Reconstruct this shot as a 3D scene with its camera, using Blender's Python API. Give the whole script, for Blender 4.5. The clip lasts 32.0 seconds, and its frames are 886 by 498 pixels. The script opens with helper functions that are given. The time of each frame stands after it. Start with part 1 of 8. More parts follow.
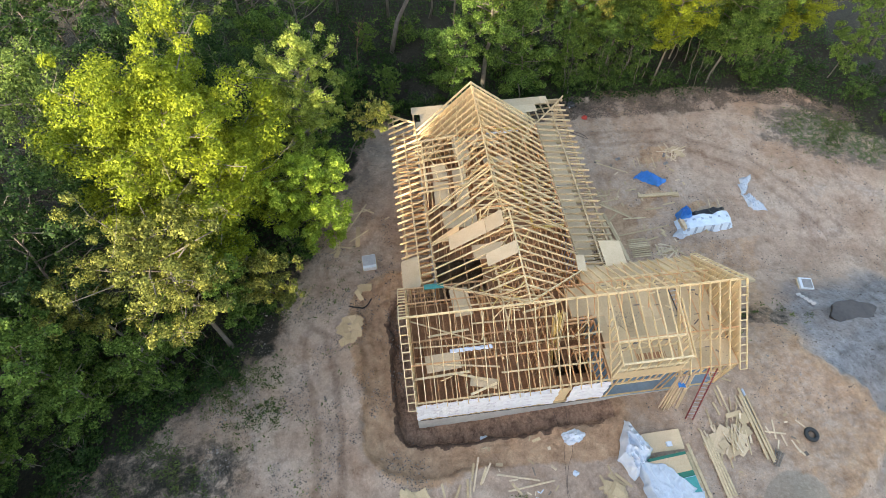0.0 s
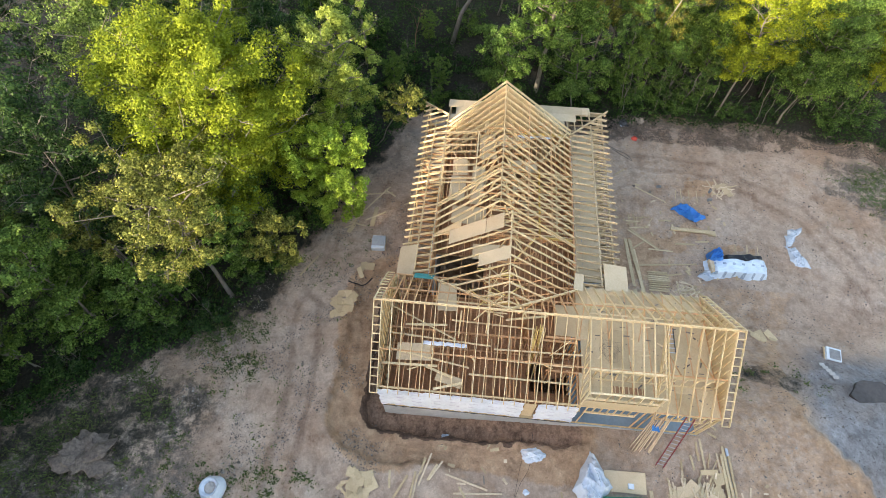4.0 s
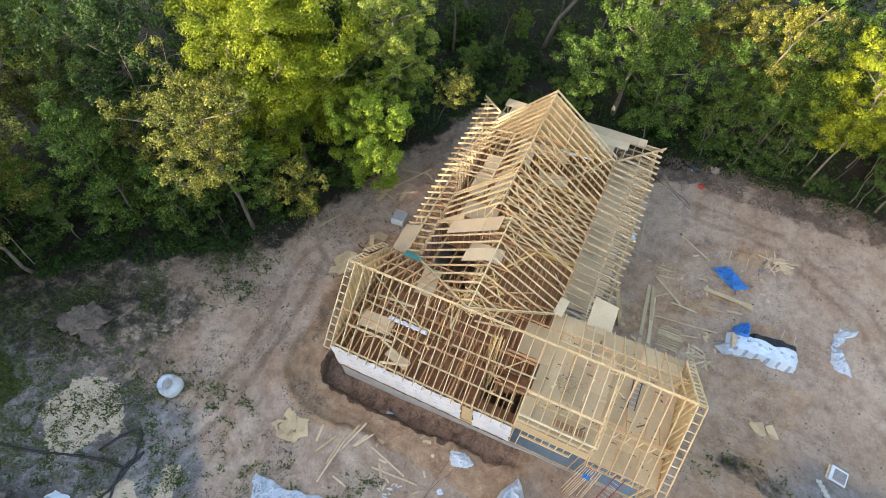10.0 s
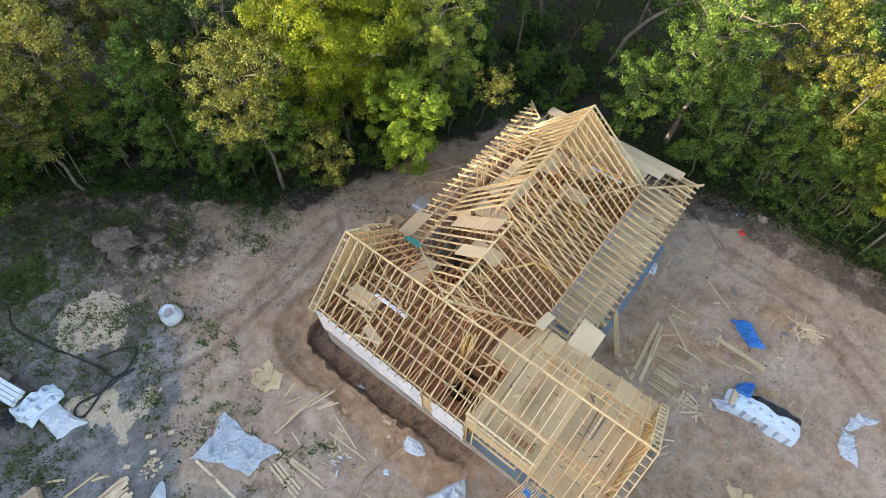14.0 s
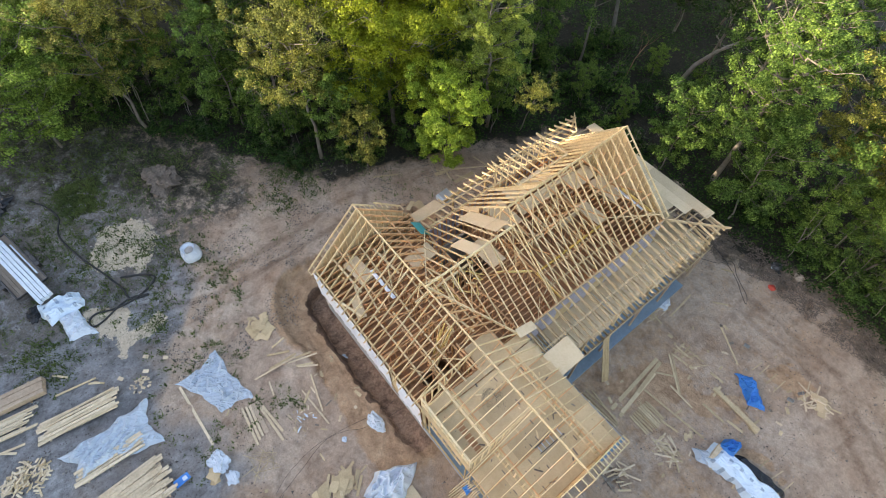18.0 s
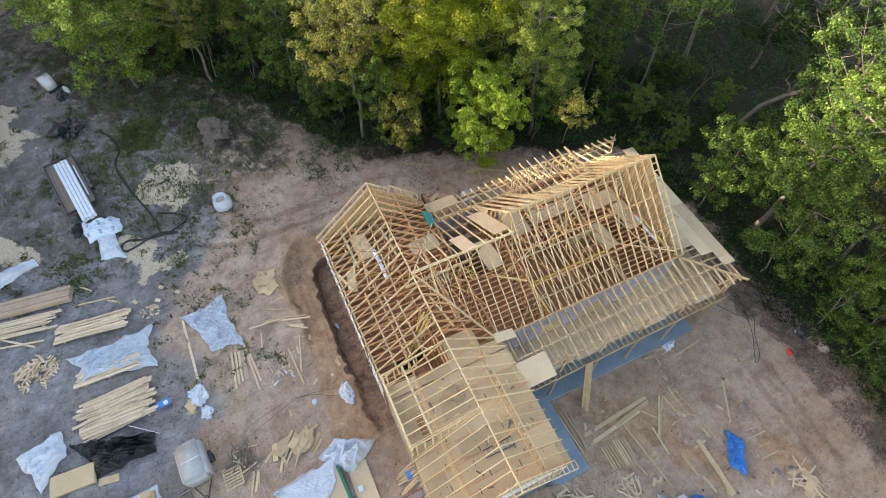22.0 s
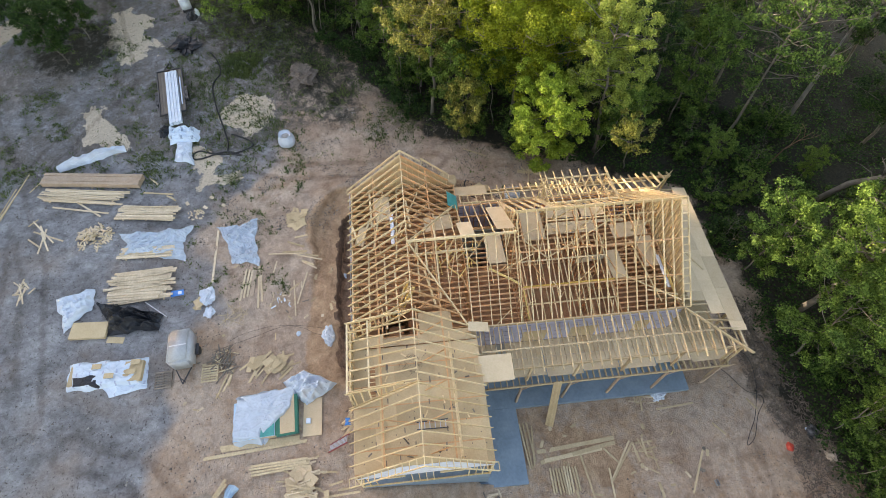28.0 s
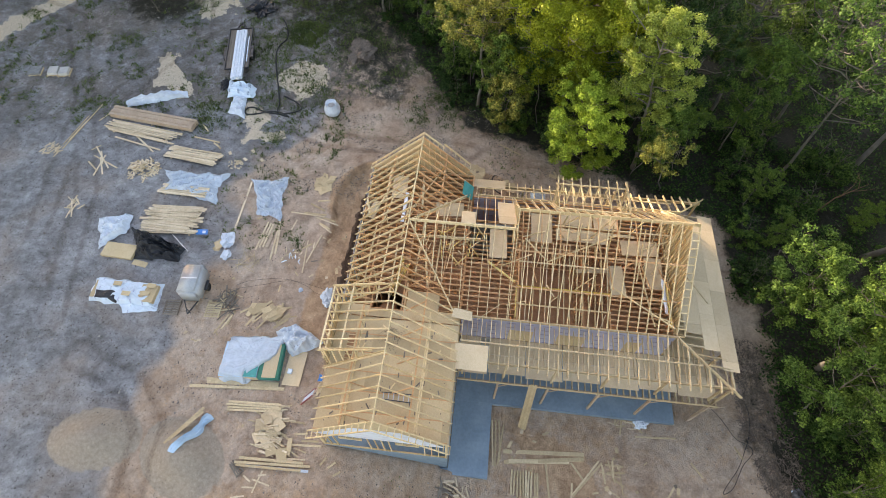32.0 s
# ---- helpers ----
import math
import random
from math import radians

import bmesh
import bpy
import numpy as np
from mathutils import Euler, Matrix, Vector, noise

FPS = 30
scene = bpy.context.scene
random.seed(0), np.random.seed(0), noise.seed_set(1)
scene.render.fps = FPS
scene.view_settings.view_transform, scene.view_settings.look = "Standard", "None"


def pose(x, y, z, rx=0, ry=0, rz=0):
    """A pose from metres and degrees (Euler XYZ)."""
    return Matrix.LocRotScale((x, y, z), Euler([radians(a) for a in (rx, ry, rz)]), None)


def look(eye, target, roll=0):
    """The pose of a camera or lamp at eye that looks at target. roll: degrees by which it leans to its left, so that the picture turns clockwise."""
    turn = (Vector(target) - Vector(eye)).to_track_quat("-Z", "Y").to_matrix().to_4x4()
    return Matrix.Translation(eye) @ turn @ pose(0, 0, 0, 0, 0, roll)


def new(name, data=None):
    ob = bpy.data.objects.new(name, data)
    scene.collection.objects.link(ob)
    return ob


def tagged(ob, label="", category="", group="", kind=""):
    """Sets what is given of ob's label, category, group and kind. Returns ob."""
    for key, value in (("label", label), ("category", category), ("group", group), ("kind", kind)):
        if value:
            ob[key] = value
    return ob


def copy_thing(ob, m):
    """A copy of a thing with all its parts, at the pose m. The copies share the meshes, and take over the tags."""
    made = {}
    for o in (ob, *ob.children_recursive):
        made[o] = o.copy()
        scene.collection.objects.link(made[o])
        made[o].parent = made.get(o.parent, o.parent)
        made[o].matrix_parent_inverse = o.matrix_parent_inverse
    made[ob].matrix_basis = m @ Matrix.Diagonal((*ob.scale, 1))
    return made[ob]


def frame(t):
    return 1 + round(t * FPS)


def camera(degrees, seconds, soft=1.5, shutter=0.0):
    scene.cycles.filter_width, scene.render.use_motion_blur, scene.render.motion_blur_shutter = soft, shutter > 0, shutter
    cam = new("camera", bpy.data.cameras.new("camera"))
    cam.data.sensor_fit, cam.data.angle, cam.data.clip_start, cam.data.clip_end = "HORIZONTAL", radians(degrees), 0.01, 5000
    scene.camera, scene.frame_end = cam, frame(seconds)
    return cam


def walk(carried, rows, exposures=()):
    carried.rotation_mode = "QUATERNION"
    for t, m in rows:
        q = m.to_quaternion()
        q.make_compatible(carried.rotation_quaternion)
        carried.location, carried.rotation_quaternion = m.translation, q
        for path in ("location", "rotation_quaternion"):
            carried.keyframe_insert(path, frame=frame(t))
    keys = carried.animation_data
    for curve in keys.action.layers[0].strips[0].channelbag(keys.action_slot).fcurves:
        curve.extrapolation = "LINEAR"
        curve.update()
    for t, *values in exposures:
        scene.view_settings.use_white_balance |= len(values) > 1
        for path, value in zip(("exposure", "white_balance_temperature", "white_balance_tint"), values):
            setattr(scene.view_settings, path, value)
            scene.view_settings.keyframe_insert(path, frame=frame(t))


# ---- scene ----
cam = camera(80.3, 32.0, soft=0.2)
METRES, EYE, TILT, LEAN, TURN = 34.5, 34.5, -57.4, 0.15, -7.2
ROWS = [
    (0.0, 0.0, 0.0, 0.0, 0.0, 0.0, -0.0),
    (0.5, 0.015, 0.0019, -0.0011, 1.0, -0.01, -1.54),
    (1.0, 0.0307, 0.0039, -0.0016, 1.94, -0.06, -2.97),
    (1.5, 0.0464, 0.0055, -0.0019, 2.81, -0.16, -4.33),
    (2.0, 0.062, 0.0067, -0.0026, 3.67, -0.25, -5.68),
    (2.5, 0.078, 0.0081, -0.0027, 4.52, -0.35, -6.99),
    (3.0, 0.0939, 0.0096, -0.0023, 5.29, -0.47, -8.2),
    (3.5, 0.1102, 0.0106, -0.0018, 6.14, -0.62, -9.49),
    (5.5, 0.1733, 0.0174, 0.0059, 9.78, -1.46, -14.65),
    (6.0, 0.1891, 0.0199, 0.0077, 10.71, -1.7, -15.96),
    (6.5, 0.2055, 0.0232, 0.0099, 11.65, -1.91, -17.28),
    (7.0, 0.2208, 0.0264, 0.0135, 12.54, -2.21, -18.51),
    (7.5, 0.2361, 0.0301, 0.0166, 13.51, -2.53, -19.81),
    (8.0, 0.2521, 0.0335, 0.0197, 14.56, -2.9, -21.18),
    (8.5, 0.2673, 0.0372, 0.0231, 15.6, -3.26, -22.55),
    (9.0, 0.2827, 0.0408, 0.0277, 16.59, -3.65, -23.8),
    (9.5, 0.2979, 0.0446, 0.0329, 17.65, -4.07, -25.09),
    (10.0, 0.3128, 0.0486, 0.0387, 18.82, -4.58, -26.49),
    (10.5, 0.3277, 0.0529, 0.0442, 20.03, -5.12, -27.88),
    (11.0, 0.3429, 0.0571, 0.0492, 21.17, -5.59, -29.16),
    (11.5, 0.3579, 0.0612, 0.0556, 22.35, -6.23, -30.45),
    (12.0, 0.3721, 0.0656, 0.062, 23.47, -6.83, -31.65),
    (12.5, 0.3862, 0.0707, 0.0691, 24.65, -7.48, -32.86),
    (13.0, 0.3991, 0.0758, 0.0772, 26.05, -8.27, -34.21),
    (13.5, 0.4111, 0.0804, 0.0854, 27.52, -9.14, -35.6),
    (14.0, 0.4234, 0.0854, 0.0935, 28.97, -9.99, -36.91),
    (14.5, 0.4356, 0.0907, 0.1018, 30.42, -10.88, -38.13),
    (16.5, 0.4825, 0.1096, 0.1362, 36.58, -14.84, -42.89),
    (17.0, 0.4948, 0.1143, 0.1458, 38.21, -15.96, -43.92),
    (17.5, 0.5063, 0.1186, 0.1547, 39.86, -17.13, -44.95),
    (18.0, 0.5169, 0.1238, 0.1643, 41.64, -18.42, -46.0),
    (18.5, 0.5266, 0.1292, 0.1745, 43.49, -19.78, -47.01),
    (19.0, 0.5365, 0.1347, 0.184, 45.36, -21.15, -48.0),
    (19.5, 0.5448, 0.1409, 0.1953, 47.47, -22.74, -48.99),
    (20.0, 0.5521, 0.1468, 0.2062, 49.56, -24.33, -49.92),
    (20.5, 0.5598, 0.1526, 0.2189, 51.94, -26.19, -50.88),
    (21.0, 0.5685, 0.1591, 0.2308, 54.05, -27.84, -51.66),
    (21.5, 0.5775, 0.1652, 0.2433, 56.33, -29.64, -52.43),
    (22.0, 0.5864, 0.1715, 0.2558, 58.77, -31.6, -53.18),
    (22.5, 0.594, 0.178, 0.2681, 61.54, -33.86, -53.96),
    (23.0, 0.6015, 0.1849, 0.2802, 64.35, -36.18, -54.62),
    (23.5, 0.6086, 0.1912, 0.2915, 67.04, -38.41, -55.2),
    (24.0, 0.6152, 0.1976, 0.3034, 69.92, -40.79, -55.73),
    (24.5, 0.6207, 0.204, 0.3159, 72.78, -43.2, -56.18),
    (25.0, 0.6262, 0.2106, 0.328, 75.57, -45.57, -56.54),
    (25.5, 0.6316, 0.2172, 0.3406, 78.4, -47.98, -56.85),
    (27.5, 0.6519, 0.2438, 0.3879, 89.63, -57.43, -57.38),
    (28.0, 0.6563, 0.2514, 0.3996, 92.28, -59.69, -57.34),
    (28.5, 0.6601, 0.2587, 0.4115, 94.86, -61.87, -57.26),
    (29.0, 0.6627, 0.2661, 0.4238, 97.67, -64.26, -57.09),
    (29.5, 0.6659, 0.2741, 0.4364, 100.48, -66.64, -56.88),
    (30.0, 0.6683, 0.2822, 0.4496, 103.33, -69.04, -56.58),
    (30.5, 0.6713, 0.2902, 0.4627, 106.04, -71.31, -56.24),
    (31.0, 0.6726, 0.298, 0.4753, 108.76, -73.58, -55.85),
    (31.5, 0.673, 0.3065, 0.488, 111.56, -75.92, -55.33),
    (32.0, 0.6734, 0.3153, 0.5006, 114.21, -78.1, -54.77),
]
walk(cam, [(t, pose(0, 0, EYE, TILT, LEAN, TURN) @ pose(METRES * x, METRES * y, METRES * z, 90 + pitch, roll, yaw)) for t, x, y, z, yaw, pitch, roll in ROWS],
     exposures=[(0.0, 2.28, 7250, 15), (13.0, 2.21, 7330, 17), (22.0, 2.19, 7600, 19), (32.0, 2.22, 7930, 20)])

# ---- light ----
SUN_AZ, SUN_EL = 214.0, 15.0      # compass-like angle of the sun seen from above (0 = +y, clockwise), height in degrees
world = bpy.data.worlds.new("sky")
scene.world = world
world.use_nodes = True
sky = world.node_tree.nodes.new("ShaderNodeTexSky")
sky.sky_type, sky.sun_disc = "NISHITA", False
sky.sun_elevation, sky.sun_rotation = radians(SUN_EL), radians(SUN_AZ)
sky.air_density, sky.dust_density = 1.2, 1.6
back = world.node_tree.nodes["Background"]
back.inputs["Strength"].default_value = 0.15
world.node_tree.links.new(sky.outputs["Color"], back.inputs["Color"])
sun_data = bpy.data.lights.new("sun", "SUN")
sun_data.energy, sun_data.angle, sun_data.color = 3.2, radians(0.6), (1.0, 0.915, 0.72)
sun = new("sun", sun_data)
SUN_DIR = Vector((math.sin(radians(SUN_AZ)) * math.cos(radians(SUN_EL)), math.cos(radians(SUN_AZ)) * math.cos(radians(SUN_EL)), math.sin(radians(SUN_EL))))
sun.matrix_basis = look(SUN_DIR * 80, (0, 0, 0))


# ---- materials ----
def nodes_of(name):
    m = bpy.data.materials.new(name)
    m.use_nodes = True
    nt = m.node_tree
    return m, nt, nt.nodes["Principled BSDF"]


def ramp(nt, src, stops):
    r = nt.nodes.new("ShaderNodeValToRGB")
    e = r.color_ramp.elements
    while len(e) < len(stops):
        e.new(0.5)
    for k, (pos, col) in enumerate(stops):
        e[k].position, e[k].color = pos, (*col, 1)
    nt.links.new(src, r.inputs["Fac"])
    return r.outputs["Color"]


def mixed(nt, fac, a, b, kind="MIX"):
    n = nt.nodes.new("ShaderNodeMix")
    n.data_type, n.blend_type = "RGBA", kind
    for sock, v in ((n.inputs["Factor"], fac), (n.inputs["A"], a), (n.inputs["B"], b)):
        if isinstance(v, (int, float)):
            sock.default_value = v
        elif isinstance(v, tuple):
            sock.default_value = (*v, 1)
        else:
            nt.links.new(v, sock)
    return n.outputs["Result"]


def place(nt):
    return nt.nodes.new("ShaderNodeNewGeometry").outputs["Position"]


def noisy(nt, scale, detail=4.0, rough=0.55, vec=None, stretch=None, out="Fac"):
    n = nt.nodes.new("ShaderNodeTexNoise")
    n.inputs["Scale"].default_value, n.inputs["Detail"].default_value, n.inputs["Roughness"].default_value = scale, detail, rough
    n.inputs["Lacunarity"].default_value, n.inputs["Distortion"].default_value = 2.17, 0.25
    v = vec or place(nt)
    if stretch:
        mp = nt.nodes.new("ShaderNodeMapping")
        mp.inputs["Scale"].default_value = stretch
        nt.links.new(v, mp.inputs["Vector"])
        v = mp.outputs["Vector"]
    nt.links.new(v, n.inputs["Vector"])
    return n.outputs[out]


def bump(nt, bsdf, height, strength, dist=0.02):
    b = nt.nodes.new("ShaderNodeBump")
    b.inputs["Strength"].default_value, b.inputs["Distance"].default_value = strength, dist
    nt.links.new(height, b.inputs["Height"])
    nt.links.new(b.outputs["Normal"], bsdf.inputs["Normal"])


def wood(name, light, dark, rough=0.75):
    """Sawn timber: each piece has its own tone, with grain and some stain."""
    m, nt, b = nodes_of(name)
    rnd = nt.nodes.new("ShaderNodeObjectInfo").outputs["Random"]
    tone = ramp(nt, rnd, [(0.0, dark), (0.45, tuple((p + q) / 2 for p, q in zip(light, dark))), (1.0, light)])
    grain = ramp(nt, noisy(nt, 9.0, 5.0, 0.6), [(0.3, (0.72, 0.70, 0.66)), (0.75, (1.12, 1.1, 1.06))])
    c = mixed(nt, 0.8, tone, grain, "MULTIPLY")
    stain = ramp(nt, noisy(nt, 1.3, 3.0), [(0.42, (1, 1, 1)), (0.75, (0.78, 0.72, 0.66))])
    nt.links.new(mixed(nt, 0.6, c, stain, "MULTIPLY"), b.inputs["Base Color"])
    b.inputs["Roughness"].default_value = rough
    bump(nt, b, noisy(nt, 40.0, 3.0), 0.25, 0.004)
    return m


def board(name, base, flake, stain):
    """Pressed board: flakes of two tones and water stains."""
    m, nt, b = nodes_of(name)
    rnd = nt.nodes.new("ShaderNodeObjectInfo").outputs["Random"]
    v = nt.nodes.new("ShaderNodeTexVoronoi")
    v.inputs["Scale"].default_value = 22.0
    nt.links.new(place(nt), v.inputs["Vector"])
    fl = mixed(nt, ramp(nt, v.outputs["Color"], [(0.25, (0, 0, 0)), (0.8, (1, 1, 1))]), base, flake)
    st = ramp(nt, noisy(nt, 0.9, 5.0, 0.65), [(0.40, (1, 1, 1)), (0.70, stain)])
    tone = ramp(nt, rnd, [(0.0, (0.80, 0.79, 0.77)), (1.0, (1.1, 1.1, 1.1))])
    c = mixed(nt, 1.0, mixed(nt, 0.8, fl, st, "MULTIPLY"), tone, "MULTIPLY")
    nt.links.new(c, b.inputs["Base Color"])
    b.inputs["Roughness"].default_value = 0.8
    bump(nt, b, v.outputs["Distance"], 0.2, 0.006)
    return m


def plain(name, a, c, scale=3.0, rough=0.7, metal=0.0, bumpy=0.2, dist=0.02):
    m, nt, b = nodes_of(name)
    col = ramp(nt, noisy(nt, scale, 5.0, 0.6), [(0.3, a), (0.72, c)])
    col = mixed(nt, 0.5, col, ramp(nt, noisy(nt, scale * 7, 3.0), [(0.3, (0.75, 0.75, 0.75)), (0.7, (1.1, 1.1, 1.1))]), "MULTIPLY")
    nt.links.new(col, b.inputs["Base Color"])
    b.inputs["Roughness"].default_value, b.inputs["Metallic"].default_value = rough, metal
    bump(nt, b, noisy(nt, scale * 4, 4.0), bumpy, dist)
    return m


def sheet_plastic(name, tone, see=0.0, rough=0.35):
    m, nt, b = nodes_of(name)
    col = ramp(nt, noisy(nt, 2.2, 4.0), [(0.3, tuple(v * 0.86 for v in tone)), (0.7, tone)])
    nt.links.new(col, b.inputs["Base Color"])
    b.inputs["Roughness"].default_value = rough
    b.inputs["Alpha"].default_value = 1.0 - see
    pull = ramp(nt, noisy(nt, 2.6, 3.0, 0.55, None, (1.0, 0.45, 1.0)), [(0.38, (0, 0, 0)), (0.5, (1, 1, 1)), (0.62, (0, 0, 0))])
    crinkle = ramp(nt, noisy(nt, 6.5, 3.0, 0.5), [(0.40, (0, 0, 0)), (0.5, (1, 1, 1)), (0.60, (0, 0, 0))])
    bump(nt, b, mixed(nt, 0.22, pull, crinkle), 0.42, 0.035)
    return m


def printed_wrap(name, tone, ink, bar=0.11, flat=False):
    """House wrap with rows of small printed marks, and creases."""
    m, nt, b = nodes_of(name)
    pos = place(nt)
    sep = nt.nodes.new("ShaderNodeSeparateXYZ")
    nt.links.new(pos, sep.inputs[0])

    def cells(sock, size, on, shift=0.0):
        a = nt.nodes.new("ShaderNodeMath"); a.operation = "MULTIPLY_ADD"; a.inputs[1].default_value = 1 / size; a.inputs[2].default_value = shift
        nt.links.new(sock, a.inputs[0])
        f = nt.nodes.new("ShaderNodeMath"); f.operation = "FRACT"; nt.links.new(a.outputs[0], f.inputs[0])
        g = nt.nodes.new("ShaderNodeMath"); g.operation = "LESS_THAN"; g.inputs[1].default_value = on; nt.links.new(f.outputs[0], g.inputs[0])
        return g.outputs[0]
    along = nt.nodes.new("ShaderNodeMath"); along.operation = "ADD"
    nt.links.new(sep.outputs[0], along.inputs[0]); nt.links.new(sep.outputs[1], along.inputs[1])
    one = nt.nodes.new("ShaderNodeMath"); one.operation = "MULTIPLY"
    nt.links.new(cells(sep.outputs[0], 0.75, 0.33) if flat else cells(along.outputs[0], 1.15, 0.5), one.inputs[0])
    nt.links.new(cells(sep.outputs[1], 0.85, bar / 0.85, 0.1) if flat else cells(sep.outputs[2], 0.62, bar / 0.62, 0.3), one.inputs[1])
    two = nt.nodes.new("ShaderNodeMath"); two.operation = "MULTIPLY"
    nt.links.new(one.outputs[0], two.inputs[0]); nt.links.new(noisy(nt, 14.0, 1.0), two.inputs[1])
    col = ramp(nt, noisy(nt, 1.1, 4.0), [(0.3, tuple(v * 0.82 for v in tone)), (0.7, tone)])
    nt.links.new(mixed(nt, two.outputs[0], col, ink), b.inputs["Base Color"])
    b.inputs["Roughness"].default_value = 0.42
    bump(nt, b, noisy(nt, 3.0, 4.0, 0.6), 0.5, 0.03)
    return m


PINE = wood("pine", (0.86, 0.70, 0.45), (0.68, 0.51, 0.28))
# indoor copy of the pine: redder and darker, shade put into its colour
PINE_SHADED = wood("pine_inside_shaded", (0.78, 0.48, 0.255), (0.60, 0.33, 0.16))
PINE_GREY = wood("pine_weathered", (0.69, 0.55, 0.36), (0.50, 0.375, 0.225))
BEAM = wood("laminated_beam", (0.53, 0.40, 0.30), (0.43, 0.315, 0.23))
OSB = board("osb", (0.60, 0.46, 0.28), (0.545, 0.41, 0.245), (0.86, 0.82, 0.78))
OSB_PALE = board("osb_pale", (0.66, 0.51, 0.335), (0.60, 0.455, 0.29), (0.88, 0.85, 0.80))
# subfloor board: brown stain, with indoor shade darkened into the colour
OSB_SHADED = board("osb_shaded", (0.47, 0.25, 0.13), (0.37, 0.185, 0.09), (0.6, 0.55, 0.5))
WRAP = printed_wrap("house_wrap_white", (0.80, 0.83, 0.90), (0.50, 0.46, 0.60))
WRAP_FLAT = printed_wrap("torn_wrap_white", (0.60, 0.68, 0.77), (0.25, 0.25, 0.4), 0.1, True)
WRAP_PURPLE = printed_wrap("house_wrap_violet", (0.48, 0.465, 0.59), (0.06, 0.05, 0.12))
WRAP_SKY = printed_wrap("lumber_wrap", (0.66, 0.77, 0.88), (0.03, 0.08, 0.16), 0.2, True)
CONCRETE = plain("concrete", (0.42, 0.40, 0.37), (0.55, 0.53, 0.50), 1.4, 0.85)
SLAB = plain("slab", (0.17, 0.24, 0.30), (0.24, 0.32, 0.385), 0.7, 0.55, 0.0, 0.1)
TAR = plain("damp_proofing", (0.018, 0.018, 0.02), (0.04, 0.04, 0.042), 4.0, 0.5)
TEAL = plain("teal_sheathing", (0.03, 0.26, 0.24), (0.05, 0.34, 0.31), 3.0, 0.6)
METAL = plain("aluminium", (0.55, 0.56, 0.58), (0.66, 0.67, 0.69), 8.0, 0.35, 0.9, 0.05)
RED = plain("red_fibreglass", (0.24, 0.03, 0.03), (0.33, 0.05, 0.04), 8.0, 0.45)
BLACK = plain("black_rubber", (0.012, 0.012, 0.013), (0.03, 0.03, 0.03), 6.0, 0.6)

# ---- building helpers ----
PLACE = {}
BOXES = {}


def put(ob, m, parent=None):
    """Set ob's place in the world, under parent if one is given."""
    PLACE[ob.name] = m
    if parent:
        ob.parent = parent
        ob.matrix_basis = PLACE[parent.name].inverted() @ m
    else:
        ob.matrix_basis = m
    return ob


def thing(name, at, label, category, group="", kind="", turn=0.0):
    return tagged(put(new(name), pose(*at, 0, 0, turn)), label, category, group, kind)


def part(name, bm, material, parent=None, label="", m=None, smooth=False):
    """Link a bmesh as one mesh object, under a thing or a part."""
    me = bpy.data.meshes.new(name)
    bm.normal_update()
    bm.to_mesh(me)
    bm.free()
    if material:
        me.materials.append(material)
    if smooth:
        me.shade_smooth()
    ob = put(new(name, me), m or (PLACE[parent.name] if parent else Matrix()), parent)
    return tagged(ob, label)


def box_mesh(material, chamfer=True):
    key = material.name
    if key not in BOXES:
        bm = bmesh.new()
        bmesh.ops.create_cube(bm, size=1.0)
        me = bpy.data.meshes.new("sawn_piece")
        bm.to_mesh(me)
        bm.free()
        me.materials.append(material)
        BOXES[key] = me
    return BOXES[key]


def baked_box(name, m, material, parent):
    """A box with its size in its mesh, so that it can carry parts of its own."""
    bm = bmesh.new()
    bmesh.ops.create_cube(bm, size=1.0)
    centre = m.translation.copy()
    bmesh.ops.transform(bm, matrix=Matrix.Translation(-centre) @ m, verts=bm.verts[:])
    return part(name, bm, material, parent, "", Matrix.Translation(centre))


def stick(name, p, q, w, d, material, parent, up=(0, 0, 1), label=""):
    """A straight sawn piece from p to q, w wide and d deep, its deep side towards up."""
    p, q = Vector(p), Vector(q)
    x = (q - p)
    n = x.length
    x = x / n
    y = Vector(up).cross(x)
    if y.length < 1e-4:
        y = Vector((0, 1, 0)).cross(x) if abs(x.y) < 0.9 else Vector((1, 0, 0)).cross(x)
    y.normalize()
    z = x.cross(y)
    m = Matrix((x, y, z)).transposed().to_4x4()
    m = Matrix.Translation((p + q) / 2) @ m @ Matrix.Diagonal((n, w, d, 1))
    if parent and parent.parent is None and parent.name == "house":
        return tagged(baked_box(name, m, material, parent), label)
    ob = new(name, box_mesh(material))
    put(ob, m, parent)
    return tagged(ob, label)


def slab_box(name, lo, hi, material, parent, label=""):
    """An upright box between two corners."""
    lo, hi = Vector(lo), Vector(hi)
    m = Matrix.Translation((lo + hi) / 2) @ Matrix.Diagonal((*(hi - lo), 1))
    if parent and parent.name == "house":
        return tagged(baked_box(name, m, material, parent), label)
    ob = new(name, box_mesh(material))
    put(ob, Matrix.Translation((lo + hi) / 2) @ Matrix.Diagonal((*(hi - lo), 1)), parent)
    return tagged(ob, label)


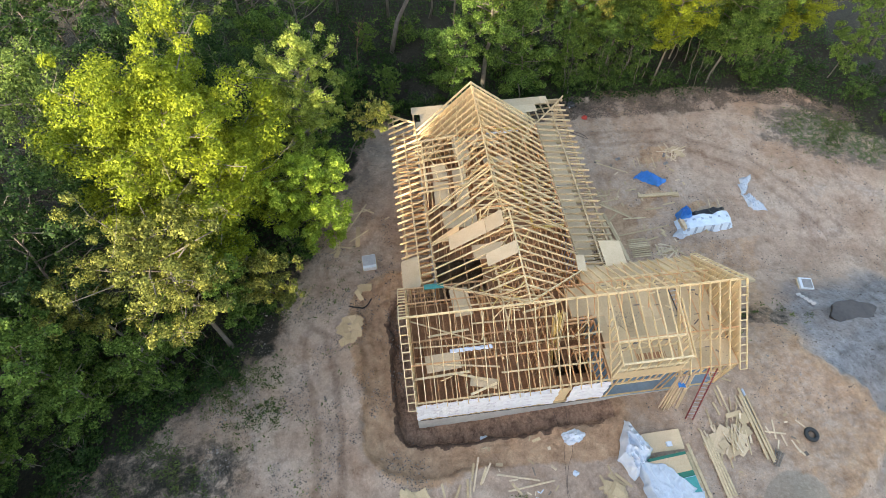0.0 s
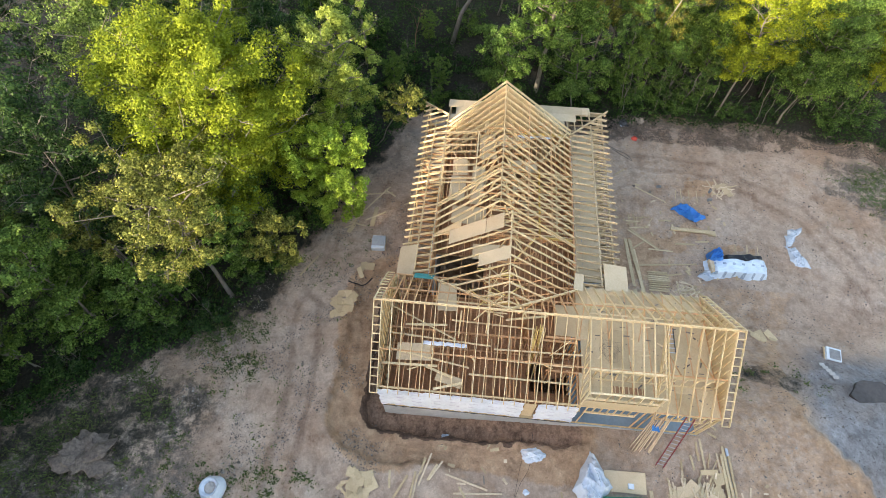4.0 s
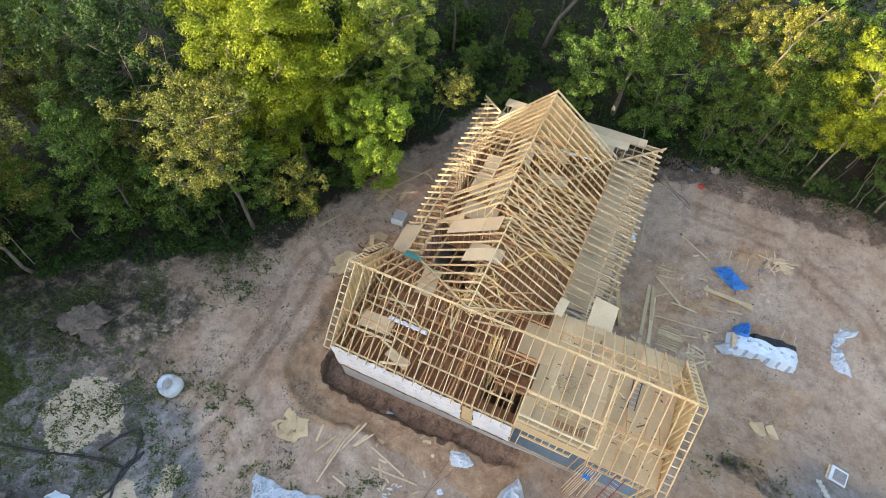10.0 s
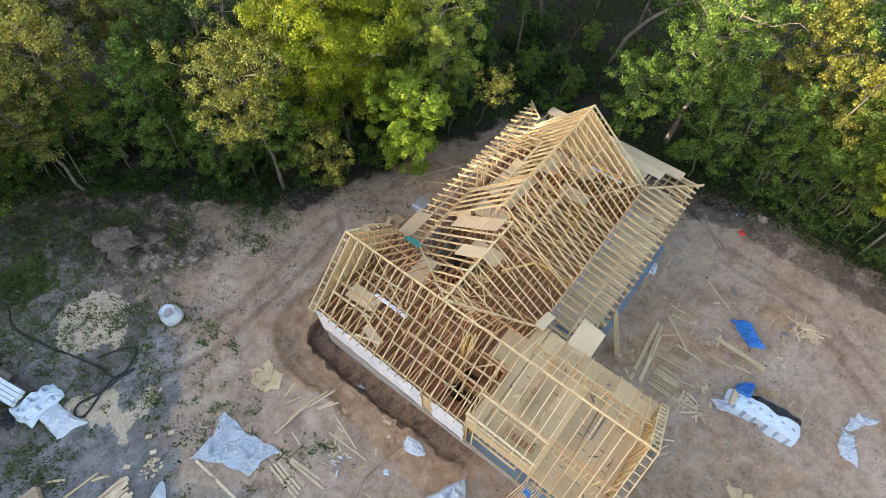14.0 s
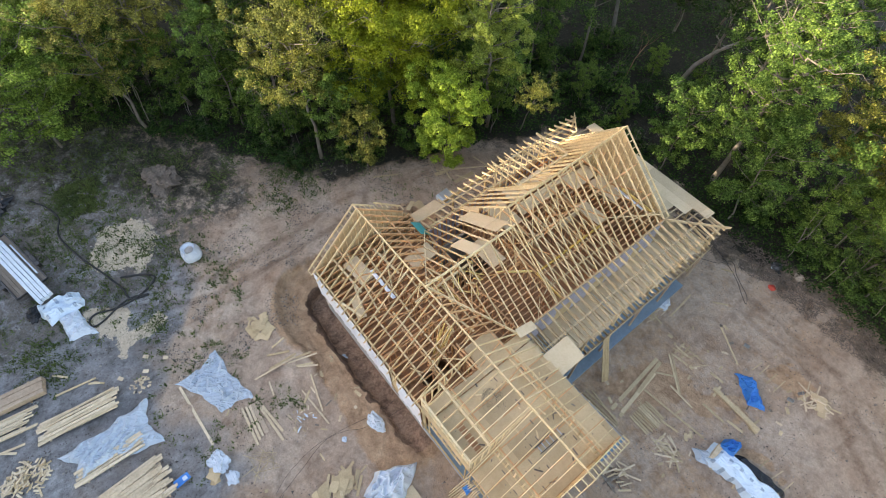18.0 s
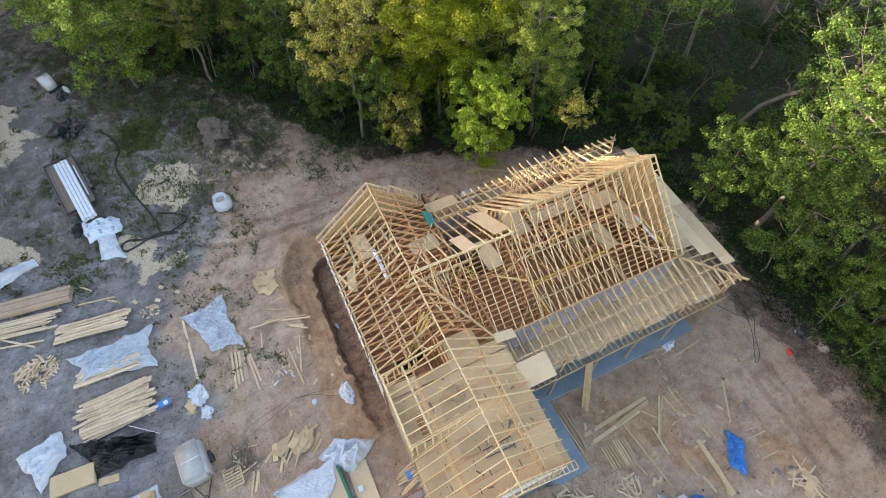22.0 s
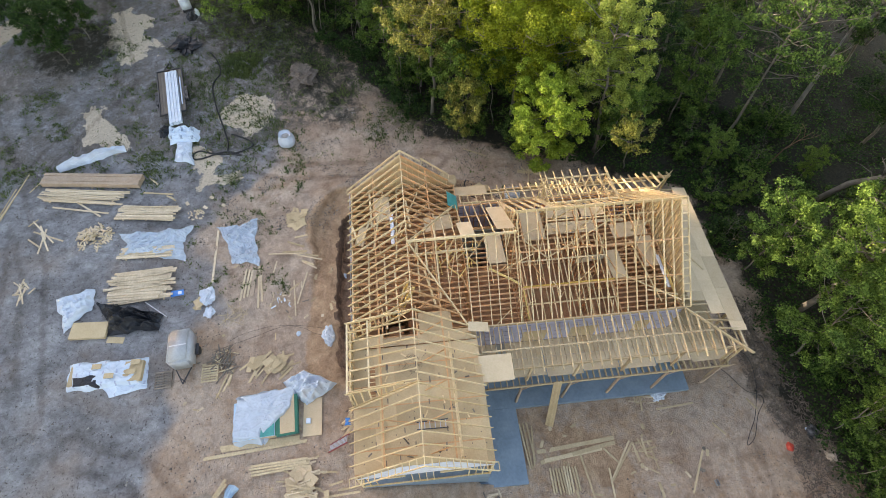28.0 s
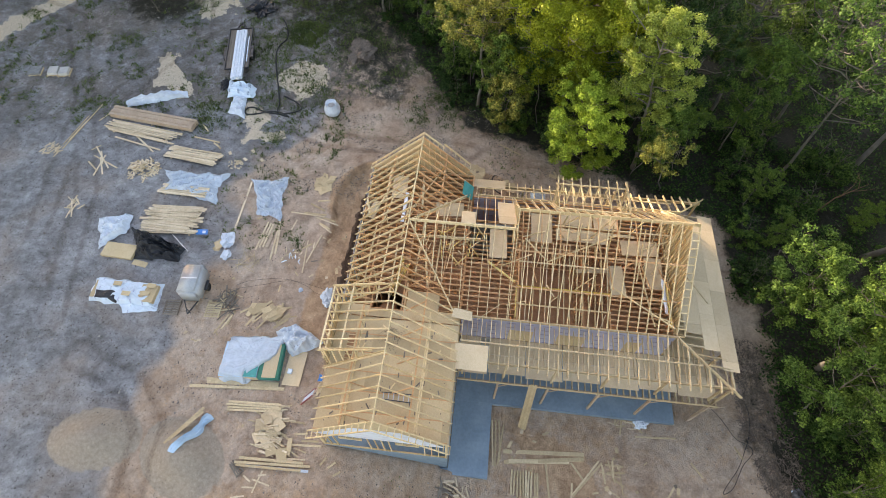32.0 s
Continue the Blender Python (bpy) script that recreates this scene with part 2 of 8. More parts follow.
def panel(name, corners, thick, material, parent, label=""):
    """A flat board through four corners in order, with thickness on its underside."""
    bm = bmesh.new()
    c = [Vector(v) for v in corners]
    n = (c[1] - c[0]).cross(c[3] - c[0]).normalized()
    if n.z < -0.01:
        n = -n
    top = [bm.verts.new(v) for v in c]
    low = [bm.verts.new(v - n * thick) for v in c]
    bm.faces.new(top)
    bm.faces.new(low[::-1])
    for k in range(4):
        bm.faces.new((top[k], low[k], low[(k + 1) % 4], top[(k + 1) % 4]))
    bmesh.ops.recalc_face_normals(bm, faces=bm.faces[:])
    if parent:
        bmesh.ops.transform(bm, matrix=PLACE[parent.name].inverted(), verts=bm.verts[:])
    return part(name, bm, material, parent, label)


def steps(a, b, gap):
    n = max(1, round((b - a) / gap))
    return [a + (b - a) * k / n for k in range(n + 1)]


def smooth01(a, b, v):
    t = min(1.0, max(0.0, (v - a) / (b - a)))
    return t * t * (3 - 2 * t)


rng = random.Random(7)


# ---- ground ----
EDGE = [(-60, -20), (-46, -11), (-29, -1.8), (-25, 4), (-18, 9.6), (-13.2, 14.0), (-10.4, 20), (-7.4, 25), (-4.5, 33), (-2, 37.2), (6, 38.6),
        (12, 39), (18, 40), (28, 40), (36, 39.5), (42, 38.5), (46, 35), (49, 30), (56, 20), (75, 5)]


def in_woods(x, y):
    """Signed distance to the edge of the clearing: above 0 in the woods."""
    best, side = 1e9, -1
    for (ax, ay), (bx, by) in zip(EDGE, EDGE[1:]):
        dx, dy = bx - ax, by - ay
        t = min(1, max(0, ((x - ax) * dx + (y - ay) * dy) / (dx * dx + dy * dy)))
        px, py = x - ax - t * dx, y - ay - t * dy
        d = px * px + py * py
        if d < best:
            best, side = d, (1 if dx * py - dy * px > 0 else -1)
    return side * math.sqrt(best)


def bump_at(x, y, cx, cy, rx, ry, turn=0.0):
    c, s = math.cos(radians(turn)), math.sin(radians(turn))
    u, v = ((x - cx) * c + (y - cy) * s) / rx, (-(x - cx) * s + (y - cy) * c) / ry
    return max(0.0, 1 - math.sqrt(u * u + v * v))


def rect_d(x, y, x0, y0, x1, y1):
    dx, dy = max(x0 - x, x - x1), max(y0 - y, y - y1)
    return math.hypot(max(dx, 0), max(dy, 0)) + min(max(dx, dy), 0)


BANK = ((27.6, 16.5), (26.3, 13.9), (26.7, 10.8), (27.9, 8.6), (29.2, 7.2), (29.3, 5.2), (27.4, 2.8), (24.6, 1.4))
TRACKS = (((-9.5, -3), (-6.4, 3), (-6.2, 9), (-7.4, 16)), ((15.5, -9), (17.2, -4.2), (19.8, -2.2), (25, -2.0)), ((19, 35), (26, 34.5), (33, 30), (37, 22)),
          ((-30, -16), (-18, -12), (-6, -19), (2, -15), (13, -12)), ((-22, -33), (-19, -26), (-8, -20), (6, -17)))


def rut(x, y):
    """How far a spot lies in one of the two wheel marks of a track, 0 to 1."""
    best = 1e9
    for line in TRACKS:
        for (ax, ay), (bx, by) in zip(line, line[1:]):
            dx, dy = bx - ax, by - ay
            t = min(1, max(0, ((x - ax) * dx + (y - ay) * dy) / (dx * dx + dy * dy)))
            best = min(best, math.hypot(x - ax - t * dx, y - ay - t * dy))
    best += 0.25 * noise.noise((x * 0.4, y * 0.4, 90)) + 0.12 * noise.noise((x * 1.7, y * 1.7, 91))
    return smooth01(0.42, 0.1, abs(best - 0.8))


def trench(x, y, d):
    """The distance from the foundation, made uneven."""
    return d + 0.40 * noise.noise((x * 0.45, y * 0.45, 7)) + 0.22 * noise.noise((x * 1.4, y * 1.4, 8)) + 0.13 * noise.noise((x * 2.6, y * 2.6, 18))


def off_bank(x, y):
    """Signed distance to the broken bank between yard soil and drive: above 0 on the drive."""
    if not (18 < x < 38 and -6 < y < 22):
        return -9.0
    x, y = x + 0.5 * noise.noise((x * 0.8, y * 0.8, 95)) + 0.2 * noise.noise((x * 2.6, y * 2.6, 96)), y + 0.5 * noise.noise((x * 0.8, y * 0.8, 97)) + 0.2 * noise.noise((x * 2.6, y * 2.6, 98))
    best, side = 1e9, 1
    for (ax, ay), (bx, by) in zip(BANK, BANK[1:]):
        dx, dy = bx - ax, by - ay
        t = min(1, max(0, ((x - ax) * dx + (y - ay) * dy) / (dx * dx + dy * dy)))
        px, py = x - ax - t * dx, y - ay - t * dy
        if math.hypot(px, py) < best:
            best, side = math.hypot(px, py), (1 if dx * py - dy * px > 0 else -1)
    return best * side


def ground_z(x, y):
    left = -1.6 * smooth01(6, 23, y)
    right = -3.4 * smooth01(8.5, 20, y)
    z = left + (right - left) * smooth01(2, 15, x)
    z += 0.7 * smooth01(2, -9, y) + 0.045 * max(0.0, min(-x - 6, 25)) * smooth01(12, 0, y)
    z += 0.9 * smooth01(2, 14, in_woods(x, y)) * smooth01(25, 40, y)
    # trench along the foundation: a steep cut by the wall, then a trodden shelf with a broken outer lip
    d = rect_d(x, y, -0.6, 8.9, 11.6, 17.5)
    if x < 13.4 and y < 24 and d < 7:
        w = smooth01(13.2, 11.2, x) * smooth01(24, 19, y)
        q = trench(x, y, d)
        z -= w * (0.85 * smooth01(1.40, 1.05, q) + 0.28 * smooth01(3.0, 1.5, q) * smooth01(11, 3, x) + 0.30 * smooth01(3.5, 3.15, q) * smooth01(7, 2, x)) * (1.0 - 0.45 * smooth01(5, 12, x))
        z += w * smooth01(7, 2, x) * (0.30 * smooth01(3.3, 3.6, q) * smooth01(5.2, 3.8, q) - 0.10 * smooth01(0.35, 0.0, abs(q - 2.45)))
        z += 0.10 * w * smooth01(4, 2, d) * noise.noise((x * 2.3, y * 2.3, 19)) + 0.09 * w * smooth01(4.4, 1.0, d) * noise.noise((x * 4.2, y * 4.2, 20))
    # heaps of sand and the low bank beside the drive
    z += 1.0 * smooth01(0, 1, bump_at(x, y, 20.6, -5.2, 2.9, 2.0, 100) * 1.05)
    z += 1.3 * smooth01(0, 1, bump_at(x, y, 21.0, 0.4, 3.1, 2.3, 60) * 1.05)
    o = off_bank(x, y)
    if o > -6:
        near = smooth01(0, 2, y) * smooth01(17, 14, y)
        z += near * (0.42 * smooth01(0.35, -0.25, o) * smooth01(-3.2, -0.4, o) + 0.12 * noise.noise((x * 1.7, y * 1.7, 77)) * smooth01(-3, -0.5, o) * smooth01(0.6, 0.0, o))
    z += 0.12 * noise.noise((x * 0.11, y * 0.11, 0)) + 0.10 * noise.noise((x * 0.45, y * 0.45, 3)) + 0.05 * noise.noise((x * 1.3, y * 1.3, 5))
    if in_house(x, y):
        z = min(z, -3.3)
    return z


def in_house(x, y):
    return (-0.3 < x < 19.1 and 9.2 < y < 16.3) or (1.8 < x < 14.3 and 16.3 <= y < 33.4) or (14.3 <= x < 19.3 and 16.3 <= y < 19.2)


def lines(lo, mid0, mid1, hi, gap):
    v, out = mid0, []
    while v < mid1:
        out.append(v)
        v += gap
    g, a = gap, mid0
    while a > lo:
        g *= 1.25
        a -= g
        out.insert(0, a)
    g, a = gap, v
    while a < hi:
        out.append(a)
        g *= 1.25
        a += g
    return out


def build_ground():
    xs, ys = lines(-900, -36, 50, 900, 0.3), lines(-900, -27, 48, 900, 0.3)
    xs = sorted(xs + [v + 0.15 for v in xs if -6 < v < 13])
    ys = sorted(ys + [v + 0.15 for v in ys if 3.5 < v < 23])
    verts, masks = [], []
    for y in ys:
        for x in xs:
            verts.append((x, y, ground_z(x, y)))
            w = in_woods(x, y) + 2.2 * noise.noise((x * 0.16, y * 0.16, 9)) + 0.8 * noise.noise((x * 0.7, y * 0.7, 4))
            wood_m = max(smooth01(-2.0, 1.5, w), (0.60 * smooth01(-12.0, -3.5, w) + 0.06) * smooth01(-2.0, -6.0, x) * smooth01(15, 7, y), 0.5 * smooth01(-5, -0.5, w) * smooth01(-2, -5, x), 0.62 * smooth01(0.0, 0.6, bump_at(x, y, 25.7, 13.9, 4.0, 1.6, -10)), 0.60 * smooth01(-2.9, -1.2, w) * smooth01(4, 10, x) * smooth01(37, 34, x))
            sx, sy = x + 1.6 * noise.noise((x * 0.5, y * 0.5, 30)) + 0.7 * noise.noise((x * 1.6, y * 1.6, 31)), y + 1.6 * noise.noise((x * 0.5, y * 0.5, 32)) + 0.7 * noise.noise((x * 1.6, y * 1.6, 33))
            d = rect_d(x, y, -0.6, 8.9, 11.6, 18)
            clay = smooth01(4.6, 3.0, trench(x, y, d) + 0.9 * noise.noise((x * 0.3, y * 0.3, 1))) * smooth01(14.5, 11.5, x) * smooth01(30, 22, y)
            clay = max(clay, 0.46 * smooth01(20, 22.5, x) * smooth01(0.3, -0.3, off_bank(x, y)) * (1 if off_bank(x, y) > -8 else 0) + 0.12 * smooth01(1.2, 0.2, abs(off_bank(x, y) + 0.3)), 0.85 * smooth01(0, 0.35, max(bump_at(sx, sy, 23.9, 31.8, 2.2, 1.1), bump_at(sx, sy, 26.3, 25.6, 2.0, 0.9), bump_at(sx, sy, 22.2, 26.6, 2.6, 1.0, 10), bump_at(sx, sy, 18.5, 24.5, 3.5, 2.0, 60))), 0.47 * smooth01(1.0, 3.0, x - 12) * smooth01(9.5, 4.0, abs(y - 23.5)) * smooth01(27, 20, x))
            far = max(smooth01(6.0, -1.0, y) * smooth01(1.0, -8.0, x + 0.25 * y), smooth01(0.5, -5.0, y - 0.0) * smooth01(16.5, 9.0, x), smooth01(3, -6, y))
            grey = max(far, 0.9 * smooth01(-0.3, 0.4, off_bank(x, y)) * smooth01(20, 14, y), 0.9 * smooth01(26, 34, x) * smooth01(19, 12, y), 0.25 * smooth01(33, 38, x))
            grass = 0.9 * smooth01(-1.0, -6.0, x) * smooth01(9.0, 4.0, y + 0.2 * x) * (0.60 + 0.40 * smooth01(-11, -5, y + 0.25 * (x + 14))) * smooth01(-4, -9, x + 0.25 * (y + 14))
            grass = max(grass, smooth01(-7.0, -0.5, w) * 0.5 * smooth01(4, -4, x))
            grass = max(grass, 0.35 * smooth01(0.0, 0.7, bump_at(x, y, 25.5, 13.3, 4.0, 1.8, -10)), 1.0 * smooth01(0.0, 0.45, bump_at(sx, sy, 43.2, 32.6, 9.0, 5.0, -28)))
            pile = max(smooth01(0.0, 0.12, bump_at(x, y, 20.6, -5.2, 2.9, 2.0, 100)), smooth01(0, 0.12, bump_at(x, y, 21.0, 0.4, 3.1, 2.3, 60)))
            sand = max(smooth01(0.0, 0.9, bump_at(sx, sy, -13.4, -0.6, 4.6, 3.6, 20)), 0.9 * smooth01(0.0, 0.9, bump_at(sx, sy, -8.0, -4.0, 3.2, 2.0, 40)), 0.85 * smooth01(0.0, 0.9, bump_at(sx, sy, -6.0, -2.6, 3.0, 1.7, 75)), 0.7 * smooth01(0.0, 0.4, bump_at(sx, sy, -12.0, -13.0, 4.5, 2.0, 40)), 0.7 * smooth01(0.0, 0.4, bump_at(sx, sy, -25.0, -13.0, 6, 3.0, 20)))
            near_trees = smooth01(7.5, 2.5, math.hypot(x + 23.5, y + 18))
            wood_m = max(wood_m * (1 - 0.3 * smooth01(2.2, 0.8, abs((x + 20) * 0.75 + (y - 53) * 0.66) + 0.8 * noise.noise((x * 0.5, y * 0.5, 50))) * smooth01(44, 48, y) * smooth01(-8, -14, x)), 0.72 * near_trees)
            road = smooth01(1.9, 0.9, abs((x + 18.7) * 0.60 + (y + 31.5) * 0.80 - 0.0 + 0.5 * noise.noise((x * 0.3, y * 0.3, 51)))) * smooth01(-8, -14, x)
            sand = max(sand, 0.85 * road)
            grass = max(0.0, grass - road)
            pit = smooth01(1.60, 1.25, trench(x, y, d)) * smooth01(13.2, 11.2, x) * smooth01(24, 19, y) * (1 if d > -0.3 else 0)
            # damp earth and the bank's shade, painted dark at the broken edge's foot
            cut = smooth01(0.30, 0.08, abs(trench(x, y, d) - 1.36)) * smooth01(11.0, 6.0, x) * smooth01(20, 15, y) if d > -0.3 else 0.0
            clods = max(smooth01(-4.0, -7.0, x) * smooth01(24, 18, y), 0.75 * smooth01(2.0, -4.0, x) * smooth01(11, 15, y), 0.8 * grey, 0.35)
            trod = smooth01(0.6, -1.2, (-x - 10.6) + 0.55 * max(0.0, 4.5 - y) * -1 + 1.3 * noise.noise((x * 0.35, y * 0.35, 60)) if y > 4.5 else (-x - 10.6) + 1.25 * (4.5 - y) + 1.3 * noise.noise((x * 0.35, y * 0.35, 60))) * smooth01(-6, -1, y) * smooth01(30, 22, y) * smooth01(3, 0, x)
            wood_m *= 1 - 0.9 * trod * (1 if w < -1 else 0)
            grass *= 1 - trod
            grey *= 1 - trod
            brown_yard = smooth01(-1.5, 1.5, (y + 3.2) + 0.25 * (x - 12) * smooth01(14, 22, x) * 0 + 1.2 * noise.noise((x * 0.4, y * 0.4, 61))) * smooth01(6, 11, x) * smooth01(30, 24, x)
            brown_yard = max(brown_yard, smooth01(0, 0.3, bump_at(sx, sy, 21.5, 0.6, 5.0, 3.6, 60)))
            grey *= 1 - brown_yard
            clay = max(clay, 0.36 * brown_yard)
            clods = clods * (1 - 0.7 * trod) * (1 - 0.8 * pile)
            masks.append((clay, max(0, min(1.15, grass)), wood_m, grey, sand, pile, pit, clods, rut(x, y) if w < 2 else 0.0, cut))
    nx = len(xs)
    faces = [(j * nx + i, j * nx + i + 1, (j + 1) * nx + i + 1, (j + 1) * nx + i) for j in range(len(ys) - 1) for i in range(nx - 1)]
    me = bpy.data.meshes.new("ground")
    me.from_pydata(verts, [], faces)
    arr = np.array(masks, dtype=np.float32)
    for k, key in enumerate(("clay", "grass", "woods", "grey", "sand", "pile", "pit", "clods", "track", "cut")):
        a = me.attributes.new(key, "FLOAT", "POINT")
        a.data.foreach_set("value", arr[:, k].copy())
    me.shade_smooth()
    m, nt, b = nodes_of("bare_soil")

    def att(key):
        n = nt.nodes.new("ShaderNodeAttribute")
        n.attribute_name = key
        return n.outputs["Fac"]

    def over(fac, fine, lo, hi):
        """A soft mask broken up by fine noise."""
        s = nt.nodes.new("ShaderNodeMath"); s.operation = "ADD"
        nt.links.new(fac, s.inputs[0]); nt.links.new(fine, s.inputs[1])
        r = nt.nodes.new("ShaderNodeMapRange"); r.inputs["From Min"].default_value, r.inputs["From Max"].default_value = lo, hi
        nt.links.new(s.outputs[0], r.inputs["Value"])
        return r.outputs["Result"]
    big, mid, fine = noisy(nt, 0.22, 5.0, 0.6), noisy(nt, 1.1, 7.0, 0.7), noisy(nt, 5.5, 6.0, 0.7)
    weed = noisy(nt, 0.9, 10.0, 0.82)
    soil = ramp(nt, big, [(0.30, (0.43, 0.298, 0.215)), (0.5, (0.52, 0.392, 0.300)), (0.70, (0.605, 0.490, 0.400))])
    soil = mixed(nt, 0.85, soil, ramp(nt, mid, [(0.30, (0.62, 0.57, 0.54)), (0.52, (1.0, 0.98, 0.97)), (0.72, (1.16, 1.14, 1.13))]), "MULTIPLY")
    damp = ramp(nt, noisy(nt, 0.45, 7.0, 0.72, None, (1.0, 0.55, 1.0)), [(0.55, (1, 1, 1)), (0.70, (0.60, 0.50, 0.44))])
    soil = mixed(nt, 0.8, soil, damp, "MULTIPLY")
    soil = mixed(nt, ramp(nt, noisy(nt, 0.16, 6.0, 0.7), [(0.52, (0, 0, 0)), (0.64, (0.75, 0.75, 0.75))]), soil, ramp(nt, mid, [(0.3, (0.36, 0.215, 0.135)), (0.7, (0.53, 0.365, 0.25))]))
    wash = noisy(nt, 0.30, 8.0, 0.62)
    grey = ramp(nt, wash, [(0.34, (0.198, 0.186, 0.182)), (0.50, (0.268, 0.262, 0.266)), (0.64, (0.348, 0.341, 0.346))])
    crust = noisy(nt, 1.5, 9.0, 0.70, None, (1.0, 0.7, 1.0))
    grey = mixed(nt, 0.9, grey, ramp(nt, crust, [(0.34, (0.50, 0.47, 0.46)), (0.45, (0.88, 0.87, 0.87)), (0.52, (1.0, 1.0, 1.0)), (0.60, (1.26, 1.26, 1.27))]), "MULTIPLY")
    soft = ramp(nt, noisy(nt, 0.13, 4.0), [(0.50, (0, 0, 0)), (0.64, (0.45, 0.45, 0.45))])
    grey = mixed(nt, soft, grey, ramp(nt, mid, [(0.3, (0.27, 0.19, 0.14)), (0.7, (0.44, 0.34, 0.27))]))
    c = mixed(nt, over(att("grey"), big, 0.85, 1.25), soil, grey)
    clay = ramp(nt, mid, [(0.28, (0.27, 0.155, 0.092)), (0.5, (0.50, 0.315, 0.192)), (0.72, (0.66, 0.455, 0.295))])
    c = mixed(nt, over(att("clay"), noisy(nt, 1.9, 9.0, 0.72), 0.84, 1.10), c, clay)
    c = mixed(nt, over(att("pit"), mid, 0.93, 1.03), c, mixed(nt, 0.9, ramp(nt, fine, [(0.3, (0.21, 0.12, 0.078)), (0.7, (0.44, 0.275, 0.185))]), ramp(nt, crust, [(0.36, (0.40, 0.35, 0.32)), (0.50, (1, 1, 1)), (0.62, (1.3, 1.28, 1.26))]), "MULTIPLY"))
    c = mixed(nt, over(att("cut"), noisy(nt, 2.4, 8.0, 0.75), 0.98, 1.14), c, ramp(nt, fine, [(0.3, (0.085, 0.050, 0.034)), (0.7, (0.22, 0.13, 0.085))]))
    green = ramp(nt, fine, [(0.28, (0.04, 0.058, 0.022)), (0.5, (0.08, 0.115, 0.036)), (0.72, (0.15, 0.185, 0.075))])
    brown = ramp(nt, fine, [(0.28, (0.07, 0.055, 0.044)), (0.5, (0.14, 0.118, 0.10)), (0.74, (0.28, 0.24, 0.21))])
    c = mixed(nt, over(att("grass"), big, 0.72, 1.12), c, mixed(nt, ramp(nt, weed, [(0.42, (0, 0, 0)), (0.52, (0.85, 0.85, 0.85))]), c, brown))
    c = mixed(nt, over(att("grass"), noisy(nt, 2.2, 10.0, 0.78), 1.46, 1.54), c, green)
    c = mixed(nt, over(att("sand"), noisy(nt, 2.6, 9.0, 0.72), 0.98, 1.05), c, ramp(nt, fine, [(0.3, (0.57, 0.455, 0.335)), (0.7, (0.72, 0.595, 0.455))]))
    c = mixed(nt, over(att("pile"), mid, 0.75, 1.05), c, ramp(nt, fine, [(0.3, (0.36, 0.28, 0.212)), (0.7, (0.46, 0.375, 0.295))]))
    # leaf litter, darkened to near black for the shade under the trees
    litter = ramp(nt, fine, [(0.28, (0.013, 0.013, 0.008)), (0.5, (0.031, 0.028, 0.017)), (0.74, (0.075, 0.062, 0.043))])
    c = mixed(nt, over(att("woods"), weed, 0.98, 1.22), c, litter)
    c = mixed(nt, over(att("track"), weed, 0.75, 1.35), c, mixed(nt, 1.0, c, ramp(nt, fine, [(0.3, (0.66, 0.62, 0.60)), (0.7, (0.9, 0.88, 0.87))]), "MULTIPLY"))
    clod = ramp(nt, noisy(nt, 5.5, 4.0, 0.6), [(0.60, (1, 1, 1)), (0.68, (0.42, 0.39, 0.37))])
    c = mixed(nt, over(att("clods"), weed, 0.85, 1.15), c, mixed(nt, 1.0, c, clod, "MULTIPLY"))
    c = mixed(nt, 0.72, c, ramp(nt, noisy(nt, 5.0, 9.0, 0.88), [(0.32, (0.32, 0.30, 0.28)), (0.45, (0.86, 0.86, 0.86)), (0.55, (1.05, 1.05, 1.05)), (0.67, (1.5, 1.49, 1.48))]), "MULTIPLY")
    nt.links.new(c, b.inputs["Base Color"])
    b.inputs["Roughness"].default_value = 0.95
    bump(nt, b, mixed(nt, 0.5, noisy(nt, 3.0, 6.0, 0.7), noisy(nt, 14.0, 4.0, 0.7)), 1.0, 0.22)
    me.materials.append(m)
    tagged(put(new("ground", me), Matrix()), "bare sandy clearing with tracks, gravel, weeds and leaf litter", "ground", "", "structure")


build_ground()

# ---- the house under construction ----
F = 1.0                     # main floor
PL = 3.75                   # top of the wall plates
house = thing("house", (9.0, 18.0, -2.9), "timber framed house under construction, open rafters and studs", "house")

WR_Y, WR_Z, WS = 12.92, 7.48, 0.917          # wing ridge and its slope
RR_X, RR_Z = 5.85, 8.62                      # rear ridge
NR_X, NR_Z = 6.65, 7.62                      # near ridge of the main roof
EL, ER, EZ = 1.6, 11.3, 4.2                  # main eaves
X0, X1 = -0.55, 19.25                        # gable walls of the wing
STEP_Y, REAR_Y = 19.8, 30.25


def wing_z(y):
    return WR_Z - WS * abs(y - WR_Y)


def rafter(p, q, parent, d=0.145, w=0.04, mat=PINE, name="rafter"):
    p, q = Vector(p), Vector(q)
    run = q - p
    side = run.cross(Vector((0, 0, 1))).normalized()
    up = side.cross(run).normalized()
    off = up * (d / 2)
    j = Vector((rng.uniform(-1, 1), rng.uniform(-1, 1), 0)) * 0.012
    stick(name, p - off + j, q - off + j * 0.5, w, d, mat, parent, up)


def ladder(a, b, c, d, parent, mat=PINE):
    """The overhang at a gable: two rails a-b and c-d with blocks between."""
    a, b, c, d = Vector(a), Vector(b), Vector(c), Vector(d)
    rafter(c, d, parent, 0.14, 0.045, mat, "fly_rafter")
    n = max(2, round((b - a).length / 0.5))
    for k in range(n + 1):
        t = k / n
        p, q = a.lerp(b, t), c.lerp(d, t)
        stick("lookout", p - Vector((0, 0, 0.05)), q - Vector((0, 0, 0.05)), 0.045, 0.09, mat, parent)


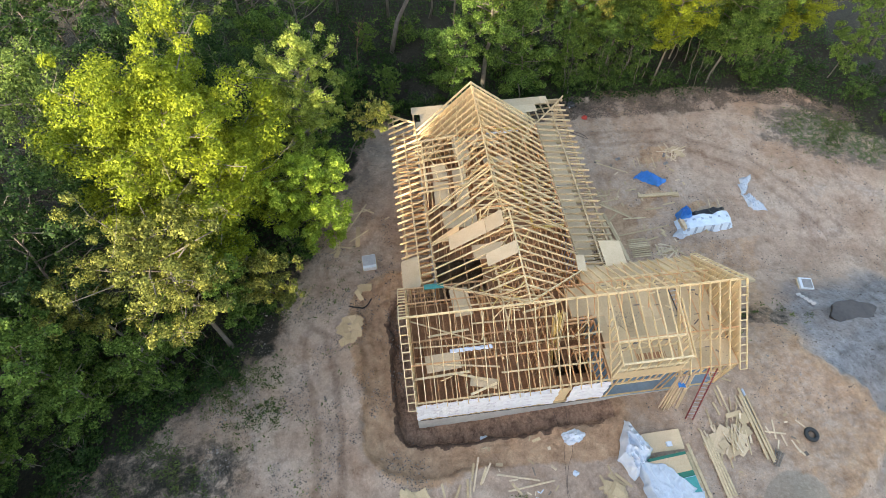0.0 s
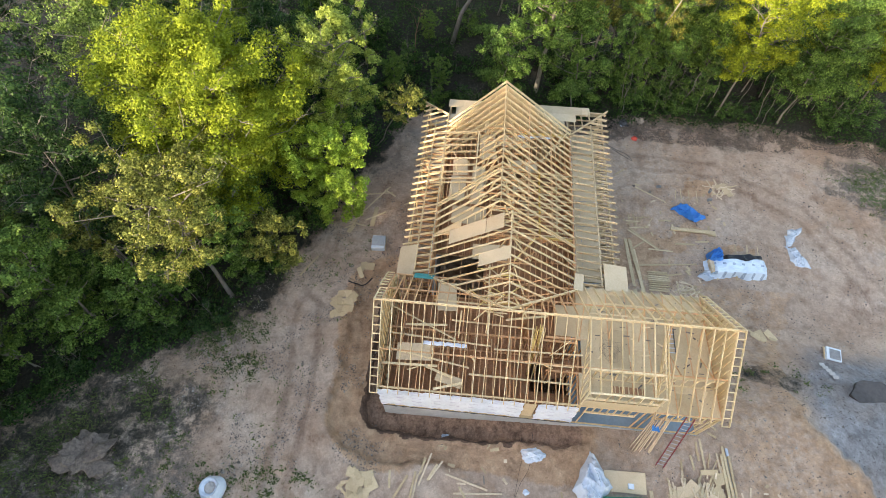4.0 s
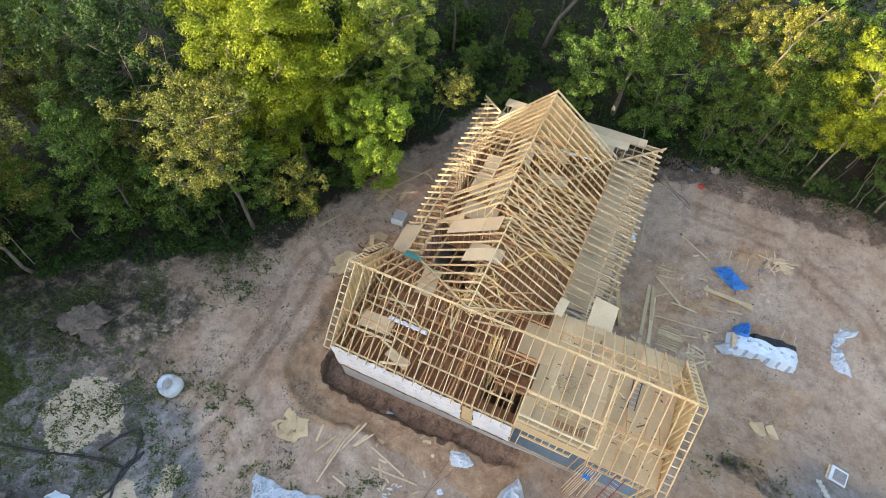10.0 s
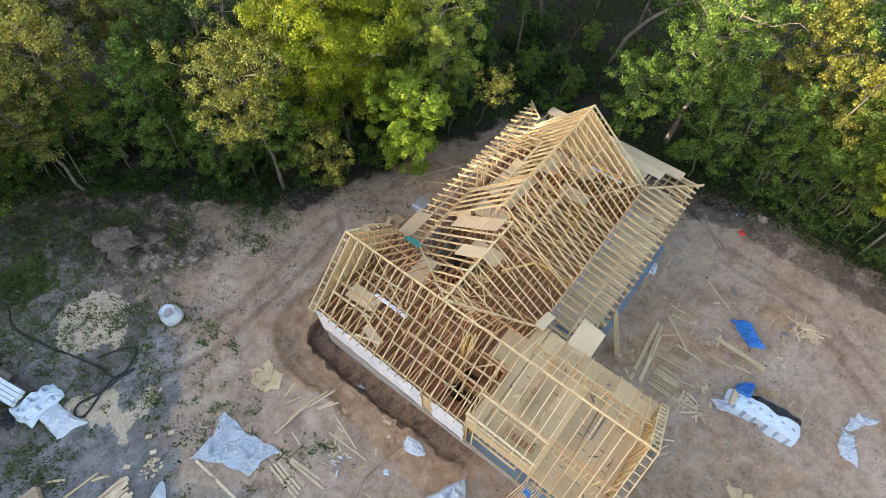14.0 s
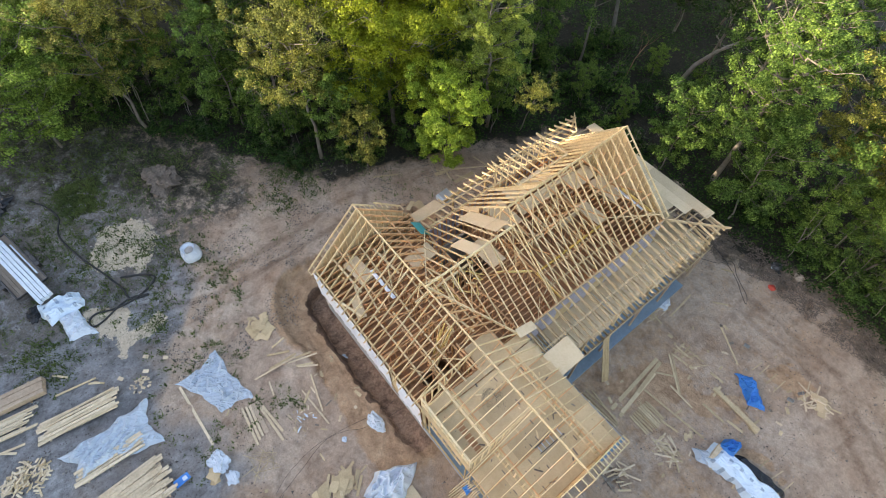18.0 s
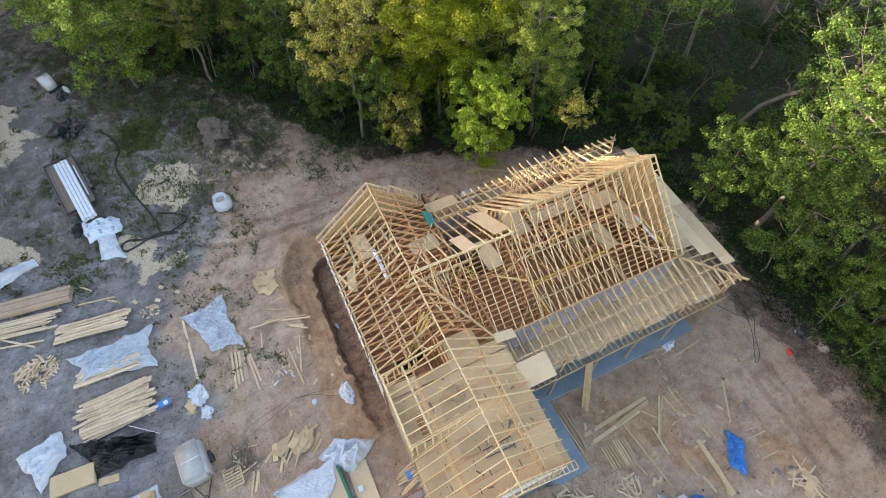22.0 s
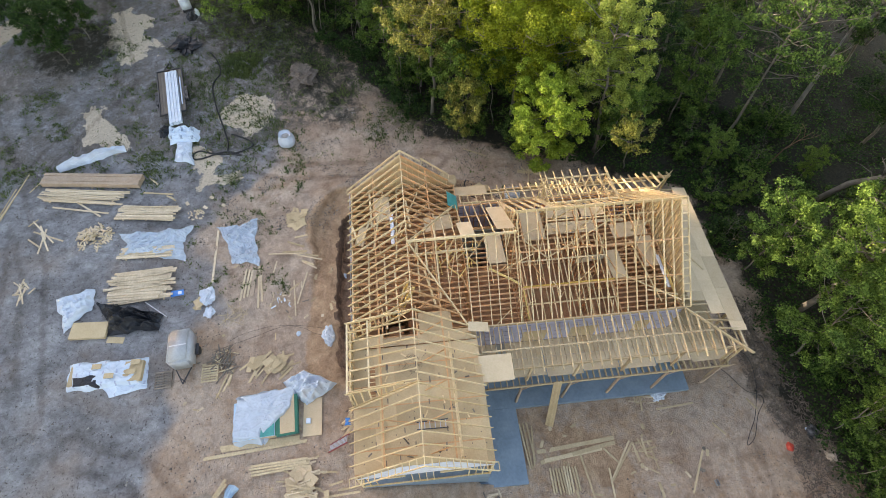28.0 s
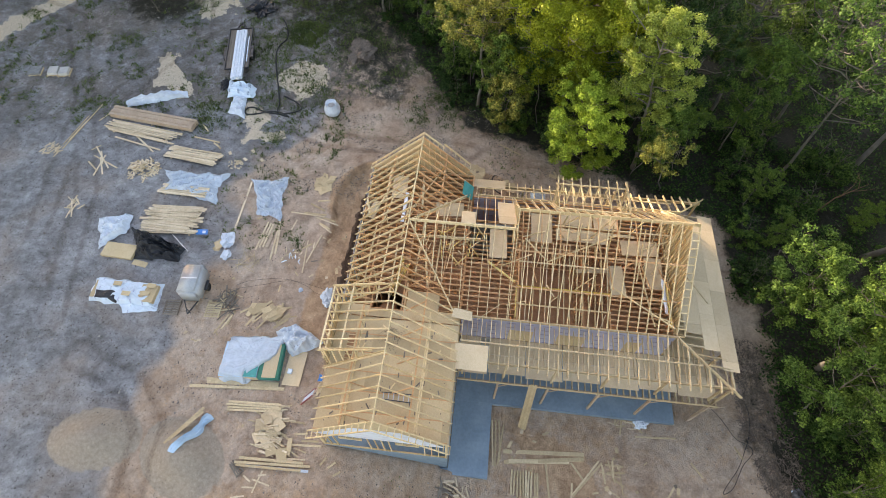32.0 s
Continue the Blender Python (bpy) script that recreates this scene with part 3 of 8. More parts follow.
# wing roof
wing_roof = stick("wing_roof", (X0 - 0.45, WR_Y, WR_Z - 0.12), (X1 + 0.45, WR_Y, WR_Z - 0.12), 0.045, 0.24, PINE, house, label="ridge board of the garage wing")
DORM = (11.25, 15.3)
for x in steps(X0, X1, 0.61):
    dormer = DORM[0] - 0.1 < x < DORM[1] + 0.1
    if not dormer:
        rafter((x, WR_Y, WR_Z), (x, 8.7, wing_z(8.7)), wing_roof)
    # rear slope, cut short where the main roof runs in
    end = 16.95
    if x < NR_X:
        end = min(16.35, WR_Y + (NR_X - x) * 0.70)
    elif x < 11.4:
        end = min(16.6, WR_Y + (x - NR_X) * 0.80)
    if end > WR_Y + 0.3:
        rafter((x, WR_Y, WR_Z), (x, end, wing_z(end)), wing_roof, mat=PINE if x > 11 else PINE_SHADED)
ladder((X0, WR_Y, WR_Z), (X0, 8.7, wing_z(8.7)), (X0 - 0.45, WR_Y, WR_Z), (X0 - 0.45, 8.7, wing_z(8.7)), wing_roof)
ladder((X0, WR_Y, WR_Z), (X0, 14.3, wing_z(14.3)), (X0 - 0.45, WR_Y, WR_Z), (X0 - 0.45, 14.3, wing_z(14.3)), wing_roof)
ladder((X0, 14.4, wing_z(14.4) + 0.35), (X0, 16.35, wing_z(16.35) + 0.2), (X0 - 0.45, 14.4, wing_z(14.4) + 0.35), (X0 - 0.45, 16.35, wing_z(16.35) + 0.2), wing_roof)
for s in (8.7, 16.95):
    ladder((X1, WR_Y, WR_Z), (X1, s, wing_z(s)), (X1 + 0.45, WR_Y, WR_Z), (X1 + 0.45, s, wing_z(s)), wing_roof)
for sgn in (-1, 1):        # valley boards
    x1 = EL + 0.25 if sgn < 0 else 11.3
    stick("valley_rafter", (NR_X, WR_Y + 0.05, WR_Z - 0.1), (x1, 16.35, wing_z(16.35) - 0.1), 0.05, 0.24, PINE, wing_roof)
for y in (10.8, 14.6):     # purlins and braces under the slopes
    stick("purlin", (X0, y, wing_z(y) - 0.27), (X1, y, wing_z(y) - 0.27), 0.09, 0.045, PINE_SHADED, wing_roof)
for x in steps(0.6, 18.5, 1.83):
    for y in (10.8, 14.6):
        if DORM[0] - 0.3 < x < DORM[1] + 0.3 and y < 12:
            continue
        stick("brace", (x, y, wing_z(y) - 0.3), (x, WR_Y + (y - WR_Y) * 0.2, PL + 0.25), 0.04, 0.09, PINE_SHADED, wing_roof)

# shed dormer on the wing's front slope
dormer = slab_box("front_dormer", (DORM[0], 10.2, 6.42), (DORM[1] + 0.1, 10.29, 6.62), PINE, house, "header beam of the front dormer")
dz = lambda y: WR_Z - 0.30 * (WR_Y - y)
for k, x in enumerate(steps(DORM[0], DORM[1], 0.58)):
    rafter((x, WR_Y, dz(WR_Y)), (x, 8.95, dz(8.95)), dormer, 0.14)
    stick("stud", (x, 9.05, wing_z(9.05) + 0.1), (x, 9.05, dz(9.05) - 0.12), 0.045, 0.09, PINE, dormer)
stick("plate", (DORM[0] - 0.05, 9.02, dz(9.02) - 0.03), (DORM[1] + 0.15, 9.02, dz(9.02) - 0.03), 0.10, 0.07, PINE, dormer)
stick("plate", (DORM[0] - 0.05, 9.05, 5.2), (DORM[1] + 0.15, 9.05, 5.2), 0.10, 0.09, PINE, dormer)
for x in (DORM[0] - 0.02, DORM[1] + 0.12):
    stick("side_rafter", (x, 12.2, dz(12.2)), (x, 8.9, dz(8.9)), 0.05, 0.16, PINE, dormer)
    for y in steps(9.3, 11.6, 0.5):
        stick("stud", (x, y, wing_z(y)), (x, y, dz(y) - 0.08), 0.045, 0.09, PINE, dormer)
    rafter((x, WR_Y, WR_Z), (x, 8.7, wing_z(8.7)), dormer)
panel("sheathing", [(DORM[0], 9.0, 3.75), (DORM[1] + 0.1, 9.0, 3.75), (DORM[1] + 0.1, 9.0, 4.9), (DORM[0], 9.0, 4.9)], 0.012, OSB, dormer, "bare board below the dormer window")

# main roof
main_roof = stick("main_roof", (RR_X, STEP_Y - 0.1, RR_Z - 0.13), (RR_X, REAR_Y + 0.45, RR_Z - 0.13), 0.045, 0.26, PINE, house, label="ridge board of the main roof")
stick("ridge_board", (NR_X, WR_Y, NR_Z - 0.13), (NR_X, STEP_Y, NR_Z - 0.13), 0.05, 0.26, PINE, main_roof)
for y in steps(WR_Y + 0.5, STEP_Y - 0.15, 0.61):
    t = 1.0 if y > 16.4 else (y - WR_Y) / 3.48
    rafter((NR_X, y, NR_Z), (NR_X + (ER - NR_X) * t, y + rng.uniform(-0.05, 0.05), NR_Z + (EZ - NR_Z) * t), main_roof, 0.14, 0.04, PINE)
for y in steps(WR_Y + 0.5, STEP_Y - 0.15, 0.61):
    t = 1.0 if y > 16.4 else (y - WR_Y) / 3.48
    rafter((NR_X, y, NR_Z), (NR_X + (EL - NR_X) * t, y, NR_Z + (EZ - NR_Z) * t), main_roof)
SHED = (22.5, 27.2)
BX, BZ = 4.15, 6.85
for y in steps(STEP_Y, REAR_Y, 0.61):
    rafter((RR_X, y + rng.uniform(-0.03, 0.03), RR_Z), (ER, y + rng.uniform(-0.06, 0.06), EZ), main_roof, 0.14, 0.04)
for y in steps(STEP_Y, REAR_Y, 0.61):
    if SHED[0] < y < SHED[1]:
        rafter((RR_X, y, RR_Z), (BX, y, BZ), main_roof)
        rafter((BX, y, BZ), (1.1, y, 6.45), main_roof)
        stick("stud", (EL + 0.15, y, 4.3), (EL + 0.15, y, 6.35), 0.045, 0.09, PINE, main_roof)
    else:
        rafter((RR_X, y, RR_Z), (EL, y, EZ), main_roof)
stick("dormer_plate", (BX, SHED[0], BZ - 0.12), (BX, SHED[1], BZ - 0.12), 0.09, 0.2, PINE, main_roof)
stick("dormer_plate", (EL + 0.15, SHED[0] - 0.1, 6.36), (EL + 0.15, SHED[1] + 0.1, 6.36), 0.1, 0.09, PINE, main_roof)
for y in SHED:
    rafter((RR_X, y, RR_Z), (EL, y, EZ), main_roof)
    rafter((BX, y + 0.05, BZ), (1.1, y + 0.05, 6.45), main_roof, 0.16)
    for x in steps(2.0, 3.7, 0.6):
        stick("stud", (x, y, EZ + (x - EL) * 1.04), (x, y, 6.4 + 0.15 * (x - 1.1)), 0.045, 0.09, PINE, main_roof)
for s, ex in ((1, ER), (-1, EL)):
    ladder((RR_X, REAR_Y, RR_Z), (ex, REAR_Y, EZ), (RR_X, REAR_Y + 0.45, RR_Z), (ex, REAR_Y + 0.45, EZ), main_roof)
for k, f in enumerate((0.35, 0.68)):
    stick("purlin", (RR_X + (ER - RR_X) * f, STEP_Y, RR_Z + (EZ - RR_Z) * f - 0.27), (RR_X + (ER - RR_X) * f, REAR_Y, RR_Z + (EZ - RR_Z) * f - 0.27), 0.09, 0.045, PINE_SHADED, main_roof)
for y in steps(14.2, 29.6, 1.2):
    rx, rz_ = (NR_X, NR_Z) if y < STEP_Y else (RR_X, RR_Z)
    f = rng.choice((0.35, 0.62))
    stick("brace", (rx + (ER - rx) * f, y, rz_ + (EZ - rz_) * f - 0.25), (rx + rng.uniform(-0.4, 1.2), y + rng.uniform(-0.3, 0.3), PL + 0.3), 0.04, 0.09, PINE_SHADED, main_roof)
    if rng.random() < 0.6:
        stick("collar_tie", (rx + (ER - rx) * 0.3, y + 0.05, rz_ + (EZ - rz_) * 0.3 - 0.1), (rx - (rx - EL) * 0.3, y + 0.05, rz_ + (EZ - rz_) * 0.3 - 0.1), 0.04, 0.13, PINE_SHADED, main_roof)
# end wall where the roof steps up
for x in steps(2.4, 10.3, 0.5):
    top = RR_Z - (RR_Z - EZ) * ((x - RR_X) / (ER - RR_X) if x > RR_X else (RR_X - x) / (RR_X - EL)) - 0.2
    low = NR_Z - (NR_Z - EZ) * ((x - NR_X) / (ER - NR_X) if x > NR_X else (NR_X - x) / (NR_X - EL)) - 0.1
    if x < RR_X and top > PL + 0.3:
        stick("stud", (x, STEP_Y, PL + 0.2), (x, STEP_Y, top), 0.045, 0.09, PINE, main_roof)

# rear gable wall
gable = panel("gable_wall", [(EL, REAR_Y + 0.07, PL), (ER, REAR_Y + 0.07, PL), (RR_X + 0.02, REAR_Y + 0.07, RR_Z - 0.2), (RR_X - 0.02, REAR_Y + 0.07, RR_Z - 0.2)], 0.02, OSB, house, "bare boards on the gable")
for x in steps(EL + 0.3, ER - 0.3, 0.41):
    top = RR_Z - (RR_Z - EZ) * ((x - RR_X) / (ER - RR_X) if x > RR_X else (RR_X - x) / (RR_X - EL)) - 0.22
    if top > PL + 0.15:
        stick("stud", (x, REAR_Y, PL), (x, REAR_Y, top), 0.045, 0.09, PINE, gable)
stick("plate", (EL, REAR_Y - 0.02, PL + 0.04), (ER, REAR_Y - 0.02, PL + 0.04), 0.1, 0.09, PINE, gable)

# gable walls of the wing, boarded outside
for x, mat, lab in ((X0, OSB, "bare boards on the wing's gable"), (X1, OSB, "boarded gable of the garage")):
    g = panel("gable_wall", [(x, 9.0, PL), (x, 16.75, PL), (x, WR_Y + 0.02, WR_Z - 0.2), (x, WR_Y - 0.02, WR_Z - 0.2)], 0.02, mat, house, lab)
    for y in steps(9.2, 16.6, 0.41):
        top = wing_z(y) - 0.22
        if top > PL + 0.15:
            xx = x + (0.06 if x < 5 else -0.06)
            stick("stud", (xx, y, PL), (xx, y, top), 0.09, 0.045, PINE, g)


panel("house_wrap", [(X1 + 0.03, 9.0, PL - 0.5), (X1 + 0.03, 16.75, PL - 0.5), (X1 + 0.03, 14.2, 5.6), (X1 + 0.03, 11.6, 5.6)], 0.006, WRAP, gable, "white wrap over the garage gable")


# ---- walls ----
def stud_wall(a, b, z0, z1, mat=PINE_SHADED, gap=0.41, parent=None, gaps=()):
    """A framed wall from a to b: plates and studs; gaps are stretches left open under a header."""
    a, b = Vector((*a, 0)), Vector((*b, 0))
    n, run = (b - a).length, (b - a).normalized()
    up = Vector((0, 0, 1))
    w = stick("wall_frame", a + up * (z1 - 0.045), b + up * (z1 - 0.045), 0.095, 0.09, mat, parent or house)
    stick("bottom_plate", a + up * (z0 + 0.02), b + up * (z0 + 0.02), 0.095, 0.045, mat, w)
    for s in steps(0.03, n - 0.03, gap):
        p = a + run * s
        g = [g for g in gaps if g[0] < s < g[1]]
        if g:
            if z0 + g[0][2] < z1 - 0.3:
                stick("cripple", p + up * (z0 + g[0][2]), p + up * (z1 - 0.09), 0.09, 0.045, mat, w, run)
            continue
        stick("stud", p + up * (z0 + 0.045), p + up * (z1 - 0.09), 0.09, 0.045, mat, w, run)
    for g in gaps:
        stick("header", a + run * g[0] + up * (z0 + g[2]), a + run * g[1] + up * (z0 + g[2]), 0.09, 0.2, mat, w)
    return w


front = stud_wall((X0, 9.06), (11.2, 9.06), F, PL, PINE)


def hung_wrap(xa, xb, za, zb):
    """Wrap stapled over the front wall: puckered between the studs, with an uneven lower hem and loose side edges."""
    bm = bmesh.new()
    nx, nz = int((xb - xa) / 0.09), 22
    grid = []
    for j in range(nz + 1):
        row = []
        for i in range(nx + 1):
            u, v = i / nx, j / nz
            x, z = xa + (xb - xa) * u, za + (zb - za) * v
            hem = max(0.0, 1 - 4 * v)
            z += hem * (0.16 * noise.noise((x * 0.8, 3, xa)) + 0.07 * noise.noise((x * 3.1, 4, 0)))
            side = max(0.0, 1 - 14 * min(u, 1 - u))
            x += side * 0.10 * noise.noise((z * 2.1, 6, xa))
            sag = abs(math.sin(math.pi * (x - X0) / 0.41))
            crease = max(0.0, 1 - 5 * abs(noise.noise((x * 0.9 + z * 0.7, z * 1.3 - x * 0.5, 11)))) + 0.6 * max(0.0, 1 - 5 * abs(noise.noise((x * 2.3 - z * 1.1, z * 2.6, 12))))
            y = 8.935 - 0.014 * sag - 0.045 * crease - hem * (0.03 + 0.05 * abs(noise.noise((x * 1.4, 8, 2)))) - 0.05 * side
            row.append(bm.verts.new((x, y, z)))
        grid.append(row)
    for j in range(nz):
        for i in range(nx):
            bm.faces.new((grid[j][i], grid[j][i + 1], grid[j + 1][i + 1], grid[j + 1][i]))
    low = bmesh.ops.extrude_face_region(bm, geom=bm.faces[:])
    bmesh.ops.translate(bm, vec=(0, 0.006, 0), verts=[e for e in low["geom"] if isinstance(e, bmesh.types.BMVert)])
    bmesh.ops.recalc_face_normals(bm, faces=bm.faces[:])
    bmesh.ops.transform(bm, matrix=PLACE[front.name].inverted(), verts=bm.verts[:])
    part("house_wrap", bm, WRAP, front, "creased white house wrap with print")


for xa, xb in ((X0 - 0.02, 8.1), (8.9, 11.25)):
    hung_wrap(xa, xb, F - 0.12, PL - 0.02)
slab_box("sill_plate", (X0, 8.925, F - 0.52), (11.3, 8.966, F - 0.05), OSB, front)
panel("sheathing", [(8.15, 8.95, F - 0.45), (8.85, 8.95, F - 0.45), (8.85, 8.95, PL - 0.3), (8.15, 8.95, PL - 0.3)], 0.012, OSB, front, "bare board")
slab_box("rim_joist", (X0, 8.98, F - 0.28), (11.3, 9.03, F + 0.1), OSB, front)
left_w = stud_wall((X0 + 0.06, 9.1), (X0 + 0.06, 16.7), F, PL, PINE)
panel("sheathing", [(X0, 9.0, F), (X0, 16.7, F), (X0, 16.7, PL), (X0, 9.0, PL)], 0.012, OSB, left_w, "bare boards")
panel("house_wrap", [(X0 - 0.015, 8.99, F + 0.1), (X0 - 0.015, 9.7, F + 0.1), (X0 - 0.015, 9.5, PL - 0.4), (X0 - 0.015, 8.99, PL - 0.1)], 0.006, WRAP, left_w, "folded corner of white wrap")
# garage front: two openings under headers
gar = stud_wall((11.3, 9.06), (X1, 9.06), 0.15, PL, PINE, gaps=((0.5, 3.4, 2.45), (4.4, 7.3, 2.45)))
stud_wall((11.25, 9.1), (11.25, 16.7), 0.2, PL, PINE_SHADED)
right_w = stud_wall((X1 - 0.06, 9.1), (X1 - 0.06, 16.7), 0.15, PL, PINE, gaps=((1.2, 2.6, 2.2), (4.6, 6.0, 2.2)))
back_w = stud_wall((11.4, 16.7), (X1, 16.7), 0.15, PL, PINE)
panel("sheathing", [(11.4, 16.77, 0.1), (X1, 16.77, 0.1), (X1, 16.77, PL), (11.4, 16.77, PL)], 0.012, OSB, back_w, "bare boards")
stud_wall((EL, 16.7), (X0, 16.7), F, PL, PINE_SHADED)
panel("teal_board", [(0.72, 16.04, wing_z(16.04) + 0.02), (2.0, 16.0, wing_z(16.0) + 0.02), (2.02, 16.72, wing_z(16.72) + 0.02), (0.74, 16.76, wing_z(16.76) + 0.02)], 0.02, TEAL, wing_roof, "teal sheathing board")
# main walls, wrapped in violet
for x, out in ((ER, 1), (EL, -1)):
    w = stud_wall((x - 0.06 * out, 16.8), (x - 0.06 * out, REAR_Y), F, EZ - 0.15, PINE_SHADED)
    y = 16.8
    for k, (yy, solid) in enumerate(((20.0, 1), (21.6, 0), (23.2, 1), (25.0, 0), (27.6, 1), (28.6, 0), (REAR_Y, 1))):
        if solid:
            panel("house_wrap", [(x, y, F), (x, yy, F), (x, yy, EZ - 0.15), (x, y, EZ - 0.15)], 0.012, WRAP_PURPLE, w, "violet printed house wrap")
        else:
            panel("house_wrap", [(x, y, F + 1.6), (x, yy, F + 1.6), (x, yy, EZ - 0.15), (x, y, EZ - 0.15)], 0.012, WRAP_PURPLE, w, "violet printed house wrap")
            panel("sheathing", [(x, y, F), (x, yy, F), (x, yy, F + 1.6), (x, y, F + 1.6)], 0.012, OSB, w, "bare board over an opening")
        y = yy
rear_w = stud_wall((EL, REAR_Y - 0.06), (ER, REAR_Y - 0.06), F, PL, PINE_SHADED)
panel("sheathing", [(EL, REAR_Y + 0.03, F), (ER, REAR_Y + 0.03, F), (ER, REAR_Y + 0.03, PL), (EL, REAR_Y + 0.03, PL)], 0.012, OSB, rear_w)
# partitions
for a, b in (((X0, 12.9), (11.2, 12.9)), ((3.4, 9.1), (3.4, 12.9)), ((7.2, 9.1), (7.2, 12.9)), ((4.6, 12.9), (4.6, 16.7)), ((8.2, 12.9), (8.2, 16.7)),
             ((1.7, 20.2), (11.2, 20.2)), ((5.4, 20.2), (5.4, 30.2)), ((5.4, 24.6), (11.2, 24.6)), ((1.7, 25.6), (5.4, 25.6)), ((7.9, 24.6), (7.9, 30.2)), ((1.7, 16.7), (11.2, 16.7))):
    stud_wall(a, b, F, PL, PINE_SHADED, 0.41)

# ---- floors and joists ----
sub = slab_box("subfloor", (X0, 9.1, F - 0.03), (8.7, 16.7, F), OSB_SHADED, house, "red-brown subfloor boards, shade put into their colour")
slab_box("subfloor_front", (8.72, 9.1, F - 0.03), (11.2, 10.5, F), OSB_SHADED, sub)
slab_box("subfloor_back", (8.72, 12.5, F - 0.03), (11.2, 16.7, F), OSB_SHADED, sub)
slab_box("subfloor_main", (5.3, 16.75, F - 0.03), (ER, 20.2, F), OSB_SHADED, house, "red-brown subfloor boards, shade put into their colour")
slab_box("subfloor_rear", (EL, 20.2, F - 0.03), (ER, REAR_Y, F), OSB_SHADED, house, "red-brown subfloor boards, shade put into their colour")
ceil_w = stick("tie_beam", (X0, 12.9, PL + 0.03), (11.2, 12.9, PL + 0.03), 0.09, 0.05, PINE_SHADED, house, label="attic joists over the rooms")
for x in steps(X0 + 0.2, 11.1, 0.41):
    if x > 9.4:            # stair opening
        stick("joist", (x, 9.1, PL + 0.12), (x, 10.9, PL + 0.12), 0.04, 0.19, PINE_SHADED, ceil_w)
        stick("joist", (x, 13.1, PL + 0.12), (x, 16.65, PL + 0.12), 0.04, 0.19, PINE_SHADED, ceil_w)
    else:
        stick("joist", (x, 9.1, PL + 0.12), (x, 16.65, PL + 0.12), 0.04, 0.19, PINE_SHADED, ceil_w)
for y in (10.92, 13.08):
    stick("header", (9.3, y, PL + 0.12), (11.95, y, PL + 0.12), 0.09, 0.19, PINE_SHADED, ceil_w)
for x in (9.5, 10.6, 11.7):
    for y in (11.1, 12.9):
        stick("stair_post", (x, y, F), (x, y, PL), 0.09, 0.04, PINE_SHADED, ceil_w)
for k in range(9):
    stick("tread", (9.6 + 0.24 * k, 11.2, F + 0.25 + 0.26 * k), (9.6 + 0.24 * k, 12.2, F + 0.25 + 0.26 * k), 0.26, 0.04, OSB_SHADED, ceil_w)
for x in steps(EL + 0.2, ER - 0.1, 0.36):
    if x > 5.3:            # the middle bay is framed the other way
        stick("joist", (x, 16.7, PL + 0.12), (x, 20.3, PL + 0.12), 0.04, 0.19, PINE_SHADED, ceil_w)
        stick("joist", (x, 26.25, PL + 0.12), (x, REAR_Y - 0.1, PL + 0.12), 0.04, 0.19, PINE_SHADED, ceil_w)
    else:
        stick("joist", (x, 20.0, PL + 0.12), (x, REAR_Y - 0.1, PL + 0.12), 0.04, 0.19, PINE_SHADED, ceil_w)
for x in (2.6, 3.7, 4.8):
    stick("joist", (x, 16.7, PL + 0.12), (x, 20.0, PL + 0.12), 0.04, 0.19, PINE_SHADED, ceil_w)
for y in steps(20.45, 26.1, 0.39):
    j, k = rng.uniform(-0.07, 0.07), rng.uniform(-0.07, 0.07)
    stick("cross_joist", (ER - 0.05, y + j, PL + 0.14), (5.3, y + k + 0.1, PL + rng.uniform(0.4, 0.8)), 0.045, 0.14, PINE, ceil_w)
for x in (7.0, 10.1):
    stick("tie", (x, 20.3, PL + 0.55 if x < 9 else PL + 0.36), (x, 26.25, PL + 0.55 if x < 9 else PL + 0.36), 0.09, 0.045, PINE, ceil_w)
for y in (20.33, 26.22):
    stick("header", (5.3, y, PL + 0.14), (ER - 0.05, y, PL + 0.14), 0.09, 0.24, PINE_SHADED, ceil_w)
for a, b in (((11.0, 30.0, 4.6), (8.8, 26.4, 4.9)), ((10.6, 29.9, 4.6), (9.9, 28.2, 4.3)), ((6.0, 20.5, 5.6), (6.9, 22.2, 4.4)), ((6.9, 22.2, 4.4), (5.3, 26.6, 6.0)), ((4.6, 22.5, 5.4), (4.62, 30.1, 5.4)), ((6.0, 28.2, 4.2), (10.8, 28.9, 4.2))):
    stick("brace", a, b, 0.09, 0.04, PINE, ceil_w)
for (xa, ya), (xb, yb) in (((4.75, 10.2), (10.8, 10.15)), ((5.2, 11.27), (10.8, 11.22)), ((-0.3, 12.4), (5.95, 12.07)), ((6.15, 11.9), (11.5, 12.02)), ((3.45, 13.58), (8.65, 13.45)), ((-0.32, 11.4), (4.72, 10.58)), ((2.2, 14.9), (9.0, 14.8))):
    stick("strongback", (xa, ya, PL + 0.25), (xb, yb, PL + 0.25), 0.10, 0.045, PINE, ceil_w)
for a, b in (((-0.4, 14.2, 4.05), (3.79, 12.24, 4.1)), ((3.94, 12.42, 4.0), (4.02, 13.22, 6.2)), ((5.6, 12.9, 4.0), (5.64, 13.21, 6.4))):
    stick("brace", a, b, 0.09, 0.04, PINE, ceil_w)
for a, b in (((2.17, 10.42), (3.8, 9.87)), ((2.73, 9.1), (4.37, 9.6)), ((-0.5, 10.4), (2.85, 10.5)), ((6.8, 13.9), (9.4, 14.4)), ((0.6, 13.0), (3.2, 13.2))):
    stick("loose_plank", (*a, PL + 0.29), (*b, PL + 0.29), 0.14, 0.04, PINE, ceil_w)
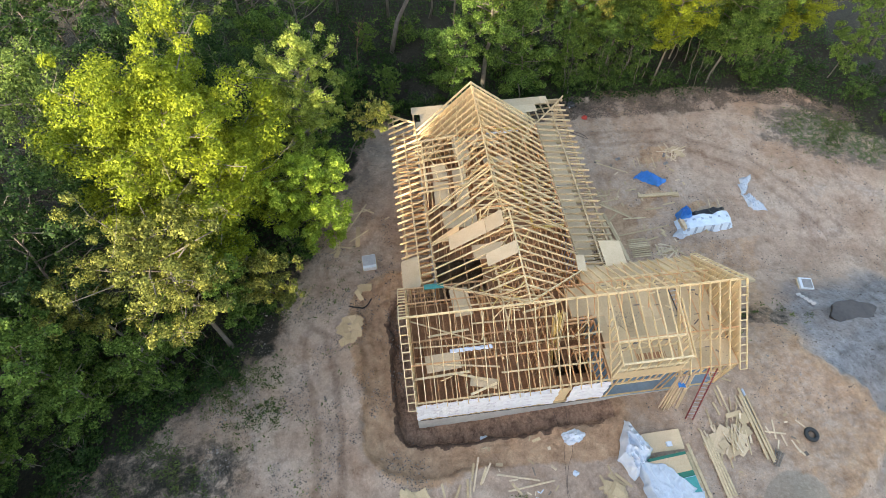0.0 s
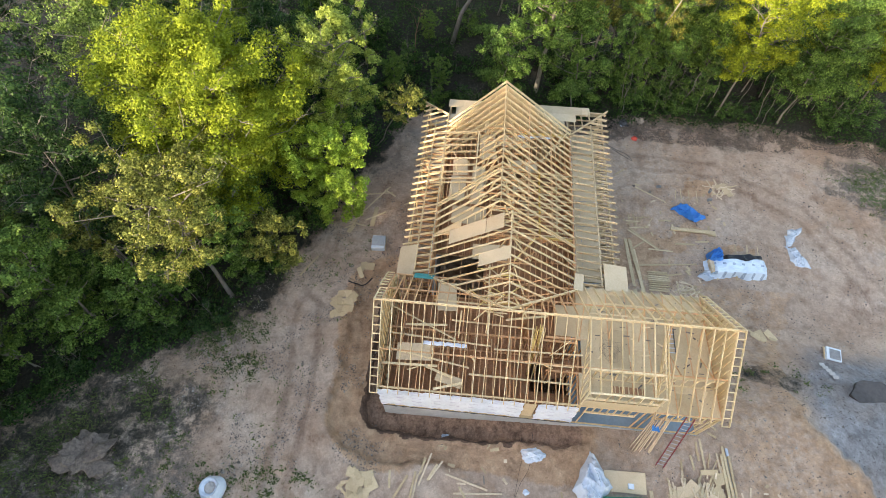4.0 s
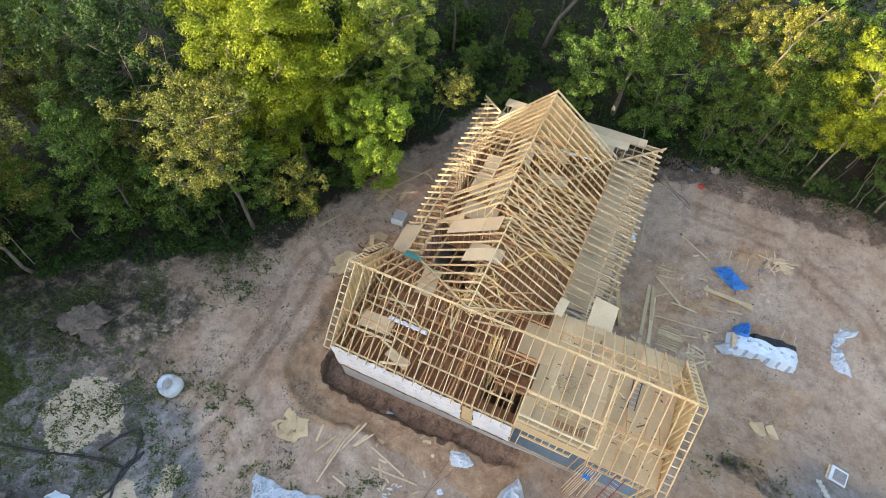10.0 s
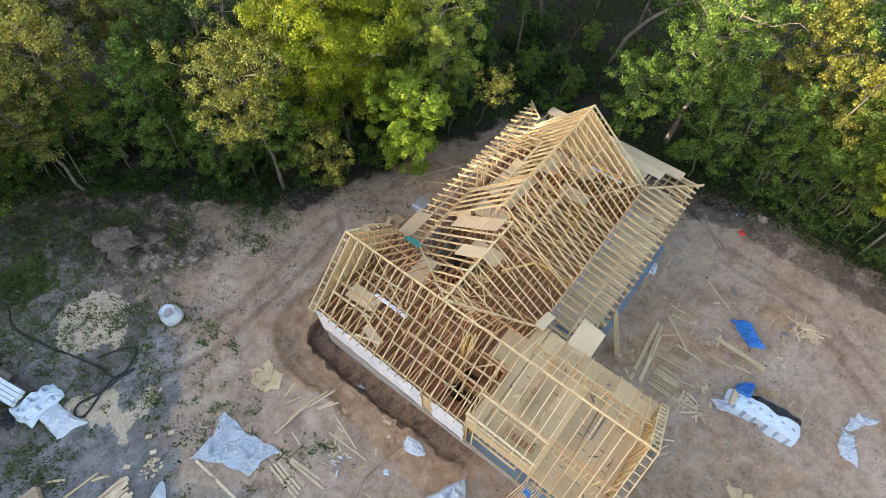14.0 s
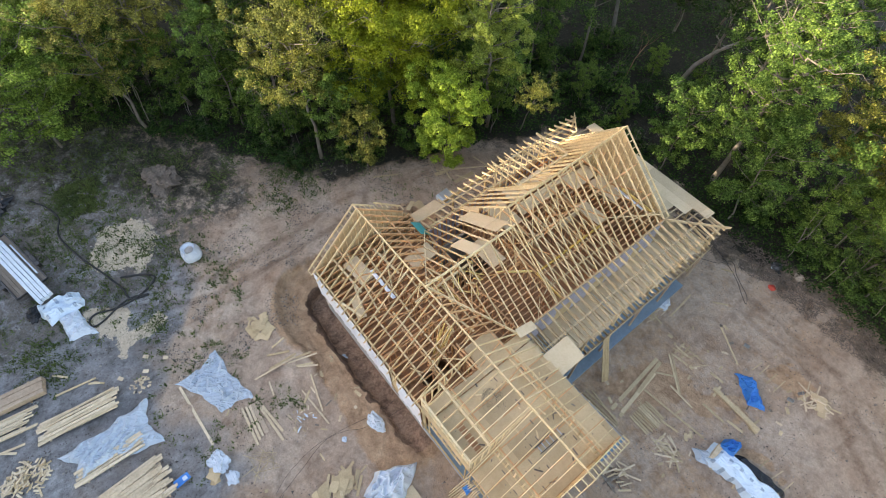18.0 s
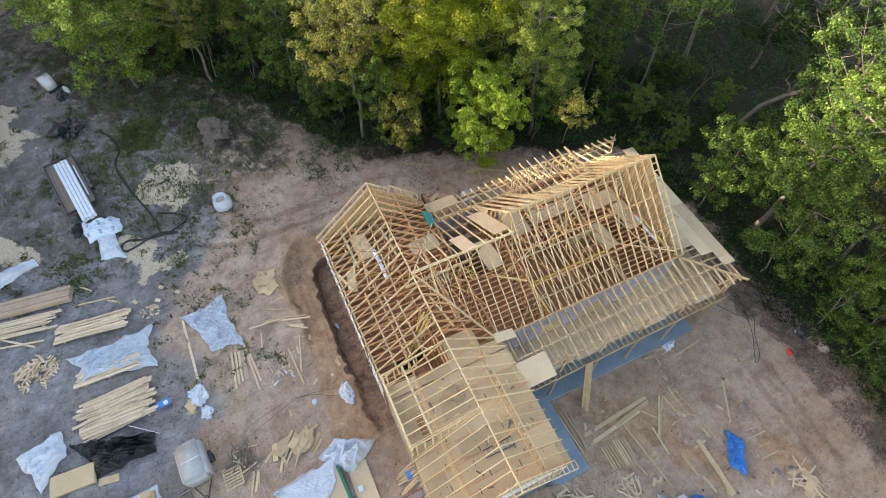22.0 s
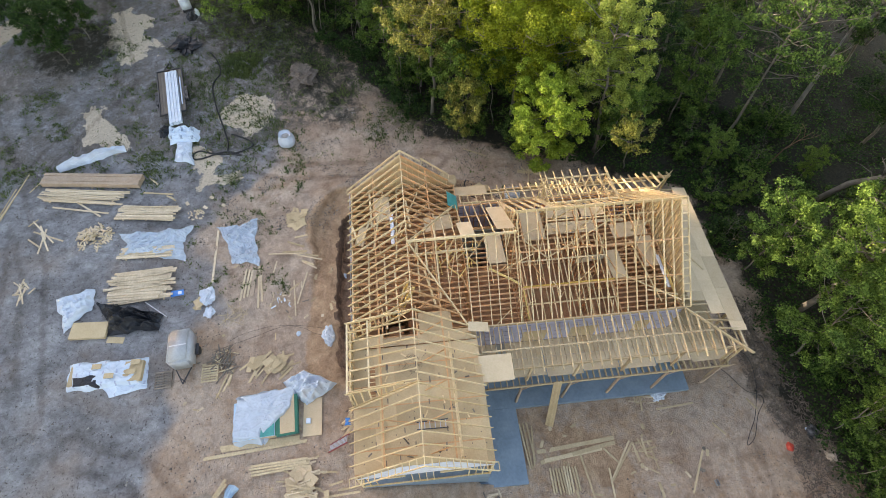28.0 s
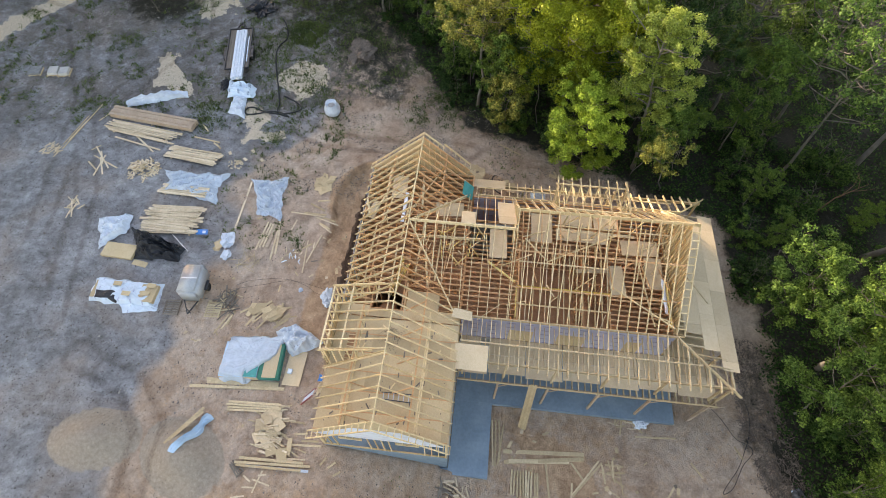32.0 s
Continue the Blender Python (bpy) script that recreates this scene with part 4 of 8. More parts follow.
# boarded attic over the garage
attic = slab_box("attic_floor", (11.95, 9.05, PL), (X1 - 0.05, 16.75, PL + 0.10), PINE_SHADED, house, "board floor over the garage")
for lo, hi in (((11.2, 9.05), (11.94, 10.9)), ((11.2, 13.1), (11.94, 16.75)), ((11.4, 10.92), (11.94, 13.08)), ((9.9, 13.2), (11.19, 15.3))):
    slab_box("attic_deck", (*lo, PL + 0.2), (*hi, PL + 0.222), OSB, attic)
for i, x in enumerate(steps(11.97, X1 - 0.05, 1.21)[:-1]):
    y = 9.05 + (0 if i % 2 else -1.22)
    while y < 16.7:
        lo, hi = max(9.05, y), min(16.75, y + 2.44)
        slab_box("floor_board", (x + 0.004, lo + 0.004, PL + 0.104), (x + 1.13, hi - 0.004, PL + 0.122), OSB, attic)
        y += 2.44
garage = slab_box("garage_slab", (11.3, 9.0, -0.1), (X1, 16.7, 0.14), SLAB, house, "blue-grey concrete garage floor")

for y, lo in ((10.7, 10.7), (14.95, 14.95)):      # low knee walls under the garage slopes
    kw = stick("knee_wall", (11.9, y, wing_z(y) - 0.3), (X1 - 0.2, y, wing_z(y) - 0.3), 0.09, 0.05, PINE, house)
    stick("bottom_plate", (11.9, y, PL + 0.15), (X1 - 0.2, y, PL + 0.15), 0.09, 0.05, PINE, kw)
    for x in steps(12.0, X1 - 0.3, 0.61):
        stick("stud", (x + rng.uniform(-0.04, 0.04), y, PL + 0.16), (x + rng.uniform(-0.08, 0.08), y, wing_z(y) - 0.32), 0.04, 0.09, PINE, kw)

# ---- foundation and slabs ----
found = slab_box("foundation", (X0 - 0.02, 8.97, -2.6), (X0 + 0.22, 16.8, F - 0.28), CONCRETE, house, "poured concrete foundation wall")
slab_box("foundation_wall", (X0 + 0.22, 8.97, -2.6), (X1, 9.2, -0.02), CONCRETE, found)
slab_box("foundation_wall", (X0 + 0.22, 8.97, -0.02), (11.3, 9.2, F - 0.28), CONCRETE, found)
slab_box("foundation_wall", (X1 - 0.2, 9.2, -3.4), (X1, 16.8, 0.1), SLAB, found)
slab_box("foundation_wall", (11.3, 16.6, -3.4), (X1 - 0.2, 16.8, 0.1), CONCRETE, found)
slab_box("foundation_wall", (ER - 0.2, 16.8, -3.4), (ER, REAR_Y, F - 0.28), CONCRETE, found)
slab_box("foundation_wall", (EL, 16.8, -3.4), (EL + 0.2, REAR_Y, F - 0.28), CONCRETE, found)
bm = bmesh.new()           # black membrane under the sill, hanging unevenly
n = 120
rows_ = []
for k in range(n + 1):
    x = X0 + (11.3 - X0) * k / n
    drop = F - 0.70 + 0.10 * noise.noise((x * 0.9, 1, 5)) + 0.07 * noise.noise((x * 4.0, 2, 5))
    out = 8.955 - 0.05 * abs(noise.noise((x * 2.0, 3, 5)))
    rows_.append([bm.verts.new(p) for p in ((x, 8.968, F - 0.525), (x, 8.91, F - 0.53), (x, out - 0.02, drop), (x, out + 0.01, drop - 0.01))])
for p, q in zip(rows_, rows_[1:]):
    for j in range(3):
        bm.faces.new((p[j], q[j], q[j + 1], p[j + 1]))
bmesh.ops.recalc_face_normals(bm, faces=bm.faces[:])
bmesh.ops.transform(bm, matrix=PLACE[found.name].inverted(), verts=bm.verts[:])
part("damp_proofing", bm, TAR, found, "black damp proofing band")
SZ = -2.9
slab = slab_box("lower_slab", (ER, 16.85, SZ - 0.4), (14.65, 32.2, SZ), SLAB, house, "blue-grey concrete slab at the lower level")
slab_box("slab_wing", (14.66, 16.85, SZ - 0.4), (19.65, 19.5, SZ), SLAB, slab)
slab_box("slab_side", (X1 + 0.02, 8.8, SZ - 0.4), (19.65, 16.84, SZ - 0.02), SLAB, slab)

# ---- porch roofs and decks ----
PT = (14.45, 3.62)           # tail of the yard porch: x, z
porch = stick("yard_porch_roof", (ER + 0.03, 16.9, EZ - 0.1), (ER + 0.03, REAR_Y, EZ - 0.1), 0.05, 0.24, PINE_GREY, house, label="open rafters of the yard porch")
HC = (14.45, 33.7)
for y in steps(17.25, 33.2, 0.61):
    stick("ceiling_joist", (ER + 0.05, y + rng.uniform(-0.05, 0.05), 3.5), (14.0, y + rng.uniform(-0.05, 0.05), 3.5), 0.04, 0.14, PINE_GREY, porch)
for y in steps(16.95, 33.3, 0.61):
    if y <= REAR_Y:
        rafter((ER + 0.05, y, EZ), (PT[0] + rng.uniform(-0.06, 0.06), y, PT[1]), porch, 0.19, 0.05, PINE_GREY)
    else:
        t = (y - REAR_Y) / (HC[1] - REAR_Y)
        x = ER + (HC[0] - ER) * t
        rafter((x, y, EZ + (PT[1] - EZ) * t), (PT[0] + rng.uniform(-0.06, 0.06), y, PT[1]), porch, 0.19, 0.05, PINE_GREY)
stick("hip_rafter", (ER, REAR_Y, EZ - 0.1), (HC[0] + 0.1, HC[1] + 0.1, PT[1] - 0.1), 0.05, 0.24, PINE_GREY, porch)
stick("runner", (12.95, 16.9, 4.0), (12.95, 31.6, 4.0), 0.09, 0.045, PINE_GREY, porch)
stick("beam", (14.0, 16.9, 3.42), (14.0, 33.5, 3.42), 0.1, 0.26, PINE_GREY, porch)
panel("roof_board", [(13.15, 16.62, 3.98), (14.72, 16.62, 3.72), (14.72, 18.68, 3.72), (13.15, 18.68, 3.98)], 0.015, OSB_PALE, porch, "loose sheet on the porch rafters")
panel("roof_board", [(11.0, 16.3, 4.45), (11.6, 16.2, 4.35), (11.75, 17.5, 4.3), (11.15, 17.5, 4.4)], 0.015, OSB_PALE, porch)
for y in (17.2, 19.9, 23.0, 26.2, 29.6, 33.0):
    stick("post", (14.0, y, F), (14.0, y, 3.3), 0.13, 0.13, PINE_GREY, porch)
deck = stick("porch_deck", (14.35, 16.9, F - 0.17), (14.35, 33.6, F - 0.17), 0.045, 0.24, PINE_GREY, house, label="porch deck joists, partly boarded")
for y in steps(16.95, 33.5, 0.41):
    stick("joist", (ER, y, F - 0.17), (14.33, y, F - 0.17), 0.045, 0.24, PINE_GREY, deck)
y = 16.9
for k, y in enumerate(steps(18.9, 33.6, 2.44)[:-1]):
    for xa, xb in ((ER + 0.03, 12.5), (12.52, 13.75)):
        slab_box("floor_board", (xa, y + 0.005, F - 0.045), (xb + (0.15 if k % 2 and xb > 13 else 0), y + 2.4, F - 0.025), OSB_PALE, deck)
slab_box("floor_board", (ER + 0.03, 16.9, F - 0.045), (12.4, 18.2, F - 0.025), OSB_PALE, deck)
slab_box("floor_board", (12.9, 16.9, F - 0.045), (13.9, 18.8, F - 0.025), OSB_PALE, deck)
for y in (19.6, 22.9, 26.2, 29.5, 33.2):
    stick("post", (14.25, y, SZ), (14.25, y, F - 0.29), 0.14, 0.14, BEAM, deck)
    stick("knee_brace", (14.25, y + 0.05, F - 1.2), (14.25, y + 0.9, F - 0.3), 0.04, 0.09, BEAM, deck)
stick("beam", (14.25, 16.9, F - 0.32), (14.25, 33.6, F - 0.32), 0.09, 0.1, BEAM, deck)

# rear porch roof, boarded
BZ0, BZ1 = 4.15, 3.62
bz = lambda y: BZ0 + (BZ1 - BZ0) * (y - 30.4) / 3.5
rear = stick("rear_porch_roof", (EL, 33.85, BZ1 - 0.12), (13.0, 33.85, BZ1 - 0.12), 0.045, 0.2, PINE_GREY, house, label="boarded low roof of the rear porch")
for x in steps(EL, 12.9, 0.61):
    rafter((x, max(30.4, REAR_Y + (x - ER) * 1.09 if x > ER else 30.4), bz(30.4)), (x, 33.85, BZ1 - 0.02), rear, 0.19, 0.05, PINE_GREY)
for i, (ya, yb, xe, xs) in enumerate(((30.75, 31.9, 10.9, 1.7), (31.91, 32.9, 11.85, 2.1), (32.91, 33.95, 13.05, 1.45))):
    x = xs
    k = 0
    while x < xe - 0.1:
        xb = min(xe, x + (2.44 if (k or i % 2) else 1.22))
        panel("roof_board", [(x, ya, bz(ya) + 0.016), (xb - 0.006, ya, bz(ya) + 0.016), (xb - 0.006, yb, bz(yb) + 0.016), (x, yb, bz(yb) + 0.016)], 0.015, OSB_PALE, rear)
        x, k = xb, k + 1
for x in (1.6, 4.6, 8.2, 11.6, 14.0):
    stick("post", (x, 33.5, SZ), (x, 33.5, 3.4), 0.13, 0.13, PINE_GREY, rear)
stick("beam", (EL, 33.5, 3.45), (14.1, 33.5, 3.45), 0.1, 0.24, PINE_GREY, rear)
# ladder-like rake leaning on it
stick("loose_stud", (8.6, 32.6, bz(32.6) + 0.06), (7.6, 30.9, 5.2), 0.04, 0.09, PINE_GREY, rear)
slab_box("rear_deck", (EL, 30.35, F - 0.3), (ER - 0.02, 33.6, F - 0.03), OSB_PALE, rear)

# porch on the wooded side
LT = (-0.6, 3.25)
side = stick("side_porch_roof", (EL - 0.03, 17.0, EZ - 0.1), (EL - 0.03, REAR_Y, EZ - 0.1), 0.05, 0.24, PINE, house, label="open rafters of the side porch")
for y in steps(17.0, 33.4, 0.61):
    t = max(0.0, (y - 31.6) / (33.9 - 31.6))
    x = EL + (LT[0] - EL) * t
    rafter((x, y, EZ + (LT[1] - EZ) * t), (LT[0] + rng.uniform(-0.07, 0.07), y, LT[1]), side, 0.17, 0.05)
stick("hip_rafter", (EL, 31.6, EZ - 0.1), (LT[0], 33.9, LT[1] - 0.1), 0.05, 0.22, PINE, side)
stick("ledger", (EL - 0.03, REAR_Y, EZ - 0.1), (EL - 0.03, 31.65, EZ - 0.1), 0.05, 0.24, PINE, side)
stick("beam", (-0.15, 17.0, 3.15), (-0.15, 33.6, 3.15), 0.1, 0.24, PINE, side)
stick("runner", (0.6, 17.0, 3.8), (0.6, 31.2, 3.8), 0.09, 0.045, PINE, side)
for y in steps(17.3, 33.4, 3.2):
    stick("post", (-0.15, y, ground_z(-0.15, y) - 0.2), (-0.15, y, 3.05), 0.13, 0.13, PINE, side)
panel("roof_board", [(-0.62, 16.75, 3.32), (0.55, 16.75, 3.84), (0.55, 19.1, 3.84), (-0.62, 19.1, 3.32)], 0.015, OSB_PALE, side, "loose sheet on the porch rafters")
sdeck = stick("side_deck", (-0.3, 16.9, F - 0.17), (-0.3, 33.6, F - 0.17), 0.045, 0.24, PINE_SHADED, house, label="bare joists of the side porch floor")
for y in steps(17.0, 33.5, 0.41):
    stick("joist", (EL, y, F - 0.17), (-0.28, y, F - 0.17), 0.045, 0.2, PINE_SHADED, sdeck)


# ---- trees ----
def leafy(name, lo, mid, hi):
    m, nt, b = nodes_of(name)
    isl = nt.nodes.new("ShaderNodeNewGeometry").outputs["Random Per Island"]
    rnd = nt.nodes.new("ShaderNodeObjectInfo").outputs["Random"]
    c = ramp(nt, isl, [(0.0, lo), (0.5, mid), (1.0, hi)])
    tone = ramp(nt, rnd, [(0.0, (0.84, 0.88, 0.90)), (0.5, (1.0, 1.0, 1.0)), (1.0, (1.16, 1.12, 1.0))])
    c = mixed(nt, 1.0, c, tone, "MULTIPLY")
    c = mixed(nt, 0.8, c, ramp(nt, noisy(nt, 0.55, 3.0), [(0.35, (0.78, 0.84, 0.9)), (0.65, (1.18, 1.12, 1.0))]), "MULTIPLY")
    nt.links.new(c, b.inputs["Base Color"])
    b.inputs["Roughness"].default_value = 0.6
    b.inputs["Specular IOR Level"].default_value = 0.2
    tr = nt.nodes.new("ShaderNodeBsdfTranslucent")
    nt.links.new(c, tr.inputs["Color"])
    mx = nt.nodes.new("ShaderNodeMixShader")
    mx.inputs["Fac"].default_value = 0.35
    nt.links.new(b.outputs[0], mx.inputs[1])
    nt.links.new(tr.outputs[0], mx.inputs[2])
    nt.links.new(mx.outputs[0], nt.nodes["Material Output"].inputs["Surface"])
    return m


LEAF = {"vivid": leafy("leaf_vivid", (0.068, 0.117, 0.019), (0.158, 0.254, 0.043), (0.326, 0.464, 0.099)),
        "gold": leafy("leaf_gold", (0.078, 0.086, 0.017), (0.186, 0.200, 0.042), (0.388, 0.390, 0.096)),
        "lime": leafy("leaf_lime", (0.120, 0.158, 0.009), (0.195, 0.250, 0.018), (0.300, 0.365, 0.036)),
        # next two: greens lightened to stand in for sunlight on the leaves
        "fresh": leafy("leaf_fresh_lit", (0.140, 0.220, 0.024), (0.270, 0.395, 0.052), (0.43, 0.56, 0.105)),
        "sage": leafy("leaf_sage_lit", (0.150, 0.195, 0.032), (0.285, 0.345, 0.062), (0.44, 0.51, 0.12)),
        "bright": leafy("leaf_bright", (0.046, 0.087, 0.015), (0.114, 0.199, 0.036), (0.248, 0.370, 0.081)),
        "green": leafy("leaf_green", (0.026, 0.058, 0.013), (0.072, 0.142, 0.030), (0.167, 0.275, 0.061)),
        "olive": leafy("leaf_olive", (0.052, 0.085, 0.019), (0.131, 0.198, 0.044), (0.284, 0.383, 0.099)),
        "brown": leafy("leaf_brown", (0.090, 0.096, 0.023), (0.205, 0.215, 0.049), (0.396, 0.400, 0.107)),
        # dark greens, taken down further for the shade inside the woods
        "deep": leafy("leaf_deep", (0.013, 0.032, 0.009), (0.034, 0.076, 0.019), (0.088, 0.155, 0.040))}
BARK = plain("bark", (0.10, 0.085, 0.07), (0.22, 0.20, 0.17), 2.0, 0.9, 0.0, 0.6, 0.03)
TWIG = plain("reddish_twigs", (0.16, 0.085, 0.055), (0.26, 0.15, 0.10), 4.0, 0.9)
BARK_PALE = plain("bark_pale", (0.12, 0.108, 0.095), (0.23, 0.21, 0.19), 2.0, 0.9, 0.0, 0.5, 0.03)


def tube(bm, pts, radii, sides=7):
    rings = []
    for k, p in enumerate(pts):
        d = (pts[min(k + 1, len(pts) - 1)] - pts[max(k - 1, 0)]).normalized()
        a = d.cross(Vector((0.3, 0.9, 0.2))).normalized()
        b = d.cross(a)
        rings.append([bm.verts.new(p + (a * math.cos(t) + b * math.sin(t)) * radii[k]) for t in (2 * math.pi * s / sides for s in range(sides))])
    for r, s in zip(rings, rings[1:]):
        for k in range(sides):
            bm.faces.new((r[k], r[(k + 1) % sides], s[(k + 1) % sides], s[k]))
    bm.faces.new(rings[-1])
    bm.faces.new(rings[0][::-1])


def tree_mesh(seed, height, spread, base, leaves, leaf, clumps, lean=0.0, slim=1.0, puff=0.19, limbs=18):
    """Trunk with limbs, and a crown of small leaves on the limbs' twigs. Returns (trunk bmesh, leaf verts, leaf faces)."""
    r = random.Random(seed)
    g = np.random.default_rng(seed)
    crook = random.Random(seed + 500)
    bend = lambda w: Vector((crook.uniform(-w, w), crook.uniform(-w, w), crook.uniform(-w, w)))
    bm = bmesh.new()
    top = Vector((lean * height, r.uniform(-0.04, 0.04) * height, height * 0.93))
    trunk = [Vector((0, 0, -0.6)).lerp(top, k / 7) + Vector((r.uniform(-1, 1), r.uniform(-1, 1), 0)) * 0.018 * height * (k > 0) for k in range(8)]
    rad = 0.0088 * height * slim
    tube(bm, trunk, [rad * (1.25 if k == 0 else 1 - 0.12 * k) for k in range(8)])
    tips = []
    for k in range(limbs):
        f = base + (1 - base) * (k / (limbs - 1)) ** 0.9 * 0.97
        i = min(6, int(f * 7))
        p = trunk[i].lerp(trunk[i + 1], f * 7 - i)
        a = k * 2.4 + r.uniform(-0.4, 0.4)
        reach = spread * (0.55 + 0.75 * math.sin(math.pi * min(1, (f - base) / (1 - base) * 0.85 + 0.12))) * r.uniform(0.45, 1.12)
        reach *= 1.0 if f < 0.9 else 0.5
        q = p + Vector((math.cos(a) * reach, math.sin(a) * reach, reach * r.uniform(0.35, 0.8)))
        q.z = min(q.z, height * 1.02)
        mid = p.lerp(q, 0.5) + Vector((0, 0, -0.06 * reach))
        tube(bm, [p, p.lerp(mid, 0.55) + bend(0.05 * reach), mid + bend(0.03 * reach), mid.lerp(q, 0.5) + bend(0.07 * reach), q], [rad * 0.42 * (1.1 - f * 0.6), rad * 0.32, rad * 0.23, rad * 0.13, rad * 0.05], 4)
        for s in range(4 if limbs < 20 else 5):
            t = 0.35 + 0.65 * s / (3 if limbs < 20 else 4)
            c = p.lerp(q, t)
            tw = c + Vector((r.uniform(-1, 1), r.uniform(-1, 1), r.uniform(-0.5, 0.8))) * reach * 0.34
            tube(bm, [c, c.lerp(tw, 0.5) + bend(0.06 * reach), tw], [rad * 0.10, rad * 0.06, rad * 0.02], 3)
            tips.append((c, tw))
    tips.append((trunk[6], trunk[7]))
    tips.append((trunk[5], trunk[7]))
    cen = []
    for k in range(clumps):
        c, tw = tips[k % len(tips)]
        p = c.lerp(tw, r.uniform(0.3, 1.15))
        q = Vector((p.x + r.gauss(0, 0.09) * spread, p.y + r.gauss(0, 0.09) * spread, p.z + r.gauss(0, 0.07) * spread))
        axis = trunk[0].lerp(trunk[7], min(1.0, max(0.0, q.z / height)))
        out = math.hypot(q.x - axis.x, q.y - axis.y)
        if out > 1.12 * spread:
            f = 1.12 * spread / out * r.uniform(0.8, 1.0)
            q = Vector((axis.x + (q.x - axis.x) * f, axis.y + (q.y - axis.y) * f, q.z))
        cen.append(tuple(q))
    cen = np.array(cen)
    n = leaves
    which = g.integers(0, len(cen), n)
    size = g.uniform(0.5, 1.2, len(cen))[which, None]
    off = g.normal(0, 1, (n, 3)) + np.array([0, 0, 0.35])
    off /= np.linalg.norm(off, axis=1)[:, None]
    out = off.copy()
    off *= (g.uniform(0, 1, (n, 1)) ** 0.33) * size * puff * spread * np.array([1.0, 1.0, 0.70])
    pos = cen[which] + off + g.normal(0, 0.07, (n, 3))
    nrm = out * 0.8 + np.array([0, 0, 0.45]) + g.normal(0, 0.45, (n, 3))
    nrm /= np.linalg.norm(nrm, axis=1)[:, None]
    u = np.cross(nrm, g.normal(0, 1, (n, 3)))
    u /= np.linalg.norm(u, axis=1)[:, None]
    v = np.cross(nrm, u)
    s = leaf * g.uniform(0.6, 1.3, (n, 1))
    tri = np.stack([pos - u * s, pos + u * s * 0.6 - v * s * 0.75, pos + u * s * 0.6 + v * s * 0.75], 1).reshape(-1, 3)
    return bm, tri, np.arange(3 * n).reshape(-1, 3)


def make_tree(name, seed, height, spread, base, leaves, leaf, clumps, tone, bark, label, at, turn=0.0, lean=0.0, slim=1.0, puff=0.19, limbs=18, category="tree", group="trees of the woods"):
    bm, v, f = tree_mesh(seed, height, spread, base, leaves, leaf, clumps, lean, slim, puff, limbs)
    t = thing(name, at, label, category, group, "", turn)
    part("trunk", bm, bark, t, "", None, True)
    me = bpy.data.meshes.new("crown")
    me.from_pydata(v.tolist(), [], f.tolist())
    me.materials.append(LEAF[tone])
    put(new("crown", me), PLACE[t.name], t)
    return t


def tree_at(kind, seed, x, y, height, spread, base, leaves, clumps, tone, bark, label, turn=0.0, lean=0.0, slim=1.0, puff=0.12, limbs=24, leaf=0.085, group="trees of the woods"):
    return make_tree(kind, seed, height, spread, base, leaves, leaf, clumps, tone, bark, label, (x, y, ground_z(x, y) - 0.1), turn, lean, slim, puff, limbs, group=group)


# trees that stand out along the edge of the clearing
tree_at("broadleaf_tree", 15, -12.8, 23.8, 18.4, 5.7, 0.26, 140000, 520, "lime", BARK, "broad tree in bright yellow-green leaf", 40, 0.0, 1.2, 0.15, 60)
gold = tree_at("broadleaf_tree", 19, -13.3, 16.2, 15.0, 3.9, 0.48, 27000, 300, "gold", BARK, "grey-trunked tree with thin yellowish spring leaves", 130, 0.02, 1.35, 0.10, 30, 0.08)
tree_at("broadleaf_tree", 51, -17.0, 15.3, 11.0, 2.2, 0.62, 9000, 110, "gold", BARK_PALE, "slender grey tree leaning into the woods", 165, 0.28, 0.9, 0.12, 18, 0.08)
tree_at("young_tree", 52, -9.7, 18.6, 7.6, 2.1, 0.30, 10500, 130, "gold", BARK, "small tree with thin yellowish leaves at the clearing's edge", 20, 0.06, 0.7, 0.13, 22, 0.08, "young trees")
tree_at("young_tree", 53, -12.2, 17.6, 9.5, 1.6, 0.30, 9500, 120, "bright", BARK, "slim bright green young tree under taller ones", 0, 0.03, 0.6, 0.17, 20, 0.085, "young trees")
tree_at("broadleaf_tree", 54, -7.6, 30.6, 17.5, 2.7, 0.44, 44000, 280, "sage", BARK, "tall narrow tree with fine olive spring leaves", -61, 0.17, 1.15, 0.125, 34, 0.07)
tree_at("broadleaf_tree", 55, -7.4, 26.0, 10.2, 3.0, 0.10, 46000, 270, "fresh", BARK, "bushy bright green tree hanging over bare soil", -30, 0.12, 0.9, 0.13, 34)
tree_at("broadleaf_tree", 56, -5.6, 33.0, 10.5, 1.7, 0.66, 4600, 90, "gold", BARK, "slim bent tree with a tuft of yellow-green twigs", -41, 0.56, 0.8, 0.13, 14, 0.075)
big = tree_at("broadleaf_tree", 57, 9.4, 42.9, 17.0, 3.7, 0.38, 28000, 300, "bright", BARK, "tall green tree with a thick grey trunk behind the porch", 5, 0.07, 1.7, 0.115, 34)
green = tree_at("broadleaf_tree", 58, 5.8, 39.7, 9.5, 2.7, 0.22, 16500, 210, "bright", BARK, "low spreading green tree behind the rear porch", 0, 0.05, 0.9, 0.13, 24)
bright = tree_at("broadleaf_tree", 59, 12.8, 40.9, 12.0, 3.1, 0.28, 24000, 290, "bright", BARK, "bright green tree at the edge of the yard", 200, 0.04, 0.9, 0.13, 24)
